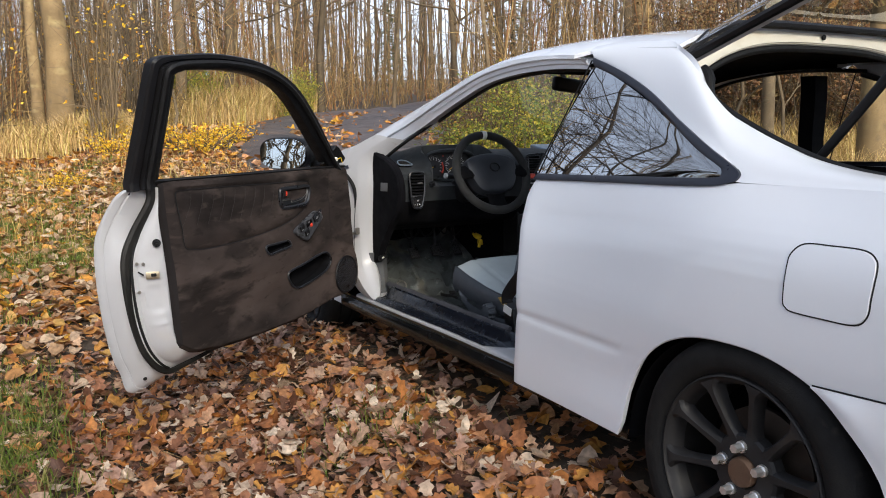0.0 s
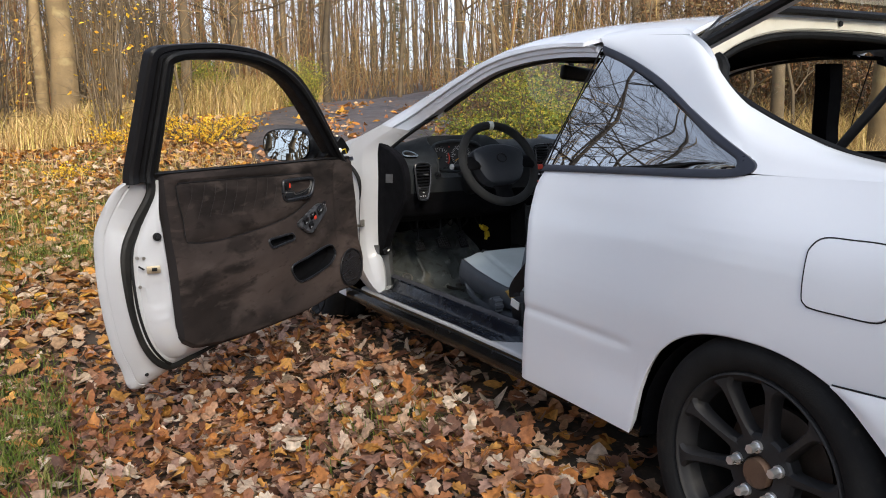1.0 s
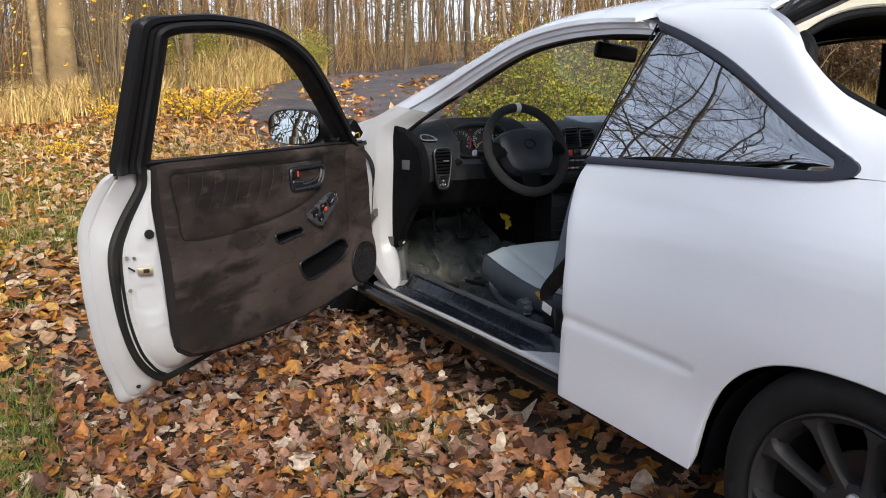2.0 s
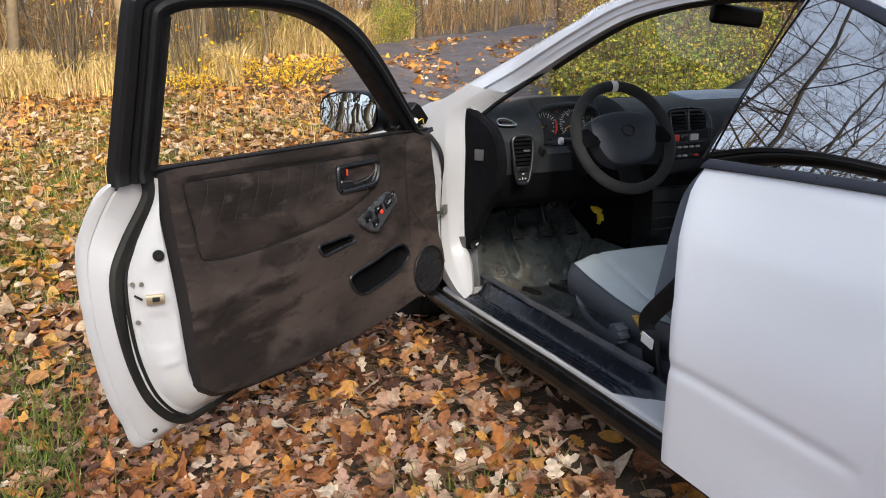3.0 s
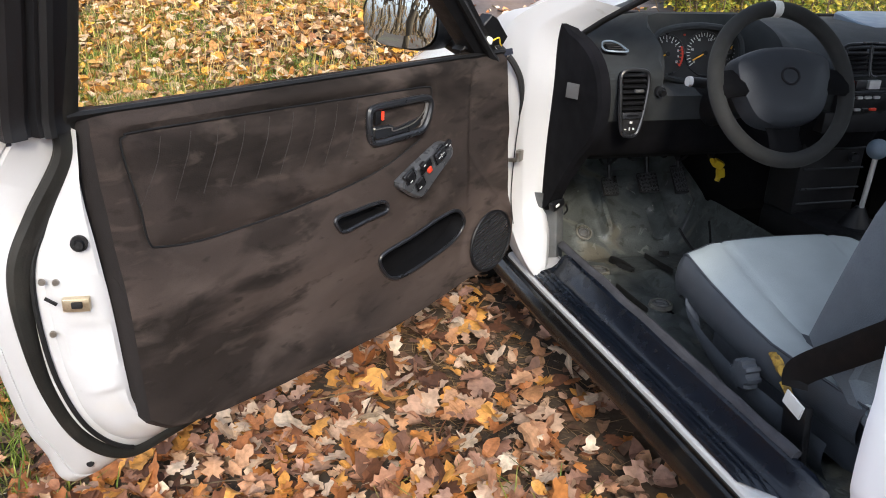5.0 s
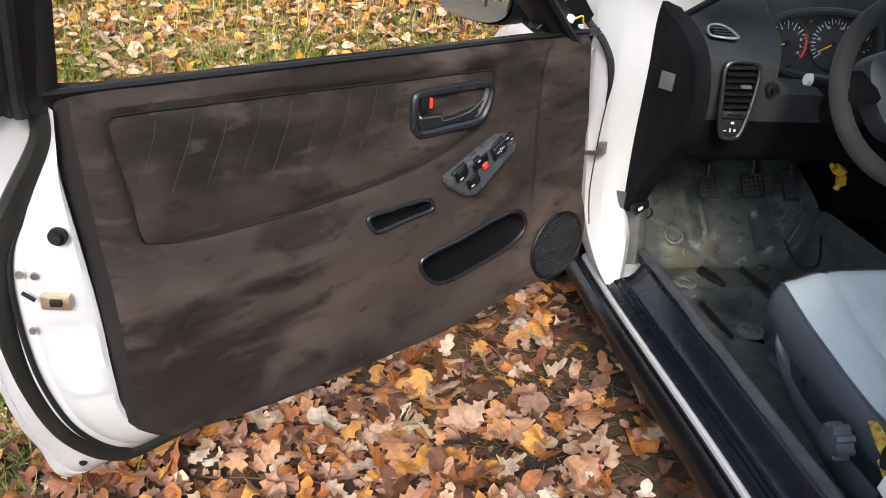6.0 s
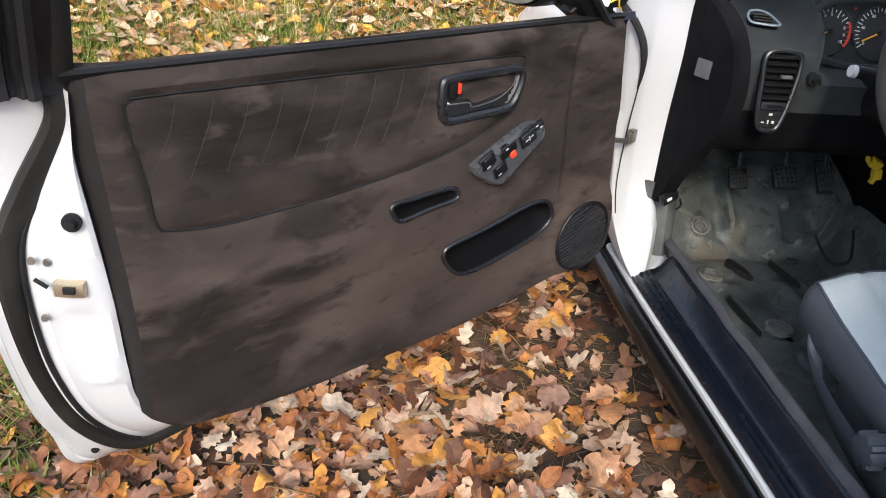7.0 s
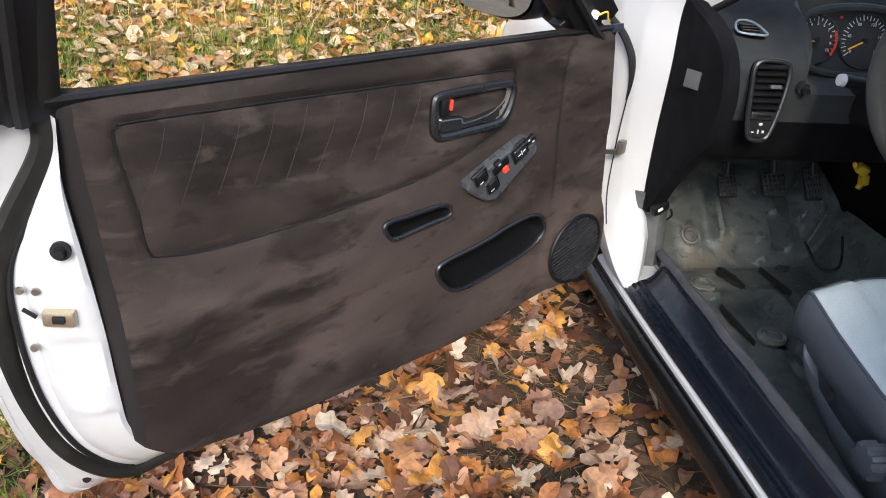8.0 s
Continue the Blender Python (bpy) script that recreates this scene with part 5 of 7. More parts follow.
for a, b_, c in zip(skin_c, seal_c, trim_c):
    a, b_, c = V(*a), V(*b_), V(*c)
    out = (a - b_).normalized()
    dent = -0.007 * smoothstep(0.575, 0.560, b_.z) * smoothstep(0.480, 0.495, b_.z) + 0.006 * math.exp(-((b_.z - 0.440) / 0.010) ** 2)
    dent += -0.004 * math.exp(-((b_.z - 0.655) / 0.018) ** 2)
    row = [a + V(0, -0.008, 0), a, a + V(0, 0.006, 0) - out * 0.004, a.lerp(b_, 0.20) + V(0, 0.008, 0), a.lerp(b_, 0.24) + V(0, 0.004, 0), a.lerp(b_, 0.28) + V(0, 0.009, 0), a.lerp(b_, 0.7) + V(0, 0.006, 0), b_,
           b_.lerp(c, 0.10) + V(0, 0.008, 0), b_.lerp(c, 0.32) + V(0, 0.001, 0), b_.lerp(c, 0.40) + V(0, 0.010, 0), b_.lerp(c, 0.52) + V(0, 0.013 + dent, 0), b_.lerp(c, 0.74) + V(0, 0.013 + dent, 0), b_.lerp(c, 0.80) + V(0, 0.012 + dent * 0.3, 0), b_.lerp(c, 0.92) + V(0, 0.008, 0), c]
    rows.append([D(*p) for p in row])
grid(m, rows)
# outer skin
prof = [(0.885, -0.045), (0.855, -0.080), (0.765, -0.140), (0.69, -0.165), (0.53, -0.172), (0.36, -0.170), (0.305, -0.150)]
edge_s = {0.885: 1.160, 0.855: 1.185, 0.765: 1.197, 0.69: 1.198, 0.53: 1.187, 0.36: 1.157, 0.305: 1.13}
fine = smoothed([(z, w, edge_s[z]) for z, w in prof], 6)
grid(m, [[D(-0.03 + (se + 0.03) * k / 12, w - 0.009, z) for k in range(13)] for z, w, se in fine])
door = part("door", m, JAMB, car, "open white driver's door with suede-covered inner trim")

m = bmesh.new()
pts = []
for i, (s, w, z) in enumerate(seal_c):
    pts.append(D(s, w + 0.012, z))
# the seal goes on up the window frame's post
pts = [D(1.100, 0.075, 1.215), D(1.095, 0.03, 1.08), D(1.088, -0.015, 0.955)] + pts
tube(m, pts, [0.0125 + 0.0095 * smoothstep(0.42, 0.74, p.z) - 0.004 * smoothstep(-1.66, -1.50, p.x) for p in pts], 10, squash=0.65)
part("door_seal", m, SEAL, door, "thick black rubber door seal")
m = bmesh.new()
tube(m, [D(s - 0.016, w + 0.020, z + 0.004) for s, w, z in seal_c[: 7 * N_EDGE]], 0.0045, 6)
part("seal_lip", m, RUBBER, door)

# inner trim
THREAD = material("grey_thread", (0.019, 0.015, 0.014), 0.9)
LOW = [(0.0, 0.40), (0.06, 0.372), (0.166, 0.362), (0.412, 0.324), (0.72, 0.315), (0.862, 0.319), (0.95, 0.330), (0.985, 0.338), (1.02, 0.362), (1.034, 0.380), (1.046, 0.41), (1.052, 0.44)]
REAR_S = [(0.30, 1.030), (0.42, 1.036), (0.54, 1.047), (0.648, 1.058), (0.794, 1.077), (0.872, 1.083), (0.91, 1.079)]
FRONT_S = [(0.30, 0.012), (0.41, 0.010), (0.50, 0.010), (0.53, 0.018), (0.56, 0.030), (0.72, 0.032), (0.84, 0.050), (0.90, 0.062)]
SEAM = smoothed([(1.0, 0.745), (1.021, 0.845), (1.014, 0.863), (0.986, 0.866), (0.731, 0.863), (0.48, 0.858), (0.350, 0.855), (0.328, 0.845), (0.330, 0.815)], 5)
SEAM2 = smoothed([(1.0, 0.745), (0.992, 0.69), (0.970, 0.677), (0.879, 0.668), (0.686, 0.677), (0.53, 0.696), (0.445, 0.717), (0.36, 0.748)], 5)
FOLD = [(0.150, 0.905), (0.186, 0.868), (0.199, 0.83), (0.197, 0.70), (0.165, 0.655), (0.114, 0.602), (0.045, 0.538)]
POCKET = smoothed([(0.484, 0.512), (0.464, 0.527), (0.374, 0.545), (0.289, 0.563), (0.248, 0.566), (0.222, 0.553), (0.211, 0.523), (0.243, 0.493), (0.318, 0.468), (0.400, 0.453), (0.440, 0.457), (0.470, 0.484)], 4, True)
PULL = smoothed([(0.610, 0.630), (0.598, 0.638), (0.55, 0.640), (0.49, 0.643), (0.472, 0.635), (0.474, 0.620), (0.52, 0.614), (0.583, 0.606), (0.60, 0.611)], 4, True)
GRILLE_C = (0.106, 0.455)
QUILT = [[(0.955 - 0.052 * k, 0.862), (0.972 - 0.052 * k, 0.815), (1.002 - 0.052 * k, 0.745)] for k in range(9)]


def relief(s, z):
    """How far the trim stands out of its plane."""
    w = 0.005 * smoothstep(0.70, 0.60, z) * smoothstep(0.30, 0.36, z)
    w += 0.007 * math.exp(-((s - 0.36) / 0.17) ** 2 - ((z - 0.665) / 0.075) ** 2)          # armrest swell
    w += 0.008 * math.exp(-((s - 0.75) / 0.28) ** 2 - ((z - 0.57) / 0.05) ** 2)
    w -= 0.010 * math.exp(-((s - 0.55) / 0.35) ** 2 - ((z - 0.43) / 0.07) ** 2)
    g = min(off_line(s, z, SEAM), off_line(s, z, SEAM2))
    w -= 0.006 * math.exp(-(g / 0.0065) ** 2)
    in_panel = inside(s, z, [(1.018, 0.86), (0.33, 0.853), (0.40, 0.73), (0.53, 0.696), (0.70, 0.676), (0.975, 0.678)])
    if in_panel:
        w += 0.008 * smoothstep(0.0, 0.05, g)
        q = min(off_line(s, z, l) for l in QUILT)
        w -= 0.0015 * math.exp(-(q / 0.008) ** 2)
    w -= 0.003 * math.exp(-(off_line(s, z, FOLD) / 0.005) ** 2)
    w -= 0.005 * smoothstep(0.205, 0.19, s) * smoothstep(0.52, 0.62, z)                       # front corner set back
    w += 0.005 * smoothstep(0.105, 0.085, math.hypot((s - GRILLE_C[0]) / 1.0, z - GRILLE_C[1]))
    w += 0.0018 * noise.noise(V(s * 14, z * 14, 1)) + 0.0009 * noise.noise(V(s * 45, z * 45, 3))
    return w


m = bmesh.new()
NS, NZ = 150, 84
rows, flat = [], []
for i in range(NS + 1):
    row, frow = [], []
    for j in range(NZ + 1):
        u, v = i / NS, j / NZ
        s = 0.015 + (1.09 - 0.015) * u
        zl = table(s, LOW)
        z = zl + (0.905 - zl) * v
        s = table(z, FRONT_S) + (table(z, REAR_S) - table(z, FRONT_S)) * u
        zl = table(s, LOW)
        z = zl + (0.905 - zl) * v
        border = min(u * 6.0, (1 - u) * 1.05, v * 0.58)
        w = relief(s, z) - 0.018 * (1 - smoothstep(0.0, 0.020, border)) ** 2 - 0.016 * (1 - smoothstep(0.0, 0.085, (1 - u) * 1.05)) ** 2
        if v > 0.95:
            w -= 0.035 * ((v - 0.95) / 0.05) ** 2
        row.append(D(s, w, z))
        frow.append((s, z))
    rows.append(row)
    flat.append(frow)
vs = [[m.verts.new(p) for p in r] for r in rows]
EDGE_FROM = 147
pk = [(a, b_) for a, b_ in POCKET]
pl_ = [(a, b_) for a, b_ in PULL]
for i in range(EDGE_FROM):
    for j in range(NZ):
        s = (flat[i][j][0] + flat[i + 1][j + 1][0]) / 2
        z = (flat[i][j][1] + flat[i + 1][j + 1][1]) / 2
        if 0.2 < s < 0.5 and 0.44 < z < 0.57 and inside(s, z, pk):
            continue
        if 0.46 < s < 0.62 and 0.60 < z < 0.65 and inside(s, z, pl_):
            continue
        m.faces.new((vs[i][j], vs[i + 1][j], vs[i + 1][j + 1], vs[i][j + 1]))
trim_panel = part("trim_panel", m, SUEDE, door, "brown-black suede door trim with smudges and a stitched inset")
# rear strip in the darker suede, which has the edge's shade in its colour
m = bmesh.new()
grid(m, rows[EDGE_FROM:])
part("trim_edge", m, SUEDE_EDGE, door, "suede strip along the trim's rear edge, nap and shade in its colour")
m = bmesh.new()
for line in (SEAM, SEAM2):
    tube(m, [D(s, relief(s, z) + 0.0012, z) for s, z in line], 0.0019, 5)
part("seam", m, RUBBER, door)
for line in QUILT:
    m = bmesh.new()
    fine_line = smoothed(line, 8)
    for (s0, z0), (s1, z1) in zip(fine_line, fine_line[1:]):
        if 0.752 < z0 < 0.855:
            a, b_ = D(s0, relief(s0, z0) + 0.0006, z0), D(s1, relief(s1, z1) + 0.0006, z1)
            tube(m, [a, a.lerp(b_, 0.85)], 0.0007, 4)
    part("stitching", m, THREAD, door)


def tray(name, ring, depth, mat_, label, lip=0.0042):
    """A recess in the trim: rolled rim, sides, bottom."""
    c = np.mean(np.array(ring), axis=0)
    k = lambda p, f: (c[0] + (p[0] - c[0]) * f, c[1] + (p[1] - c[1]) * f)
    m_ = bmesh.new()
    tube(m_, [D(s, relief(s, z) + 0.002, z) for s, z in ring], lip, 8, True)
    rim_ = part(name, m_, SATIN, door, label)
    m_ = bmesh.new()
    rows_ = [[D(*((lambda q: (q[0], relief(*q) + o, q[1]))(k(p, f)))) for p in ring] for f, o in ((1.0, 0.002), (0.97, -0.004), (0.95, -depth), (0.6, -depth - 0.004), (0.15, -depth - 0.004))]
    v_ = grid(m_, rows_, True)
    m_.faces.new(v_[-1])
    part("tray", m_, mat_, rim_)
    return rim_


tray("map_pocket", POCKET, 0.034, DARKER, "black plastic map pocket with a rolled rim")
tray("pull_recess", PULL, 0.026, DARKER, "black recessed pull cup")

# door handle in its bezel
BEZEL = smoothed([(0.524, 0.825), (0.512, 0.836), (0.44, 0.838), (0.37, 0.838), (0.350, 0.830), (0.349, 0.812), (0.360, 0.784), (0.380, 0.771), (0.44, 0.768), (0.50, 0.766), (0.517, 0.772), (0.524, 0.79)], 4, True)
m = bmesh.new()
tube(m, [D(s, 0.011, z) for s, z in BEZEL], 0.0072, 8, True)
handle = part("door_handle", m, SATIN, door, "black inner door handle in a satin bezel")
c = (0.437, 0.802)
m = bmesh.new()
v_ = grid(m, [[D(c[0] + (s - c[0]) * k, w, c[1] + (z - c[1]) * k) for s, z in BEZEL] for k, w in ((1.0, 0.012), (0.92, 0.011), (0.89, 0.003), (0.6, 0.001), (0.1, 0.0005))], True)
m.faces.new(v_[-1])
part("cup", m, HANDLE, handle)
m = bmesh.new()
slab(m, [D(s, 0.013, z) for s, z in smoothed([(0.512, 0.797), (0.50, 0.800), (0.465, 0.797), (0.462, 0.792), (0.44, 0.790), (0.40, 0.797), (0.378, 0.800), (0.376, 0.792), (0.395, 0.780), (0.43, 0.775), (0.50, 0.775), (0.512, 0.78)], 3, True)], -FACE * 0.012, 0.003)
part("lever", m, SATIN, handle)
m = bmesh.new()
tube(m, [D(s, 0.014, z) for s, z in smoothed([(0.512, 0.795), (0.468, 0.793), (0.462, 0.785), (0.435, 0.786), (0.405, 0.791), (0.385, 0.800), (0.370, 0.812), (0.366, 0.826)], 5)], 0.0013, 6)
part("handle_edge", m, STEEL, handle)
m = bmesh.new()
block(m, (0.016, 0.012, 0.030), pose(*D(0.503, 0.009, 0.818), 0, 0, 33.7), 0.003)
part("lock_tab", m, TRIM, handle)
m = bmesh.new()
block(m, (0.006, 0.010, 0.018), pose(*D(0.490, 0.010, 0.819), 0, 0, 33.7), 0.002)
part("lock_mark", m, RED, handle, "red lock marker")

# window switch plate, leaning on the armrest
SWITCH = smoothed([(0.436, 0.668), (0.425, 0.678), (0.33, 0.724), (0.300, 0.732), (0.278, 0.724), (0.270, 0.706), (0.285, 0.690), (0.352, 0.634), (0.375, 0.626), (0.395, 0.633), (0.430, 0.655)], 4, True)


def on_switch(s, z, out):
    return D(s + 0.012, 0.0185 + out, z + 0.006)


m = bmesh.new()
slab(m, [on_switch(s, z, 0.008) for s, z in SWITCH], -FACE * 0.020, 0.005)
SWITCHES = material("satin_grey_switch_plate", (0.050, 0.052, 0.057), 0.3, spread=0.08)
plate_ = part("switch_panel", m, SWITCHES, door, "oval black window switch panel")
TILT_S = -31


def on_plate(s, z, out):
    return pose(*on_switch(s + 0.006, z + 0.009, out), 0, 0, 33.7) @ pose(0, 0, 0, 0, TILT_S, 0)


for (s, z), (lw, lh) in (((0.403, 0.670), (0.034, 0.026)), ((0.372, 0.650), (0.034, 0.026)), ((0.357, 0.682), (0.044, 0.020)), ((0.313, 0.700), (0.042, 0.034))):
    m = bmesh.new()
    block(m, (lw * 0.9 + 0.004, 0.006, lh * 0.9 + 0.004), on_plate(s, z, 0.0065), 0.005, 3)
    well = part("switch_well", m, SATIN, plate_)
    m = bmesh.new()
    block(m, (lw * 0.9, 0.006, lh * 0.9), on_plate(s, z, 0.0074), 0.004, 3)
    part("switch_recess", m, DARKER, plate_)
for (s, z), (lw, lh), mt, nm in (((0.403, 0.670), (0.020, 0.022), TRIM, "window_switch"), ((0.372, 0.650), (0.020, 0.022), TRIM, "window_switch"), ((0.366, 0.688), (0.016, 0.012), TRIM, "lock_switch"), ((0.346, 0.675), (0.013, 0.013), RED, "red_button"), ((0.313, 0.700), (0.030, 0.024), SATIN, "window_switch"), ((0.292, 0.719), (0.026, 0.010), TRIM, "mirror_switch")):
    m = bmesh.new()
    block(m, (lw, 0.010, lh), on_plate(s, z, 0.0085), 0.003, 3)
    part(nm, m, mt, plate_)
for (s, z), (lw, lh) in (((0.313, 0.700), (0.0022, 0.011)), ((0.308, 0.7035), (0.010, 0.0018)), ((0.318, 0.6965), (0.010, 0.0018)), ((0.366, 0.688), (0.007, 0.003)), ((0.376, 0.643), (0.010, 0.002)), ((0.405, 0.662), (0.010, 0.002)), ((0.298, 0.720), (0.006, 0.003)), ((0.287, 0.717), (0.006, 0.003))):
    m = bmesh.new()
    block(m, (lw * 0.8, 0.0012, lh * 0.8), on_plate(s, z, 0.0138), 0)
    part("marking", m, GREYMARK, plate_)

# loudspeaker grille
m = bmesh.new()
R_G = 0.076
G_W = 0.005
tube(m, [D(GRILLE_C[0] + R_G * math.cos(a), G_W + 0.006, GRILLE_C[1] + R_G * 0.98 * math.sin(a)) for a in [2 * math.pi * k / 48 for k in range(48)]], 0.0038, 8, True)
grille = part("speaker_grille", m, TRIM, door, "round slatted black loudspeaker grille")
m = bmesh.new()
v_ = grid(m, [[D(GRILLE_C[0] + r * math.cos(a), G_W + 0.001, GRILLE_C[1] + r * math.sin(a)) for a in [2 * math.pi * k / 40 for k in range(40)]] for r in (R_G, R_G * 0.5, 0.01)], True)
m.faces.new(v_[-1])
part("backing", m, DARKER, grille)
for k in range(18):
    q = -R_G + 0.0086 * (k + 0.7)
    half = math.sqrt(max(0.0001, R_G ** 2 - q * q)) - 0.005
    ca, sa = math.cos(0.28), math.sin(0.28)
    m = bmesh.new()
    tube(m, [D(GRILLE_C[0] + t * ca + q * sa, G_W + 0.0055, GRILLE_C[1] + t * sa * -1 + q * ca) for t in (-half, 0, half)], 0.0026, 6)
    part("slat", m, SATIN, grille)

# window frame with its glass, leaning in towards the roof
lean = lambda z: -0.03 + 0.40 * max(0.0, z - 0.9)
F_OUT = [(1.168, 0.872), (1.172, 0.95), (1.182, 1.12), (1.188, 1.225), (1.182, 1.250), (1.150, 1.264), (1.09, 1.272), (0.96, 1.284), (0.80, 1.280), (0.70, 1.266), (0.61, 1.243), (0.52, 1.21), (0.446, 1.171), (0.33, 1.095), (0.226, 1.018), (0.10, 0.925), (0.03, 0.872)]
F_IN = [(1.078, 0.880), (1.085, 0.95), (1.100, 1.12), (1.110, 1.195), (1.104, 1.212), (1.076, 1.223), (1.03, 1.231), (0.89, 1.238), (0.78, 1.232), (0.70, 1.219), (0.62, 1.195), (0.55, 1.162), (0.48, 1.12), (0.38, 1.052), (0.290, 0.990), (0.19, 0.920), (0.13, 0.878)]
m = bmesh.new()
fo, fi = smoothed(F_OUT, 5), smoothed(F_IN, 5)
rows = []
for a, b_ in zip(fo, fi):
    mix = lambda t, w: D(a[0] + (b_[0] - a[0]) * t, lean(a[1] + (b_[1] - a[1]) * t) + w, a[1] + (b_[1] - a[1]) * t)
    rows.append([mix(0.0, -0.035), mix(0.0, -0.008), mix(0.08, 0.0), mix(0.30, 0.002), mix(0.34, -0.006), mix(0.40, -0.006), mix(0.44, 0.010), mix(0.80, 0.012), mix(0.97, 0.006), mix(1.0, -0.008), mix(1.0, -0.035)])
grid(m, rows, True)
part("window_frame", m, TRIM, door, "black window frame with rubber seals")
m = bmesh.new()
mid = [((a[0] * 0.42 + b_[0] * 0.58), (a[1] * 0.42 + b_[1] * 0.58)) for a, b_ in zip(fo, fi)]
tube(m, [D(s, lean(z) + 0.016, z) for s, z in mid], 0.009, 6)
part("frame_seal", m, RUBBER, door)
m = bmesh.new()
n_ = 24
top_curve = sorted([(s, z) for s, z in fi[5:] if z > 0.87])
rows = []
for i in range(n_ + 1):
    s = 0.15 + (1.10 - 0.15) * i / n_
    zt = table(s, top_curve)
    rows.append([D(s, lean(z) - 0.022, z) for z in [0.885 + (zt + 0.004 - 0.885) * k / 8 for k in range(9)]])
grid(m, rows)
glass = part("window_glass", m, PANE, door)
glass.visible_shadow = False
m = bmesh.new()
grid(m, [[D(s, w, z) for w, z in ((-0.020, 0.892), (-0.014, 0.900), (-0.020, 0.904), (-0.030, 0.903), (-0.034, 0.892))] for s in [0.06 + 1.03 * k / 20 for k in range(21)]])
part("belt_strip", m, RUBBER, door)
m = bmesh.new()
grid(m, [[D(s, w, z) for w, z in ((-0.036, 0.885), (-0.040, 0.899), (-0.052, 0.896), (-0.056, 0.862))] for s in [0.0 + 1.16 * k / 20 for k in range(21)]])
part("outer_belt_strip", m, SURROUND, door)

# latch, holes and buffers in the free edge
for s, w, z in ((1.093, -0.022, 0.712), (1.073, -0.130, 0.263)):
    m = bmesh.new()
    p = D(s, w, z)
    q = (FACE * 0.8 + BACK * 0.5).normalized()
    tube(m, [p, p + q * 0.006], [0.0125, 0.0125], 16)
    tube(m, [p + q * 0.004, p + q * 0.014], [0.009, 0.006], 12)
    part("rubber_buffer", m, RUBBER, door, "round black rubber buffer")
m = bmesh.new()
block(m, (0.040, 0.014, 0.022), pose(*(D(1.104, -0.046, 0.612) + FACE * 0.013), 0, 0, 33.7 - 38), 0.003)
BRASSY = material("plated_latch_steel", (0.52, 0.44, 0.31), 0.35, 0.9, spread=0.2)
latch = part("door_latch", m, BRASSY, door, "dull steel door latch")
m = bmesh.new()
block(m, (0.016, 0.006, 0.010), pose(*(D(1.108, -0.044, 0.614) + FACE * 0.0195), 0, 0, 33.7 - 38), 0.002)
block(m, (0.020, 0.004, 0.005), pose(*(D(1.134, -0.062, 0.620) + FACE * 0.011), 0, 35, 33.7 - 38), 0.001)
part("latch_slot", m, RUBBER, latch)
for s, w, z in ((1.138, -0.062, 0.650), (1.122, -0.052, 0.648), (1.132, -0.064, 0.560)):
    m = bmesh.new()
    p = D(s, w, z)
    q = (FACE * 0.8 + BACK * 0.5).normalized()
    tube(m, [p, p + q * 0.004], [0.0055, 0.005], 10)
    part("screw", m, STEEL, door)

# outside mirror on the door's front corner
m = bmesh.new()
rows = []
for k in range(13):
    t = k / 12
    sc = (0.35, 0.62, 0.80, 0.90, 0.96, 0.99, 1.0, 1.0, 1.0, 1.0, 1.0, 0.985, 0.94)[k]
    s = 0.045 + 0.115 * t
    rows.append([D(s, -0.255 + 0.128 * sc * math.copysign(abs(math.cos(a)) ** 0.7, math.cos(a)), 0.950 + 0.068 * sc * math.copysign(abs(math.sin(a)) ** 0.7, math.sin(a))) for a in [2 * math.pi * j / 36 for j in range(36)]])
v_ = grid(m, rows, True)
m.faces.new(v_[0][::-1])
mirror_housing = part("door_mirror", m, TRIM, door, "black door mirror")
m = bmesh.new()
v_ = grid(m, [[D(0.1615 + o - 0.006 * r * math.copysign(abs(math.sin(a)) ** 0.7, math.sin(a)), -0.255 + r * 0.128 * math.copysign(abs(math.cos(a)) ** 0.7, math.cos(a)), 0.950 + r * 0.068 * math.copysign(abs(math.sin(a)) ** 0.7, math.sin(a))) for a in [2 * math.pi * j / 36 for j in range(36)]] for r, o in ((0.90, 0.0), (0.5, 0.0005), (0.1, 0.0006))], True)
m.faces.new(v_[-1])
part("mirror_glass", m, MIRROR, mirror_housing, smooth=False)
m = bmesh.new()
tube(m, [D(0.08, -0.18, 0.925), D(0.09, -0.10, 0.905), D(0.10, -0.05, 0.895)], [0.032, 0.036, 0.040], 10, squash=0.6)
slab(m, [D(0.20, -0.030, 0.912), D(0.05, -0.030, 0.912), D(0.045, -0.022, 0.93), D(0.10, -0.012, 0.975), D(0.125, -0.010, 0.985)], -FACE * 0.03, 0.003)
part("mirror_arm", m, TRIM, mirror_housing)
m = bmesh.new()
block(m, (0.016, 0.010, 0.016), pose(*D(0.130, -0.012, 0.930), 0, 20, 33.7), 0.004)
part("connector", m, WHITEMARK, mirror_housing, "white plastic wiring connector")
m = bmesh.new()
tube(m, smoothed([tuple(D(0.12, -0.012, 0.928)), tuple(D(0.105, -0.004, 0.935)), tuple(D(0.095, -0.008, 0.922)), tuple(D(0.085, -0.01, 0.915))], 4), 0.0017, 6)
part("wire", m, YELLOW, mirror_housing)

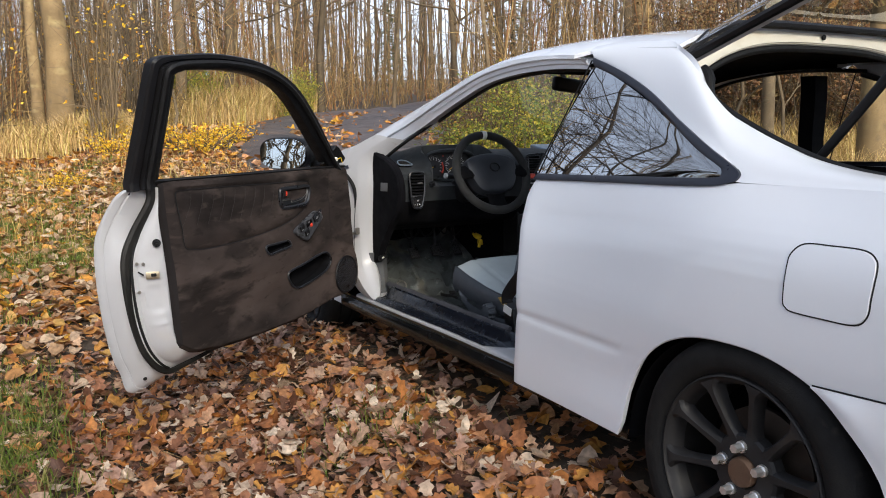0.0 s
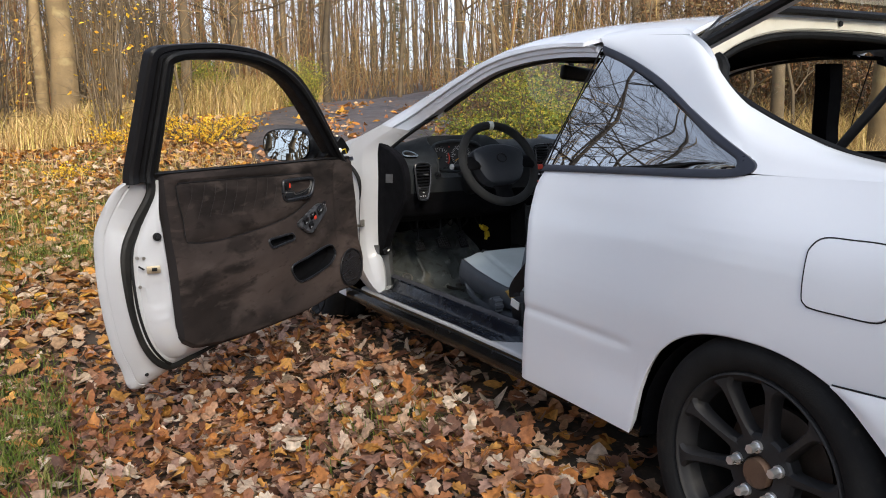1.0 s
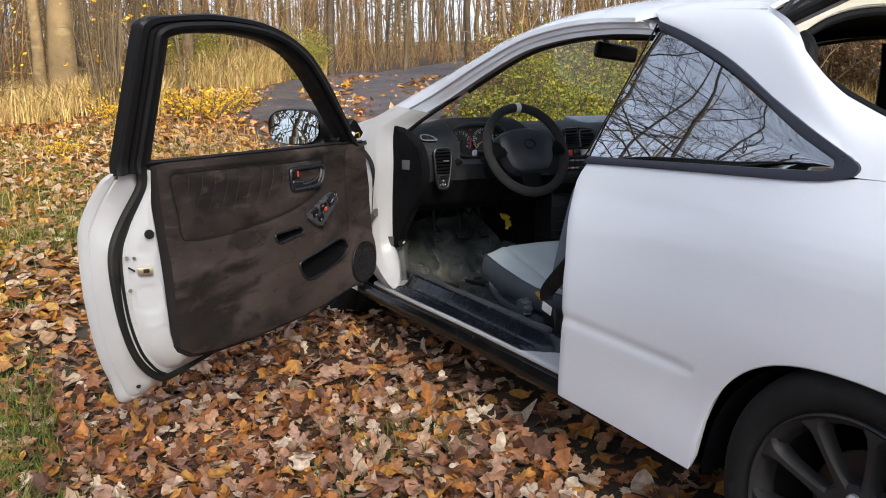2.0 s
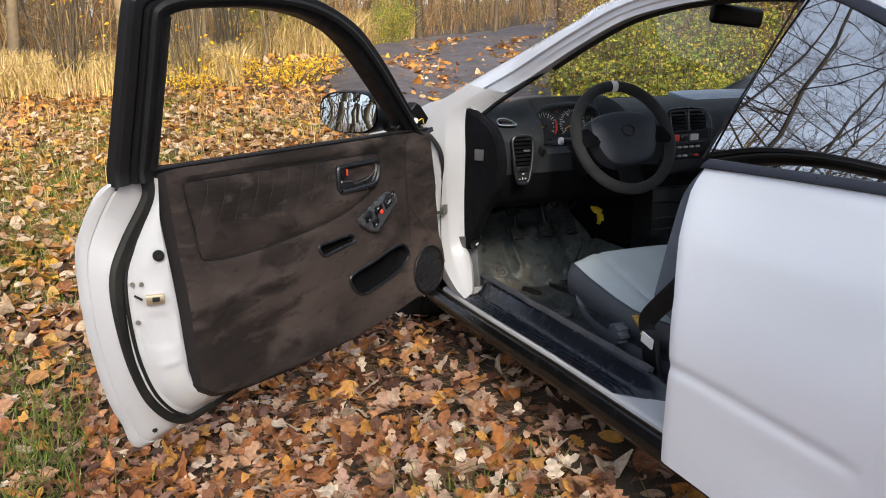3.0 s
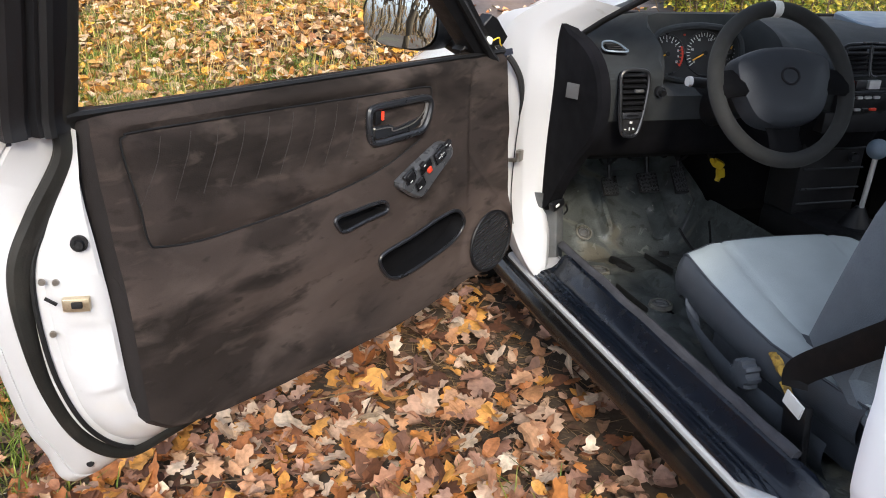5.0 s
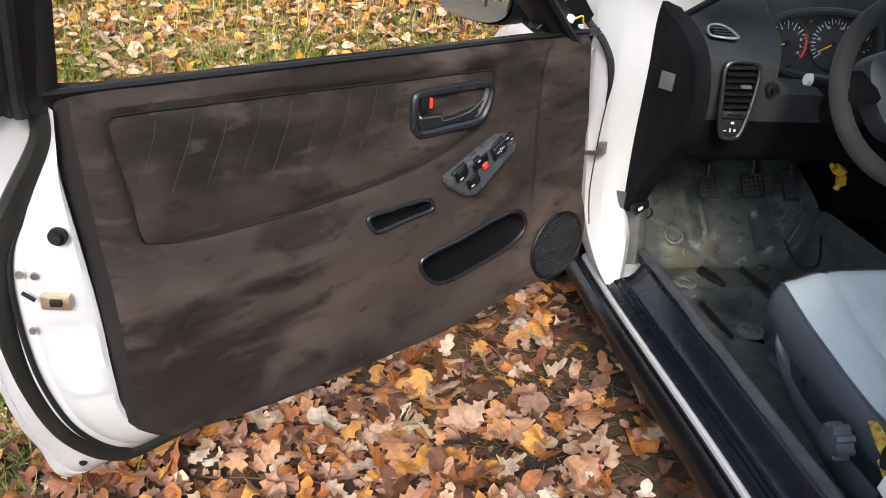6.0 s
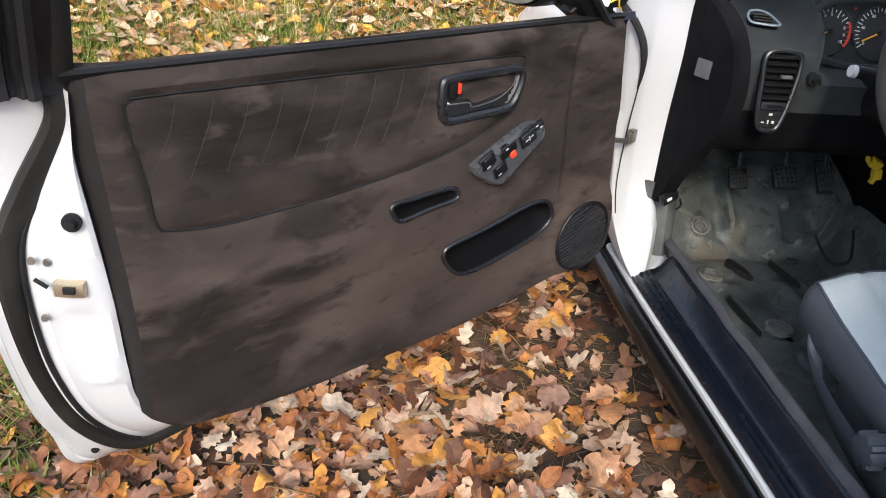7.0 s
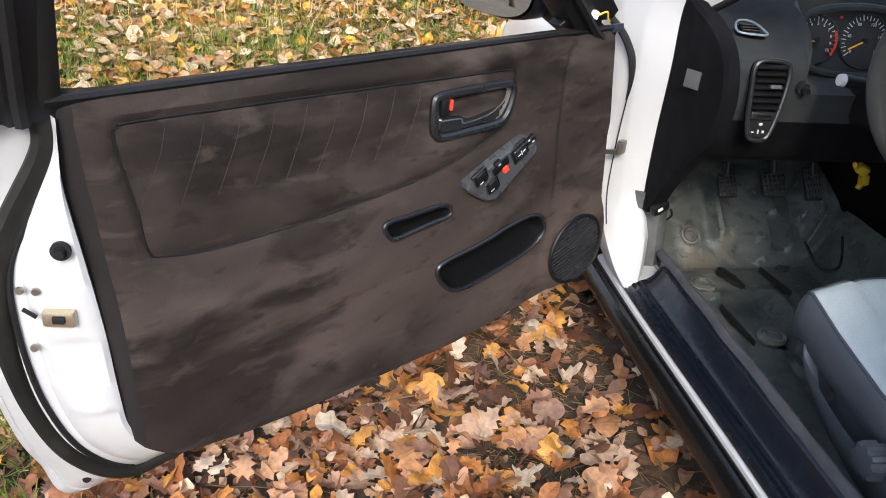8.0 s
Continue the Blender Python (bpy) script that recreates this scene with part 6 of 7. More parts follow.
# ---- cabin ----
m = bmesh.new()
rows = []
for i in range(120):
    y = 0.95 + (2.375 - 0.95) * i / 119
    row = []
    for j in range(50):
        x = -0.61 + (-0.06 + 0.61) * j / 49
        z = 0.243
        z += 0.012 * sum(math.exp(-((x - c_) / 0.022) ** 2) for c_ in (-0.30, -0.20)) * smoothstep(1.3, 1.4, y) * smoothstep(2.25, 2.15, y)
        z += 0.016 * math.exp(-((y - 1.62) / 0.06) ** 2)
        z += 0.007 * math.exp(-((math.hypot(x + 0.437, y - 2.24) - 0.05) / 0.012) ** 2) + 0.006 * math.exp(-((math.hypot(x + 0.33, y - 1.93) - 0.055) / 0.012) ** 2)
        z -= 0.006 * math.exp(-((x + 0.36 + 0.2 * (y - 2)) / 0.02) ** 2) * smoothstep(1.85, 1.9, y) * smoothstep(2.2, 2.15, y)
        z += 0.014 * (smoothstep(0.012, 0.0, abs(x + 0.335 - 0.10 * (y - 1.9)) - 0.020) + smoothstep(0.012, 0.0, abs(x + 0.235 - 0.06 * (y - 1.9)) - 0.022)) * smoothstep(1.55, 1.62, y) * smoothstep(2.24, 2.20, y)
        z -= 0.010 * smoothstep(0.010, 0.0, abs(x + 0.385 - 0.14 * (y - 1.9)) - 0.010) * smoothstep(1.75, 1.8, y) * smoothstep(2.2, 2.16, y)
        z += 0.008 * smoothstep(0.008, 0.0, abs(math.hypot(x + 0.33, (y - 1.90) * 0.8) - 0.052) - 0.006) + 0.006 * smoothstep(0.008, 0.0, abs(math.hypot(x + 0.20, (y - 2.17)) - 0.05) - 0.006)
        z += 0.003 * noise.noise(V(x * 12, y * 12, 0))
        z += 0.009 * (smoothstep(0.012, 0.0, math.hypot(x + 0.459, y - 2.254) - 0.062) - smoothstep(0.012, 0.0, math.hypot(x + 0.459, y - 2.254) - 0.040))
        z += 0.008 * (smoothstep(0.010, 0.0, math.hypot(x + 0.394, y - 2.007) - 0.058) - smoothstep(0.010, 0.0, math.hypot(x + 0.394, y - 2.007) - 0.038))
        z -= 0.008 * smoothstep(2.340, 2.352, y) * smoothstep(2.372, 2.362, y)
        z += 0.22 * smoothstep(-0.13, -0.03, x)
        z += 0.08 * smoothstep(-0.58, -0.61, x)
        row.append(V(x, y, z))
    rows.append(row)
def toe_relief(x, t):
    """Stampings of the toe board: raised fields, a slot, rings."""
    q = 0.012 * smoothstep(-0.372, -0.350, x) * smoothstep(-0.195, -0.205, x) * smoothstep(0.08, 0.13, t) * smoothstep(0.62, 0.52, t)
    q += 0.007 * math.exp(-((x + 0.345) / 0.010) ** 2) * smoothstep(0.10, 0.16, t) * smoothstep(0.48, 0.40, t)
    q += 0.020 * smoothstep(-0.160, -0.150, x) * smoothstep(-0.075, -0.085, x) * smoothstep(0.05, 0.12, t) * smoothstep(0.46, 0.36, t)
    q -= 0.016 * math.exp(-((x + 0.180 + 0.03 * (t - 0.2)) / 0.010) ** 4) * smoothstep(0.08, 0.11, t) * smoothstep(0.32, 0.28, t)
    for cx_, ct, r_ in ((-0.427, 0.155, 0.030), (-0.112, 0.215, 0.019)):
        d_ = math.hypot(x - cx_, (t - ct) * 0.52)
        q += 0.006 * smoothstep(0.006, 0.0, abs(d_ - r_)) - 0.004 * smoothstep(r_ * 0.7, r_ * 0.5, d_)
    return q


for i in range(1, 43):                      # toe board
    t = i / 42
    y, dz = 2.375 + 0.36 * t, 0.33 * t
    row = []
    for j in range(50):
        x = -0.61 + 0.55 * j / 49
        z = 0.243 + dz + 0.22 * smoothstep(-0.13, -0.03, x) * (1 - t)
        q = toe_relief(x, t) + 0.003 * noise.noise(V(x * 15, z * 15, 2))
        row.append(V(x, y - 1.3 * q, z + 1.4 * q))
    rows.append(row)
grid(m, rows)
pan = part("floor_pan", m, PAN, car, "bare grey floor pan with stamped ribs and stains")
for x, y, z, r, tilt in ((-0.427, 2.428, 0.297, 0.020, 42), (-0.457, 2.250, 0.247, 0.024, 0), (-0.392, 2.012, 0.247, 0.024, 0), (-0.112, 2.447, 0.316, 0.014, 42)):
    m = bmesh.new()
    q = pose(x, y, z, tilt, 0, 0)
    ringp = lambda rr, h: [q @ V(rr * math.cos(a), rr * math.sin(a), h) for a in [2 * math.pi * k / 24 for k in range(24)]]
    grid(m, [ringp(r * 1.35, -0.004), ringp(r * 1.28, 0.006), ringp(r * 1.05, 0.007), ringp(r * 0.98, 0.001)], True)
    plug_ = part("floor_plug", m, WORN, pan, "worn bare metal ring round a rubber plug")
    m = bmesh.new()
    v_ = grid(m, [ringp(r * 0.98, 0.001), ringp(r * 0.80, 0.008), ringp(r * 0.62, 0.008), ringp(r * 0.5, 0.003), ringp(r * 0.2, 0.004)], True)
    m.faces.new(v_[-1])
    part("plug_cap", m, KICK, plug_)
TAR_SHADOW = material("black_sealant_and_shadow", (0.006, 0.006, 0.006), 0.6, spread=0.3)
# black sealant strips; the second paints the shadow beside a floor ridge
for (xa, ya), (xb, yb), wd in (((-0.385, 2.315), (-0.362, 2.22), 0.013), ((-0.272, 2.315), (-0.252, 2.19), 0.005), ((-0.462, 2.13), (-0.456, 1.97), 0.004), ((-0.22, 2.325), (-0.19, 2.318), 0.006)):
    m = bmesh.new()
    d_ = V(yb - ya, xa - xb, 0).normalized()
    rws_ = []
    for k in range(12):
        q = k / 11
        w2 = wd * (0.35 + math.sin(math.pi * min(1, q * 1.1 + 0.05)) ** 0.6) * (1 + 0.35 * noise.noise(V(xa * 50 + k, ya, 0)))
        p = V(xa + (xb - xa) * q, ya + (yb - ya) * q, 0.262)
        rws_.append([p - d_ * w2 + V(0, 0, -0.012), p - d_ * w2 * 0.7, p + V(0, 0, 0.002), p + d_ * w2 * 0.7, p + d_ * w2 + V(0, 0, -0.012)])
    grid(m, rws_)
    part("sealant_patch", m, TAR_SHADOW, pan, "black sealant patch; the second strip is a ridge's painted shadow")
m = bmesh.new()
tube(m, smoothed([(-0.10, 2.44, 0.335), (-0.085, 2.41, 0.30), (-0.05, 2.40, 0.285), (0.0, 2.42, 0.30)], 5), 0.005, 6)
part("cable", m, RUBBER, pan)
m = bmesh.new()
shell(m, [[V(x + 0.010 * math.sin(9 * z), y, z) for x, y in ((-0.662, 2.250), (-0.640, 2.225), (-0.615, 2.215), (-0.592, 2.228), (-0.574, 2.265), (-0.560, 2.36), (-0.552, 2.66))] for z in (0.27, 0.33, 0.38, 0.42, 0.46, 0.50)], (-0.02, 0.01, 0))
part("kick_panel", m, KICK, car, "grey painted kick panel")
m = bmesh.new()
block(m, (0.045, 0.018, 0.022), pose(-0.642, 2.180, 0.486, 0, -18, 25), 0.004)
tube(m, smoothed([(-0.615, 2.18, 0.482), (-0.605, 2.19, 0.464), (-0.612, 2.195, 0.45)], 4), 0.003, 6)
rel = part("bonnet_release", m, TRIM, car)
m = bmesh.new()
block(m, (0.014, 0.006, 0.007), pose(-0.645, 2.169, 0.486, 0, -18, 25), 0.002)
part("release_mark", m, WHITEMARK, rel)

STICKER = material("grey_sticker", (0.065, 0.065, 0.068), 0.7)
# dashboard: a swelling section swept from side to side
TOP = [(2.62, 0.925), (2.48, 0.940), (2.34, 0.945), (2.20, 0.938), (2.10, 0.915), (2.045, 0.88), (2.025, 0.84), (2.03, 0.78), (2.045, 0.72), (2.075, 0.66), (2.13, 0.625), (2.30, 0.60), (2.62, 0.60)]
m = bmesh.new()
rows = []
for k in range(61):
    x = -0.640 + (0.80 + 0.640) * k / 60
    lift = 0.035 * smoothstep(-0.50, -0.40, x) * smoothstep(-0.06, -0.14, x)
    out = 0.030 * smoothstep(-0.56, -0.48, x) * smoothstep(-0.02, -0.12, x)
    mid = 0.055 * smoothstep(-0.06, 0.0, x) * smoothstep(0.22, 0.16, x)
    row = []
    for y, z in smoothed(TOP, 3):
        a = smoothstep(0.80, 0.90, z) * smoothstep(2.45, 2.2, y)
        drop = 0.042 * smoothstep(-0.42, -0.53, x) * smoothstep(0.84, 0.92, z)
        row.append(V(x, y + max(0.0, 2.215 - y) * smoothstep(-0.455, -0.43, x) * smoothstep(-0.14, -0.165, x) * smoothstep(0.80, 0.82, z) - mid * smoothstep(0.9, 0.85, z) * smoothstep(2.3, 2.1, y), z + lift * a - drop))
    rows.append(row)
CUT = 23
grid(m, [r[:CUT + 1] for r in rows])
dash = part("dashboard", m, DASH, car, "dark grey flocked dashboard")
# below CUT the flock turns near-black: shade put into the colour
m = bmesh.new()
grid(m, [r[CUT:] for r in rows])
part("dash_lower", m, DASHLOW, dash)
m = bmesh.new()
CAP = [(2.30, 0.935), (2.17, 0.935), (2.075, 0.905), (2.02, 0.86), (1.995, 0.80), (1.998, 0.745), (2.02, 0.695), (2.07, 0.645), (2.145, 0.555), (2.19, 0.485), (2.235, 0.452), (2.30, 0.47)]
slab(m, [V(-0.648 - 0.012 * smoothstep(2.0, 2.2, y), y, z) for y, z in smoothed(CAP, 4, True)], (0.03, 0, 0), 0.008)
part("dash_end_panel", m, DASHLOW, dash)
m = bmesh.new()
block(m, (0.003, 0.036, 0.036), pose(-0.668, 2.098, 0.803, 0, 4, 28), 0.001)
part("sticker", m, STICKER, dash, "grey square sticker")
m = bmesh.new()
slab(m, [V(x, y, 0.962 - 0.16 * max(0.0, 2.36 - y)) for x, y in smoothed([(0.31, 2.41), (0.40, 2.45), (0.60, 2.44), (0.69, 2.38), (0.65, 2.28), (0.52, 2.21), (0.36, 2.195), (0.295, 2.22), (0.285, 2.32)], 5, True)], (0, 0, -0.02), 0.004)
part("dash_lid", m, BLUEGREY, dash, "blue-grey lid on the dashboard top")


def face(x, z, tilt=12.0, y=2.02):
    """A pose on the dashboard's front: x to the right, z up, -y towards the driver."""
    return pose(x, y, z, -tilt, 0, 0)


def vent(name, q, w, h, bars, label, surround=TRIM, rim_r=0.004, taper=0.0, outline=None):
    m_ = bmesh.new()
    ring_ = smoothed(outline, 4, True) if outline else [(a * (1 - taper * (1 - c_ / h) / 2), c_) for a, c_ in smoothed([(-w, -h), (-w * 0.9, h * 0.9), (-w * 0.5, h), (w * 0.6, h), (w, h * 0.8), (w, -h * 0.6), (w * 0.6, -h), (-w * 0.7, -h * 1.03)], 4, True)]
    tube(m_, [q @ V(a, -0.006, c_) for a, c_ in ring_], rim_r, 8, True)
    v0 = part(name, m_, surround, dash, label)
    m_ = bmesh.new()
    f_ = m_.faces.new([m_.verts.new(q @ V(a * 0.98, 0.006, c_ * 0.98)) for a, c_ in ring_])
    part("backing", m_, DARKER, v0)
    for k_ in range(bars):
        m_ = bmesh.new()
        zz = -h * 0.86 + 2 * h * 0.86 * (k_ + 0.5) / bars
        block(m_, (2 * w * (0.93 - taper * (1 - zz / h) / 2), 0.012, h * 0.28 / bars * 3), q @ pose(0, 0, zz, 25, 0, 0), 0.001, 1)
        part("slat", m_, TRIM, v0)
    return v0


V1 = face(-0.555, 0.815, 6, 2.012)
V1_RING = smoothed([(-0.034, 0.000), (-0.036, 0.030), (-0.031, 0.046), (-0.014, 0.052), (0.016, 0.051), (0.033, 0.045), (0.038, 0.028), (0.036, -0.005), (0.029, -0.048), (0.020, -0.084), (0.010, -0.099), (-0.012, -0.101), (-0.025, -0.090), (-0.032, -0.048)], 4, True)
m = bmesh.new()
tube(m, [V1 @ V(a, -0.006, c_) for a, c_ in V1_RING], 0.0048, 8, True)
v1 = part("side_vent", m, SATIN, dash, "black side air vent with slats above small switches")
m = bmesh.new()
slab(m, [V1 @ V(a, 0.003, c_) for a, c_ in V1_RING], V1.to_3x3() @ V(0, 0.006, 0), 0.001)
part("backing", m, DARKER, v1)
for k in range(7):
    zz = 0.040 - 0.0128 * k
    m = bmesh.new()
    block(m, (0.062 - 0.0008 * k, 0.013, 0.0035), V1 @ pose(0.001, -0.004, zz, 22, 0, 0), 0.0012, 2)
    part("slat", m, TRIM, v1)
m = bmesh.new()
block(m, (0.022, 0.010, 0.007), V1 @ pose(0.010, -0.012, 0.004), 0.002)
part("vent_tab", m, STICKER, v1)
m = bmesh.new()
block(m, (0.052, 0.008, 0.015), V1 @ pose(-0.001, -0.006, -0.053), 0.003)
wheel_cover = part("thumb_wheel_cover", m, SATIN, v1)
m = bmesh.new()
block(m, (0.030, 0.004, 0.004), V1 @ pose(-0.001, -0.0105, -0.053), 0.001)
part("thumb_wheel", m, DARKER, v1)
m = bmesh.new()
slab(m, [V1 @ V(a, -0.004, c_) for a, c_ in smoothed([(-0.029, -0.063), (0.0, -0.062), (0.025, -0.063), (0.018, -0.083), (0.009, -0.095), (-0.011, -0.097), (-0.023, -0.087)], 4, True)], V1.to_3x3() @ V(0, 0.010, 0), 0.0015)
part("switch_plate", m, TRIM, v1)
for a, c_, w_, h in ((-0.001, -0.070, 0.007, 0.005), (-0.015, -0.086, 0.006, 0.0025), (-0.004, -0.085, 0.003, 0.008), (0.006, -0.085, 0.005, 0.005)):
    m = bmesh.new()
    block(m, (w_, 0.003, h), V1 @ pose(a, -0.0045, c_), 0.0008)
    part("switch_mark", m, GREYMARK, v1)
V2 = pose(-0.548, 2.140, 0.897, -58, 0, -14)
v2 = vent("demister_vent", V2, 0.026, 0.018, 4, "small triangular demister vent in a blue-grey rim", BLUEGREY, 0.0024, 0.35, [(-0.031, 0.002), (-0.026, 0.016), (-0.008, 0.020), (0.010, 0.012), (0.024, -0.004), (0.031, -0.015), (0.020, -0.019), (-0.012, -0.018), (-0.027, -0.013)])
m = bmesh.new()
tube(m, [V(-0.478, 2.025, 0.815), V(-0.478, 2.012, 0.814)], [0.013, 0.012], 16)
knob = part("dimmer_knob", m, SATIN, dash)
m = bmesh.new()
tube(m, [V(-0.478, 2.012, 0.814), V(-0.478, 2.000, 0.813)], [0.008, 0.007], 12)
part("knob_cap", m, TRIM, knob)

# instrument cluster behind the wheel
Q = pose(-0.314, 2.165, 0.874, -14, 0, 0)
m = bmesh.new()
ring = smoothed([(-0.128, -0.005), (-0.122, 0.040), (-0.09, 0.062), (0.0, 0.072), (0.09, 0.062), (0.122, 0.040), (0.128, -0.005), (0.11, -0.045), (0.06, -0.062), (0, -0.066), (-0.06, -0.062), (-0.11, -0.045)], 4, True)
tube(m, [Q @ V(a, -0.030, c_) for a, c_ in ring], 0.008, 8, True)
grid(m, [[Q @ V(a, -0.030, c_) for a, c_ in ring], [Q @ V(a * 0.97, 0.0, c_ * 0.97) for a, c_ in ring]], True)
cluster = part("instrument_binnacle", m, DASH, dash, "instrument cluster with amber needles")
m = bmesh.new()
m.faces.new([m.verts.new(Q @ V(a, 0, c_)) for a, c_ in ring])
part("cluster_face", m, DIALS, cluster)


def dial(cx, cz, r, marks, start, sweep, needle, red_from=None):
    m_ = bmesh.new()
    tube(m_, [Q @ V(cx + r * math.cos(a), -0.003, cz + r * math.sin(a)) for a in [2 * math.pi * k / 40 for k in range(40)]], 0.0016, 6, True)
    d0 = part("dial", m_, SATIN, cluster)
    m_ = bmesh.new()
    mr = bmesh.new()
    for k in range(marks + 1):
        a = radians(start - sweep * k / marks)
        long = k % 2 == 0
        tgt = mr if red_from is not None and k >= red_from else m_
        block(tgt, (r * (0.20 if long else 0.11), 0.001, 0.0016), Q @ pose(cx + r * 0.84 * math.cos(a), -0.003, cz + r * 0.84 * math.sin(a)) @ Matrix.Rotation(-a, 4, "Y"), 0)
    part("graduations", m_, WHITEMARK, d0)
    if red_from is not None:
        for k in range(9):
            a = radians(start - sweep * (red_from - 0.6 + (marks - red_from + 0.6) * k / 8) / marks)
            block(mr, (0.006, 0.001, 0.005), Q @ pose(cx + r * 0.93 * math.cos(a), -0.0032, cz + r * 0.93 * math.sin(a)) @ Matrix.Rotation(-a, 4, "Y"), 0)
        part("red_zone", mr, RED, d0)
    else:
        mr.free()
    m_ = bmesh.new()
    a = radians(needle)
    block(m_, (r * 0.75, 0.002, 0.0028), Q @ pose(cx + r * 0.34 * math.cos(a), -0.007, cz + r * 0.34 * math.sin(a)) @ Matrix.Rotation(-a, 4, "Y"), 0)
    part("needle", m_, ORANGE, d0, "amber needle")
    m_ = bmesh.new()
    tube(m_, [Q @ V(cx, -0.004, cz), Q @ V(cx, -0.010, cz)], 0.006, 12)
    part("needle_hub", m_, TRIM, d0)
    return d0


def numerals(d0, cx, cz, r, words, start, sweep):
    for k, w_ in enumerate(words):
        a = radians(start - sweep * k / (len(words) - 1))
        cu = bpy.data.curves.new("numeral", "FONT")
        cu.body, cu.size, cu.align_x, cu.align_y, cu.extrude = w_, 0.0088, "CENTER", "CENTER", 0.0002
        cu.materials.append(WHITEMARK)
        ob = new("numeral", cu)
        ob.parent = d0
        ob.matrix_world = Q @ pose(cx + r * math.cos(a), -0.004, cz + r * math.sin(a), 90, 0, 0)


tach = dial(-0.073, 0.004, 0.050, 20, 216, 252, 198, 16)
numerals(tach, -0.073, 0.004, 0.033, ["0", "1", "2", "3", "4", "5", "6", "7", "8", "9", "10"], 216, 252)
speedo = dial(0.036, 0.006, 0.056, 26, 216, 252, 206)
numerals(speedo, 0.036, 0.006, 0.037, ["0", "40", "80", "120", "160", "200"], 216, 252)
dial(0.108, 0.010, 0.022, 6, 120, 200, 60)
m = bmesh.new()
block(m, (0.006, 0.001, 0.005), Q @ pose(-0.022, -0.003, 0.052), 0)
part("warning_light", m, RED, cluster)

# column stalk, lower cowl
m = bmesh.new()
tube(m, [V(-0.33, 1.955, 0.835), V(-0.40, 1.955, 0.845)], [0.009, 0.008], 10)
tube(m, [V(-0.40, 1.955, 0.845), V(-0.445, 1.952, 0.850)], [0.012, 0.012], 12)
tube(m, [V(-0.302, 1.86, 0.85), V(-0.302, 2.10, 0.76)], [0.045, 0.06], 16)
part("column_stalk", m, TRIM, car, "steering column with stalk")
m = bmesh.new()
tube(m, [V(-0.443, 1.952, 0.850), V(-0.452, 1.952, 0.851)], [0.0125, 0.011], 12)
part("stalk_end", m, GREYMARK, car)

# steering wheel
W = pose(-0.302, 1.815, 0.868, -25, 0, 0)
RW = 0.168
m = bmesh.new()
ringw = [2 * math.pi * k / 64 for k in range(64)]
tube(m, [W @ V(RW * math.cos(a), 0, RW * math.sin(a)) for a in ringw], 0.0175, 12, True)
wheel_ = part("steering_wheel", m, SUEDE_RIM, car, "black suede steering wheel with a white centre mark")
m = bmesh.new()
tube(m, [W @ V(RW * math.cos(a), 0, RW * math.sin(a)) for a in [radians(90 + d_) for d_ in (-3.5, -1.5, 1.5, 3.5)]], 0.0182, 12)
part("centre_mark", m, WHITEMARK, wheel_, "white centre mark")
m = bmesh.new()
pad = smoothed([(-0.122, 0.026), (-0.112, 0.056), (-0.060, 0.076), (0, 0.082), (0.060, 0.076), (0.112, 0.056), (0.120, 0.026), (0.108, -0.030), (0.080, -0.074), (0.030, -0.094), (-0.030, -0.096), (-0.080, -0.078), (-0.108, -0.030)], 4, True)
v_ = grid(m, [[W @ V(a * k, o, c_ * k) for a, c_ in pad] for k, o in ((1.0, 0.03), (1.0, 0.0), (0.96, -0.014), (0.85, -0.022), (0.5, -0.028), (0.1, -0.029))], True)
m.faces.new(v_[-1])
part("airbag_pad", m, HUBPAD, wheel_, "dark blue-grey centre pad")
m = bmesh.new()
tube(m, [W @ V(0.022 * math.cos(a), -0.029, 0.012 + 0.018 * math.sin(a)) for a in ringw[::2]], 0.003, 6, True)
part("badge", m, TRIM, wheel_)
m = bmesh.new()
for sx in (-1, 1):
    tube(m, [W @ V(sx * 0.07, 0.0, 0.012), W @ V(sx * 0.12, -0.002, 0.004), W @ V(sx * 0.162, 0, 0.0)], [0.040, 0.034, 0.034], 10, squash=0.4)
tube(m, [W @ V(0, 0.012, -0.05), W @ V(0, 0.012, -0.11), W @ V(0, 0.006, -0.160)], [0.060, 0.040, 0.044], 12, squash=0.22, up=(0, 1, 0.45))
part("spokes", m, DARKER, wheel_)

# centre stack: vents, hazard switch, heater panel, console, gear lever
for x, ring_ in ((0.022, [(-0.034, -0.030), (-0.036, 0.0), (-0.034, 0.030), (-0.012, 0.034), (0.030, 0.035), (0.036, 0.030), (0.036, -0.028), (0.032, -0.032), (0.0, -0.031)]),
                 (0.100, [(-0.037, -0.028), (-0.037, 0.030), (-0.030, 0.035), (0.018, 0.034), (0.038, 0.024), (0.045, 0.004), (0.042, -0.018), (0.032, -0.030), (0.0, -0.032)])):
    vent("centre_vent", pose(x, 1.968, 0.888, -10, 0, 0), 0.036, 0.032, 5, "black centre air vent", SATIN, 0.0030, 0.0, ring_)
m = bmesh.new()
tube(m, [pose(0.066, 1.966, 0.878, -10, 0, 0) @ V(a, 0, c_) for a, c_ in smoothed([(-0.085, -0.058), (-0.088, 0.0), (-0.083, 0.046), (-0.04, 0.054), (0.03, 0.054), (0.075, 0.042), (0.090, 0.010), (0.086, -0.030), (0.070, -0.060), (0.0, -0.062)], 5, True)], 0.0045, 8, True)
part("vent_bezel", m, SATIN, dash, "rounded bezel round the centre vents")
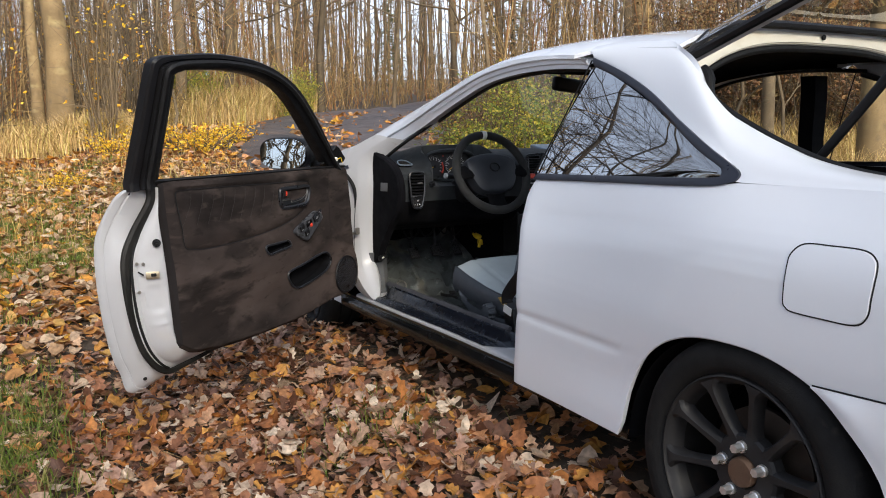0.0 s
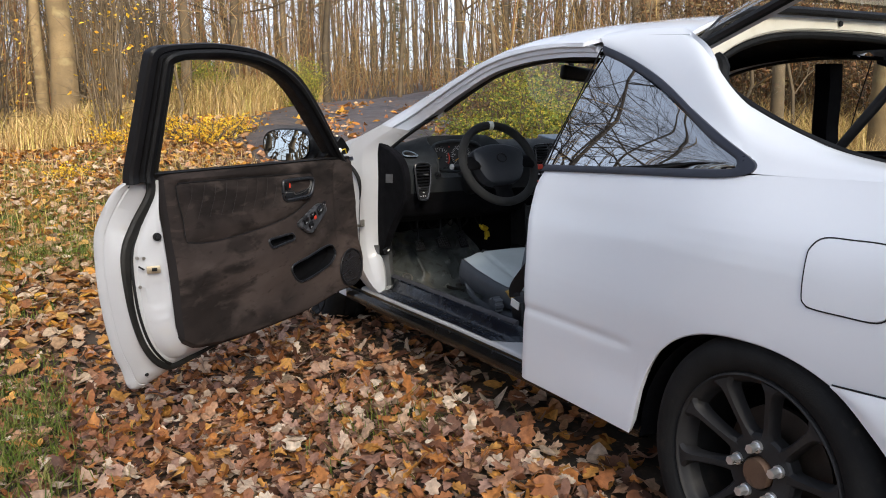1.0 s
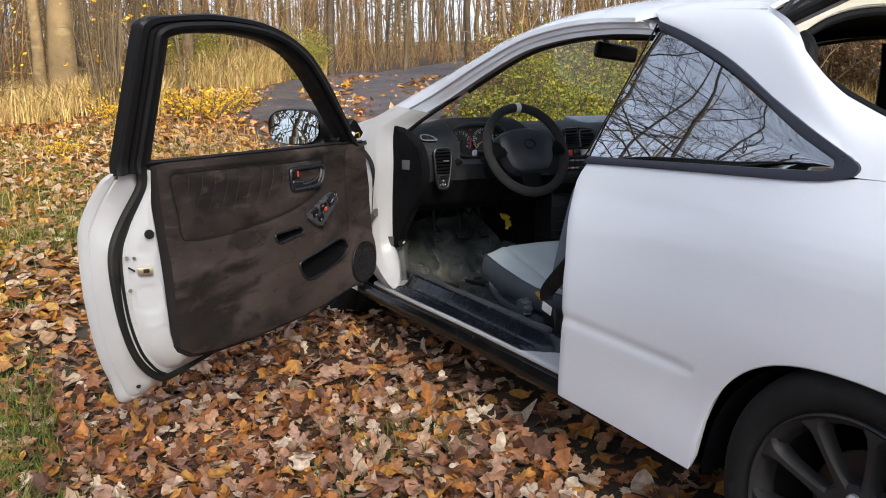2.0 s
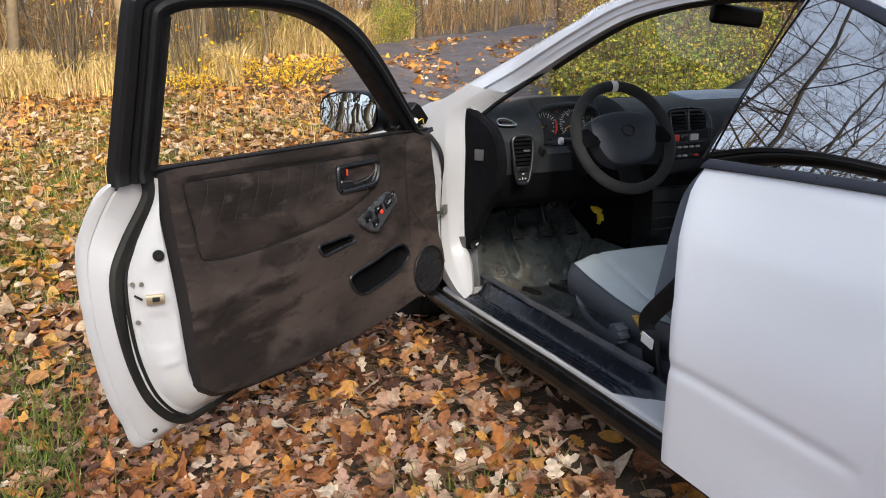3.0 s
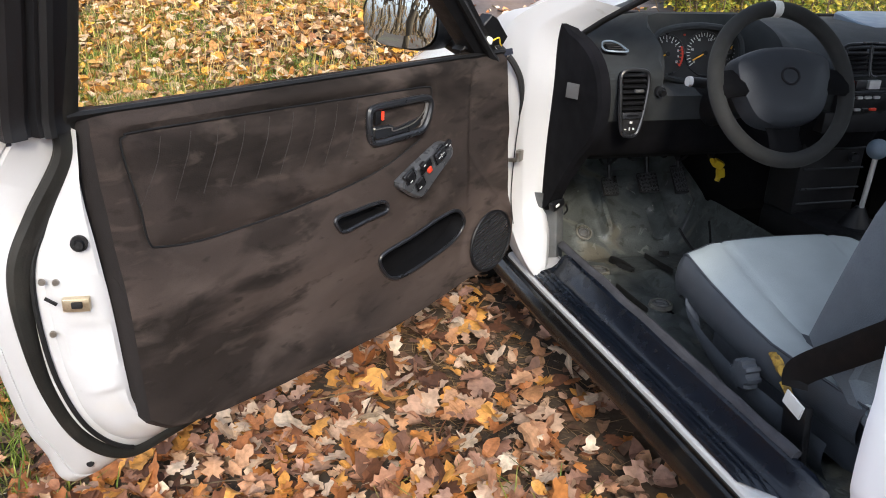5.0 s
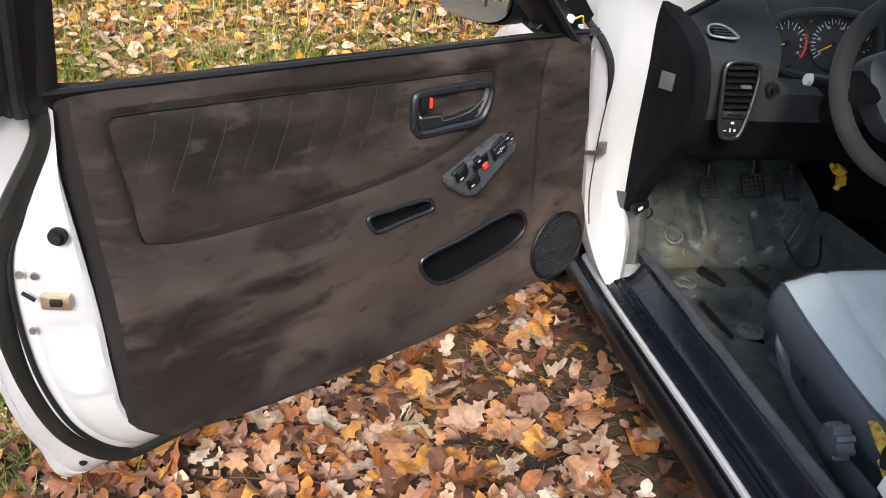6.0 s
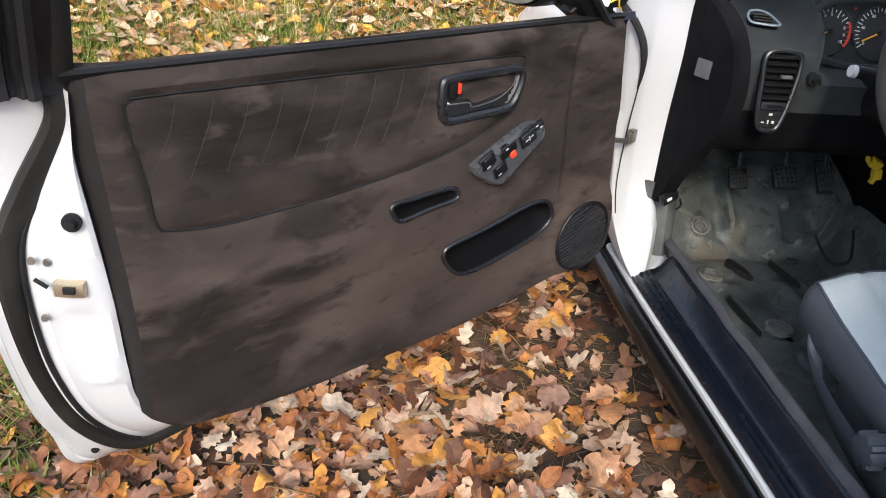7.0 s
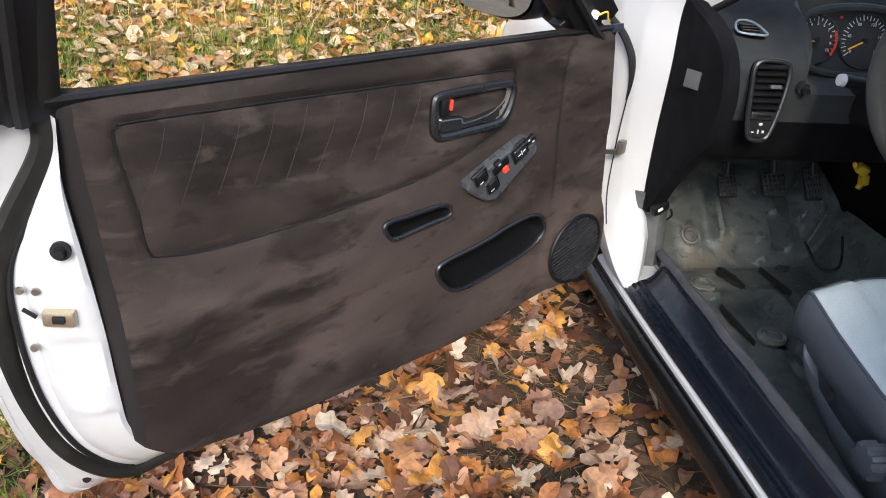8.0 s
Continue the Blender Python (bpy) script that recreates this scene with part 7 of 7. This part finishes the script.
for k, (x, w_, mt, nm) in enumerate(((0.006, 0.034, RED, "hazard_switch"), (0.046, 0.032, SATIN, "dash_switch"), (0.086, 0.034, GREYMARK, "dash_switch"))):
    m = bmesh.new()
    block(m, (w_, 0.012, 0.022), pose(x, 1.964, 0.834), 0.002)
    part(nm, m, mt, dash)
m = bmesh.new()
block(m, (0.17, 0.02, 0.060), pose(0.075, 1.975, 0.795), 0.004)
heater = part("heater_panel", m, TRIM, dash)
for x, z, mt in ((-0.002, 0.802, GREYMARK), (0.024, 0.802, GREYMARK), (0.050, 0.802, GREYMARK), (0.076, 0.802, GREYMARK), (0.102, 0.802, GREYMARK), (0.000, 0.772, RED), (0.026, 0.772, GREYMARK), (0.050, 0.772, GREYMARK), (0.074, 0.772, SATIN), (0.098, 0.772, RED)):
    m = bmesh.new()
    block(m, (0.018, 0.008, 0.007), pose(x, 1.961, z), 0.002)
    part("button", m, mt, heater)
m = bmesh.new()
block(m, (0.20, 0.10, 0.055), pose(0.075, 2.03, 0.735), 0.006)
block(m, (0.20, 0.12, 0.23), pose(0.075, 2.09, 0.58), 0.01)
block(m, (0.22, 0.9, 0.16), pose(0.075, 1.70, 0.40), 0.03)
console = part("centre_console", m, TRIM, car, "black centre console")
m = bmesh.new()
for z in (0.70, 0.655, 0.60, 0.545, 0.505):
    tube(m, [V(-0.02, 2.022, z), V(0.17, 2.022, z)], 0.003, 6)
tube(m, [V(0.13, 2.025, 0.63), V(0.13, 2.012, 0.63)], 0.012, 14)
part("console_edges", m, SATIN, console)
m = bmesh.new()
tube(m, [V(0.085, 1.911, 0.47), V(0.085, 1.901, 0.668)], 0.007, 10)
gear = part("gear_lever", m, CHROME, car, "steel gear lever with a round knob")
m = bmesh.new()
bmesh.ops.create_uvsphere(m, u_segments=20, v_segments=12, radius=0.026, matrix=Matrix.Translation((0.085, 1.901, 0.685)))
part("knob", m, BLUEGREY, gear)
m = bmesh.new()
tube(m, [V(0.085, 1.916, 0.47), V(0.085, 1.913, 0.50), V(0.085, 1.911, 0.53)], [0.05, 0.03, 0.012], 12)
part("gaiter", m, TRIM, gear)

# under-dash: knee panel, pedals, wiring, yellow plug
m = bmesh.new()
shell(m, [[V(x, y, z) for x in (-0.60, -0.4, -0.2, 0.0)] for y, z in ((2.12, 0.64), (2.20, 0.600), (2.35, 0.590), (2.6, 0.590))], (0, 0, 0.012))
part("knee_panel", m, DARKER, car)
for x, y, z, w_, h, nm in ((-0.372, 2.40, 0.452, 0.050, 0.058, "clutch_pedal"), (-0.247, 2.40, 0.458, 0.066, 0.064, "brake_pedal"), (-0.140, 2.40, 0.463, 0.046, 0.092, "throttle_pedal")):
    m = bmesh.new()
    q = pose(x, y, z, -38, 0, 0)
    block(m, (w_, 0.014, h), q, 0.006)
    ped = part(nm, m, TRIM, car, "ribbed metal-edged rubber pedal" if nm == "clutch_pedal" else "")
    m = bmesh.new()
    for k in range(5):
        tube(m, [q @ V(-w_ * 0.42, -0.008, h * (k - 2) * 0.19), q @ V(w_ * 0.42, -0.008, h * (k - 2) * 0.19 + 0.006)], 0.0022, 5)
        tube(m, [q @ V(w_ * (k - 2) * 0.19, -0.008, -h * 0.42), q @ V(w_ * (k - 2) * 0.19 - 0.006, -0.008, h * 0.42)], 0.0022, 5)
    part("tread", m, SATIN, ped)
    m = bmesh.new()
    tube(m, [q @ V(0, 0.006, 0.0), V(x + 0.01, y + 0.05, z + 0.10), V(x + 0.02, y + 0.02, z + 0.22)], 0.007, 8)
    part("pedal_arm", m, TRIM, ped)
m = bmesh.new()
tube(m, smoothed([(-0.050, 2.38, 0.525), (-0.025, 2.39, 0.515), (-0.005, 2.40, 0.497), (0.0, 2.40, 0.475), (-0.006, 2.40, 0.452)], 4), [0.009] * 8 + [0.011] * 9, 10, squash=0.7)
block(m, (0.034, 0.022, 0.026), pose(-0.022, 2.385, 0.512, 20, 25, 0), 0.006)
block(m, (0.024, 0.018, 0.030), pose(0.001, 2.398, 0.478, 0, -12, 0), 0.005)
part("wiring_plug", m, YELLOW, car, "yellow wiring plug hanging under the dashboard")
m = bmesh.new()
for k in range(5):
    random.seed(40 + k)
    tube(m, smoothed([(-0.42 + 0.09 * k, 2.45, 0.60), (-0.40 + 0.09 * k + random.uniform(-0.03, 0.03), 2.40, 0.54 - 0.02 * random.random()), (-0.34 + 0.08 * k, 2.42, 0.55), (-0.30 + 0.08 * k, 2.5, 0.60)], 5), 0.004, 6)
part("cable", m, RUBBER, car)
m = bmesh.new()
tube(m, smoothed([(-0.16, 2.33, 0.33), (-0.14, 2.27, 0.285), (-0.10, 2.25, 0.30), (-0.08, 2.30, 0.36)], 5), 0.004, 6)
part("cable", m, RUBBER, car)

# driver's seat: cushion, bolster, base, adjuster knob; belt and buckle
SEAM_Z = [(1.2, 0.428), (1.40, 0.416), (1.47, 0.414), (1.56, 0.425), (1.69, 0.456), (1.76, 0.478), (1.80, 0.488), (1.815, 0.487)]
SEAT_C, SEAT_W = -0.245, 0.243
m = bmesh.new()
rows = []
for i in range(49):
    v = i / 48
    row = []
    for j in range(41):
        u = j / 40 * 2 - 1
        y = 1.815 - 0.60 * v + 0.020 * (1 - u * u) * (1 - v)
        x = SEAT_C + u * (SEAT_W - 0.008 * smoothstep(0.03, 0.0, v))
        z = table(y, SEAM_Z) + 0.022 * (1 - abs(u) ** 4) * smoothstep(0.9, 0.2, v) + 0.012 * smoothstep(0.55, 0.9, abs(u)) * smoothstep(0.05, 0.5, v)
        z -= 0.014 * smoothstep(0.05, 0.0, v) ** 2
        z -= 0.004 * math.exp(-((abs(u) - 0.60) / 0.02) ** 2)
        z += 0.0012 * math.sin(u * 150) * smoothstep(0.60, 0.62, abs(u)) + 0.002 * noise.noise(V(x * 9, y * 9, 4))
        row.append(V(x, y, z))
    rows.append(row)
grid(m, rows)
seat = part("driver_seat", m, SEAT, car, "blue-grey cloth driver's seat cushion with dark sides")
m = bmesh.new()
rim_ = [r[0] for r in rows[::-1]] + rows[0][1:-1] + [r[-1] for r in rows]       # side, front, side
cx_, cy_ = SEAT_C, 1.50
prof = [(0.0, 0.0), (0.005, -0.004), (0.011, -0.020), (0.013, -0.045), (0.008, -0.068), (-0.004, -0.080)]
out_rows = []
for o, dz in prof:
    r_ = []
    for k, p in enumerate(rim_):
        a, c = rim_[max(0, k - 1)], rim_[min(len(rim_) - 1, k + 1)]
        t = (c - a)
        nrm = V(-t.y, t.x, 0).normalized() * (1 if (V(-t.y, t.x, 0).dot(p - V(cx_, cy_, 0)) > 0) else -1)
        r_.append(V(p.x + nrm.x * o, p.y + nrm.y * o, p.z + dz * (1.0 + 0.25 * smoothstep(1.5, 1.8, p.y))))
    out_rows.append(r_)
grid(m, out_rows)
part("seat_bolster", m, SEATSIDE, seat)
m = bmesh.new()
tube(m, [p + V(0, 0, 0.002) for p in rim_], 0.0028, 6)
part("piping", m, SEATSIDE, seat)
m = bmesh.new()
LOWER = [(1.775, 0.415, -0.488), (1.745, 0.385, -0.502), (1.66, 0.365, -0.512), (1.56, 0.355, -0.520), (1.45, 0.352, -0.522), (1.25, 0.352, -0.520)]
top_ = smoothed([(x, y, z) for y, z, x in LOWER], 6)
low_ = smoothed([(-0.480, 1.735, 0.385), (-0.486, 1.69, 0.335), (-0.492, 1.62, 0.295), (-0.496, 1.55, 0.275), (-0.498, 1.45, 0.268), (-0.498, 1.25, 0.268)], 6)
grid(m, [[V(*a).lerp(V(*c), k / 8) + V(-0.012 * math.sin(math.pi * k / 8), 0, 0) for k in range(9)] for a, c in zip(top_, low_)])
block(m, (0.45, 0.46, 0.14), pose(-0.25, 1.45, 0.355), 0.03)
part("seat_base", m, SEATSIDE, seat)
m = bmesh.new()
K = V(-0.545, 1.470, 0.368)
ringk = [(0.026 + 0.006 * (math.cos(8 * a) > -0.2), a) for a in [2 * math.pi * k / 48 for k in range(48)]]
v_ = grid(m, [[V(K.x + o, K.y + r * sc * math.cos(a), K.z + r * sc * math.sin(a)) for r, a in ringk] for o, sc in ((0.025, 1.0), (0.0, 1.0), (-0.006, 0.9), (-0.008, 0.3))], True)
m.faces.new(v_[-1])
part("seat_knob", m, SEATSIDE, seat, "round fluted seat adjuster knob")
FOAM = material("torn_yellow_foam", (0.40, 0.25, 0.04), 0.9, spread=0.4, coarse=60, spots=[((0.10, 0.06, 0.02), 90.0, 0.5, 0.7)], bump=0.8, bump_scale=300)
for (xa, ya, za), (xb, yb, zb), wd in (((-0.498, 1.452, 0.420), (-0.510, 1.392, 0.404), 0.011), ((-0.512, 1.392, 0.392), (-0.520, 1.352, 0.380), 0.007)):
    m = bmesh.new()
    rws = []
    for k in range(11):
        q = k / 10
        w2 = wd * math.sin(math.pi * (0.08 + 0.84 * q)) * (1 + 0.5 * noise.noise(V(k * 1.7, ya * 9, 3)))
        p = V(xa + (xb - xa) * q, ya + (yb - ya) * q, za + (zb - za) * q)
        rws.append([p + V(0.006, 0, w2), p + V(-0.004, 0.002, w2 * 0.7), p + V(-0.008, 0, 0), p + V(-0.006, -0.002, -w2 * 0.7), p + V(0.004, 0, -w2)])
    grid(m, rws)
    part("foam_tear", m, FOAM, seat, "torn yellow foam at the seat's edge")
m = bmesh.new()
rws = []
for i in range(25):
    v = i / 24
    z = 0.42 + 0.62 * v
    y = 1.235 - 0.20 * v
    rws.append([V(SEAT_C + u * (0.25 - 0.03 * v), y + 0.16 * smoothstep(0.55, 0.95, abs(u)) * smoothstep(0.0, 0.12, v) * smoothstep(1.0, 0.55, v) + 0.02 * math.sin(3 * v) + 0.001 * math.sin(z * 500), z) for u in [k / 14 - 1 for k in range(29)]])
shell(m, rws, (0, -0.11, -0.03))
part("seat_back", m, CLOTH2, seat, "striped grey cloth backrest")
m = bmesh.new()
tube(m, smoothed([(-0.600, 0.93, 1.00), (-0.578, 1.01, 0.80), (-0.560, 1.10, 0.67), (-0.552, 1.205, 0.57), (-0.550, 1.315, 0.465), (-0.552, 1.318, 0.43)], 6), 0.026, 10, squash=0.08, up=(1, 0.3, 0))
belt = part("seat_belt", m, RUBBER, car, "black seat belt with a white label")
m = bmesh.new()
block(m, (0.016, 0.060, 0.12), pose(-0.555, 1.290, 0.355, -8, 0, 0), 0.006)
part("belt_stalk", m, TRIM, belt)
m = bmesh.new()
block(m, (0.004, 0.048, 0.028), pose(-0.566, 1.297, 0.410, 12, 0, 0), 0.001)
part("label", m, WHITEMARK, belt, "white label")

# interior mirror
m = bmesh.new()
block(m, (0.245, 0.035, 0.062), pose(0.130, 1.84, 1.232, 6, 4, 12), 0.018, 4)
tube(m, [V(0.12, 1.86, 1.24), V(0.09, 1.87, 1.29)], 0.010, 8)
part("interior_mirror", m, TRIM, car, "black interior mirror")

# ---- fallen leaves ----
LEAF_COLOURS = [(0.60, 0.46, 0.33), (0.62, 0.31, 0.07), (0.46, 0.24, 0.13), (0.35, 0.14, 0.05), (0.22, 0.092, 0.044), (0.46, 0.185, 0.042), (0.13, 0.058, 0.032), (0.52, 0.34, 0.21), (0.29, 0.125, 0.060), (0.42, 0.165, 0.042), (0.20, 0.10, 0.064), (0.50, 0.24, 0.05), (0.42, 0.215, 0.125), (0.10, 0.048, 0.030), (0.30, 0.16, 0.105), (0.32, 0.12, 0.038), (0.48, 0.27, 0.15), (0.44, 0.215, 0.095), (0.54, 0.40, 0.28), (0.47, 0.32, 0.22), (0.36, 0.22, 0.145), (0.66, 0.53, 0.39), (0.40, 0.24, 0.17)]
LITTER = leaf_paint("fallen_leaves", LEAF_COLOURS, "island", 0.62, 0.12)
LITTER_ONE = leaf_paint("fallen_leaf", LEAF_COLOURS, "object", 0.62, 0.12)
LITTER_GOLD = leaf_paint("golden_fallen_leaves", [(0.55, 0.27, 0.04), (0.46, 0.31, 0.18), (0.60, 0.33, 0.04), (0.40, 0.19, 0.05), (0.40, 0.26, 0.14), (0.34, 0.15, 0.045), (0.50, 0.23, 0.03), (0.24, 0.10, 0.04), (0.38, 0.20, 0.08), (0.20, 0.09, 0.035), (0.42, 0.17, 0.03), (0.28, 0.15, 0.07)], "island", 0.65, 0.2)


def leaf_outline(kind):
    """Half outlines of lobed oak, pointed maple and oval beech leaves, length 1 along y."""
    if kind == 0:
        h = [(0.05, 0.02), (0.10, 0.14), (0.24, 0.20), (0.15, 0.30), (0.33, 0.42), (0.19, 0.52), (0.34, 0.66), (0.17, 0.74), (0.20, 0.88), (0.0, 1.0)]
    elif kind == 1:
        h = [(0.04, 0.02), (0.20, 0.04), (0.38, 0.14), (0.30, 0.26), (0.48, 0.46), (0.34, 0.50), (0.26, 0.56), (0.28, 0.72), (0.15, 0.78), (0.0, 1.0)]
    else:
        h = [(0.05, 0.03), (0.20, 0.20), (0.29, 0.40), (0.28, 0.60), (0.17, 0.82), (0.0, 1.0)]
    return h


def leaf_shape(kind, size, g_, curl, plain=False):
    """Vertices and faces of one leaf lying about the origin, its rim curled up or down and its rib folded."""
    h = leaf_outline(kind)
    if not plain:
        h = [(max(0.0, a), c_) for a, c_ in smoothed(h, 2)]
    if plain:
        h = [h[0]] + h[2:-1:2] + [h[-1]]
    ph, tw = g_.uniform(0, 6.28), g_.uniform(-0.5, 0.5)
    fold = g_.uniform(-0.15, 0.35)
    verts, faces = [], []

    def put(x, y):
        x, y = x * size * g_.uniform(0.93, 1.07), (y - 0.5) * size
        z = fold * abs(x) + curl * size * (((y / size) * 2) ** 2 * 0.30 + 0.18 * math.sin(ph + 5 * y / size) + tw * (x / size) * (y / size) * 2)
        verts.append((x, y, z))
        return len(verts) - 1

    rib = [put(0, y) for _, y in h]
    for sgn in (-1, 1):
        rim_ = [put(sgn * x, y) for x, y in h[:-1]] + [rib[-1]]
        for i in range(len(h) - 1):
            f_ = (rib[i], rim_[i], rim_[i + 1], rib[i + 1]) if rim_[i + 1] != rib[i + 1] else (rib[i], rim_[i], rib[i + 1])
            faces.append(f_ if sgn > 0 else f_[::-1])
    # stalk
    k = len(verts)
    verts += [(-0.012 * size, -0.5 * size, 0.001), (0.012 * size, -0.5 * size, 0.001), (0.03 * size, -0.72 * size, 0.004)]
    faces.append((k, k + 1, k + 2))
    return verts, faces


def bare_patch(x, y):
    return math.exp(-(((x + 0.93) / 0.16) ** 2 + ((y - 2.10) / 0.24) ** 2))


def litter(name, n_, place, sizes, seed, mat_, label, lift=0.03, curls=(0.2, 1.1), plain=False):
    g_ = random.Random(seed)
    shapes = []
    for i in range(40):
        kind = g_.choice((0, 0, 0, 0, 0, 1, 2))
        shapes.append(leaf_shape(kind, 0.65 if kind == 2 else 1.0, g_, g_.uniform(*curls) * g_.choice((1, 1, -0.6)), plain))
    V_, F_, k = [], [], 0
    for i in range(n_):
        x, y = place(g_)
        if g_.random() < 0.8 * bare_patch(x, y):
            continue
        vs_, fs_ = shapes[g_.randrange(40)]
        sz = g_.uniform(*sizes)
        tilt = g_.gauss(0, 13), g_.gauss(0, 13)
        q = np.array(pose(x, y, height(x, y) + g_.uniform(0.004, lift), tilt[0], tilt[1], g_.uniform(0, 360)))
        a = np.array(vs_) * sz
        V_.append(a @ q[:3, :3].T + q[:3, 3])
        F_ += [tuple(j + k for j in f_) for f_ in fs_]
        k += len(vs_)
    me = bpy.data.meshes.new(name)
    me.from_pydata(np.concatenate(V_).tolist(), [], F_)
    me.materials.append(mat_)
    return tagged(new(name, me), label, "leaves", kind="stuff")


def patch(x0, x1, y0, y1):
    return lambda g_: (g_.uniform(x0, x1) + g_.gauss(0, 0.35), g_.uniform(y0, y1) + g_.gauss(0, 0.35))


litter("fallen_leaves", 7200, patch(-4.2, -0.6, -0.9, 3.6), (0.04, 0.094), 81, LITTER, "thick carpet of brown and orange fallen oak and maple leaves", 0.035)
litter("fallen_leaves", 1500, patch(-0.6, 1.4, -0.8, 3.4), (0.055, 0.11), 82, LITTER, "fallen leaves under and beside the car", 0.03, plain=True)
litter("fallen_leaves", 7500, sector(-8, 30, 4.4, 10), (0.045, 0.10), 83, LITTER_GOLD, "sunlit orange and golden fallen leaves", 0.035, plain=True)
litter("fallen_leaves", 5000, lambda g_: seen_from_start(g_.uniform(-10, 62), math.sqrt(g_.uniform(90, 480))), (0.10, 0.20), 84, LITTER_GOLD, "golden fallen leaves under the trees", 0.05, plain=True)
litter("fallen_leaves", 2500, lambda g_: (g_.uniform(1.0, 6.0), g_.uniform(-1.0, 7.0)), (0.07, 0.13), 85, LITTER, "brown fallen leaves on the verge", 0.05, plain=True)



def round_the_car(g_):
    """Anywhere round the car but for the near carpet beside it."""
    while True:
        r, a = 7.5 * math.sqrt(g_.random()), g_.uniform(0, 6.28)
        x, y = -0.8 + r * math.cos(a), 1.0 + r * math.sin(a)
        if not (-3.4 < x < -0.4 and -0.8 < y < 3.8):
            return x, y


litter("fallen_leaves", 3400, round_the_car, (0.07, 0.13), 86, LITTER, "brown fallen leaves strewn round the car", 0.04, plain=True)
litter("fallen_leaves", 3000, lambda g_: (lambda q, o: (1.9 + (3.6 - 1.9) * q + o, 6.0 + 8.0 * q - 0.35 * o))(g_.random() ** 1.5, g_.uniform(-2.1, 2.1)), (0.035, 0.085), 87, LITTER, "fallen leaves strewn on the dirt track", 0.02, plain=True)
LITTER_PALE = leaf_paint("pale_tan_leaves", [(0.50, 0.37, 0.24), (0.42, 0.30, 0.19), (0.54, 0.41, 0.28), (0.34, 0.21, 0.11), (0.50, 0.30, 0.08), (0.36, 0.18, 0.06), (0.45, 0.32, 0.21), (0.26, 0.14, 0.06)], "island", 0.65, 0.2)
litter("fallen_leaves", 4200, patch(-3.2, -0.3, 3.1, 7.4), (0.045, 0.095), 89, LITTER_PALE, "pale tan fallen leaves in short grass", 0.06, plain=True)
LITTER_DARK = leaf_paint("dark_leaf_crumbs", [(0.16, 0.085, 0.045), (0.09, 0.05, 0.03), (0.24, 0.12, 0.05), (0.30, 0.17, 0.09), (0.13, 0.07, 0.04), (0.20, 0.13, 0.085)], "island", 0.75, 0.05)
litter("leaf_crumbs", 5200, patch(-2.9, -0.7, 0.2, 3.2), (0.020, 0.048), 88, LITTER_DARK, "crumbled bits of dry leaves", 0.022, plain=True)
litter("fallen_leaves", 2100, lambda g_: (g_.uniform(-1.95, -0.74), g_.uniform(0.2, 2.6)), (0.042, 0.082), 92, LITTER, "small curled brown and orange leaves beside the sill", 0.045, (0.5, 1.5))

# needles and twigs where the soil is bare
so = Soup()
g = random.Random(91)
for _ in range(900):
    x, y = -0.93 + g.gauss(0, 0.17), 2.10 + g.gauss(0, 0.26)
    a = g.uniform(0, 6.28)
    L = g.uniform(0.02, 0.07)
    z = height(x, y) + 0.006
    so.limb((x, y, z), (x + L * math.cos(a), y + L * math.sin(a), z + g.uniform(0, 0.012)), 0.0011, 0.0007, 3, 1, 0, g)
for _ in range(160):
    x, y = g.uniform(-2.6, -0.8), g.uniform(0.6, 3.2)
    a = g.uniform(0, 6.28)
    L = g.uniform(0.06, 0.2)
    z = height(x, y) + 0.03
    so.limb((x, y, z), (x + L * math.cos(a), y + L * math.sin(a), z + g.uniform(-0.01, 0.03)), 0.0025, 0.0012, 4, 3, 0.006, g)
NEEDLE_DRY = leaf_paint("dry_needles", [(0.15, 0.095, 0.045), (0.21, 0.135, 0.065), (0.10, 0.068, 0.038), (0.28, 0.19, 0.09)], "island", 0.8, 0.05)
tagged(new("twigs", so.mesh("twigs", NEEDLE_DRY)), "dry needles and thin twigs on bare soil", "twigs", kind="stuff")

# single leaves nearest to the walk
g = random.Random(95)
ONE = []
for i in range(14):
    vs_, fs_ = leaf_shape((0, 0, 2, 0, 0, 1, 0)[i % 7], 0.1, g, g.uniform(0.5, 1.6) * g.choice((1, 1, -0.5)))
    if i % 7 == 2:                          # the oval beech leaves are small
        vs_ = [(a * 0.6, c_ * 0.6, z_ * 0.6) for a, c_, z_ in vs_]
    me = bpy.data.meshes.new("leaf")
    me.from_pydata(vs_, [], fs_)
    me.materials.append(LITTER_ONE)
    ONE.append(me)
for i in range(290):
    x, y = g.uniform(-1.75, -0.82), g.uniform(0.75, 2.35)
    if g.random() < 0.8 * bare_patch(x, y):
        continue
    o = new("leaf", ONE[i % 14])
    o.parent = ground
    o.matrix_basis = pose(x, y, height(x, y) + g.uniform(0.028, 0.045), g.gauss(0, 11), g.gauss(0, 11), g.uniform(0, 360)) @ Matrix.Scale(g.uniform(0.55, 1.0), 4)
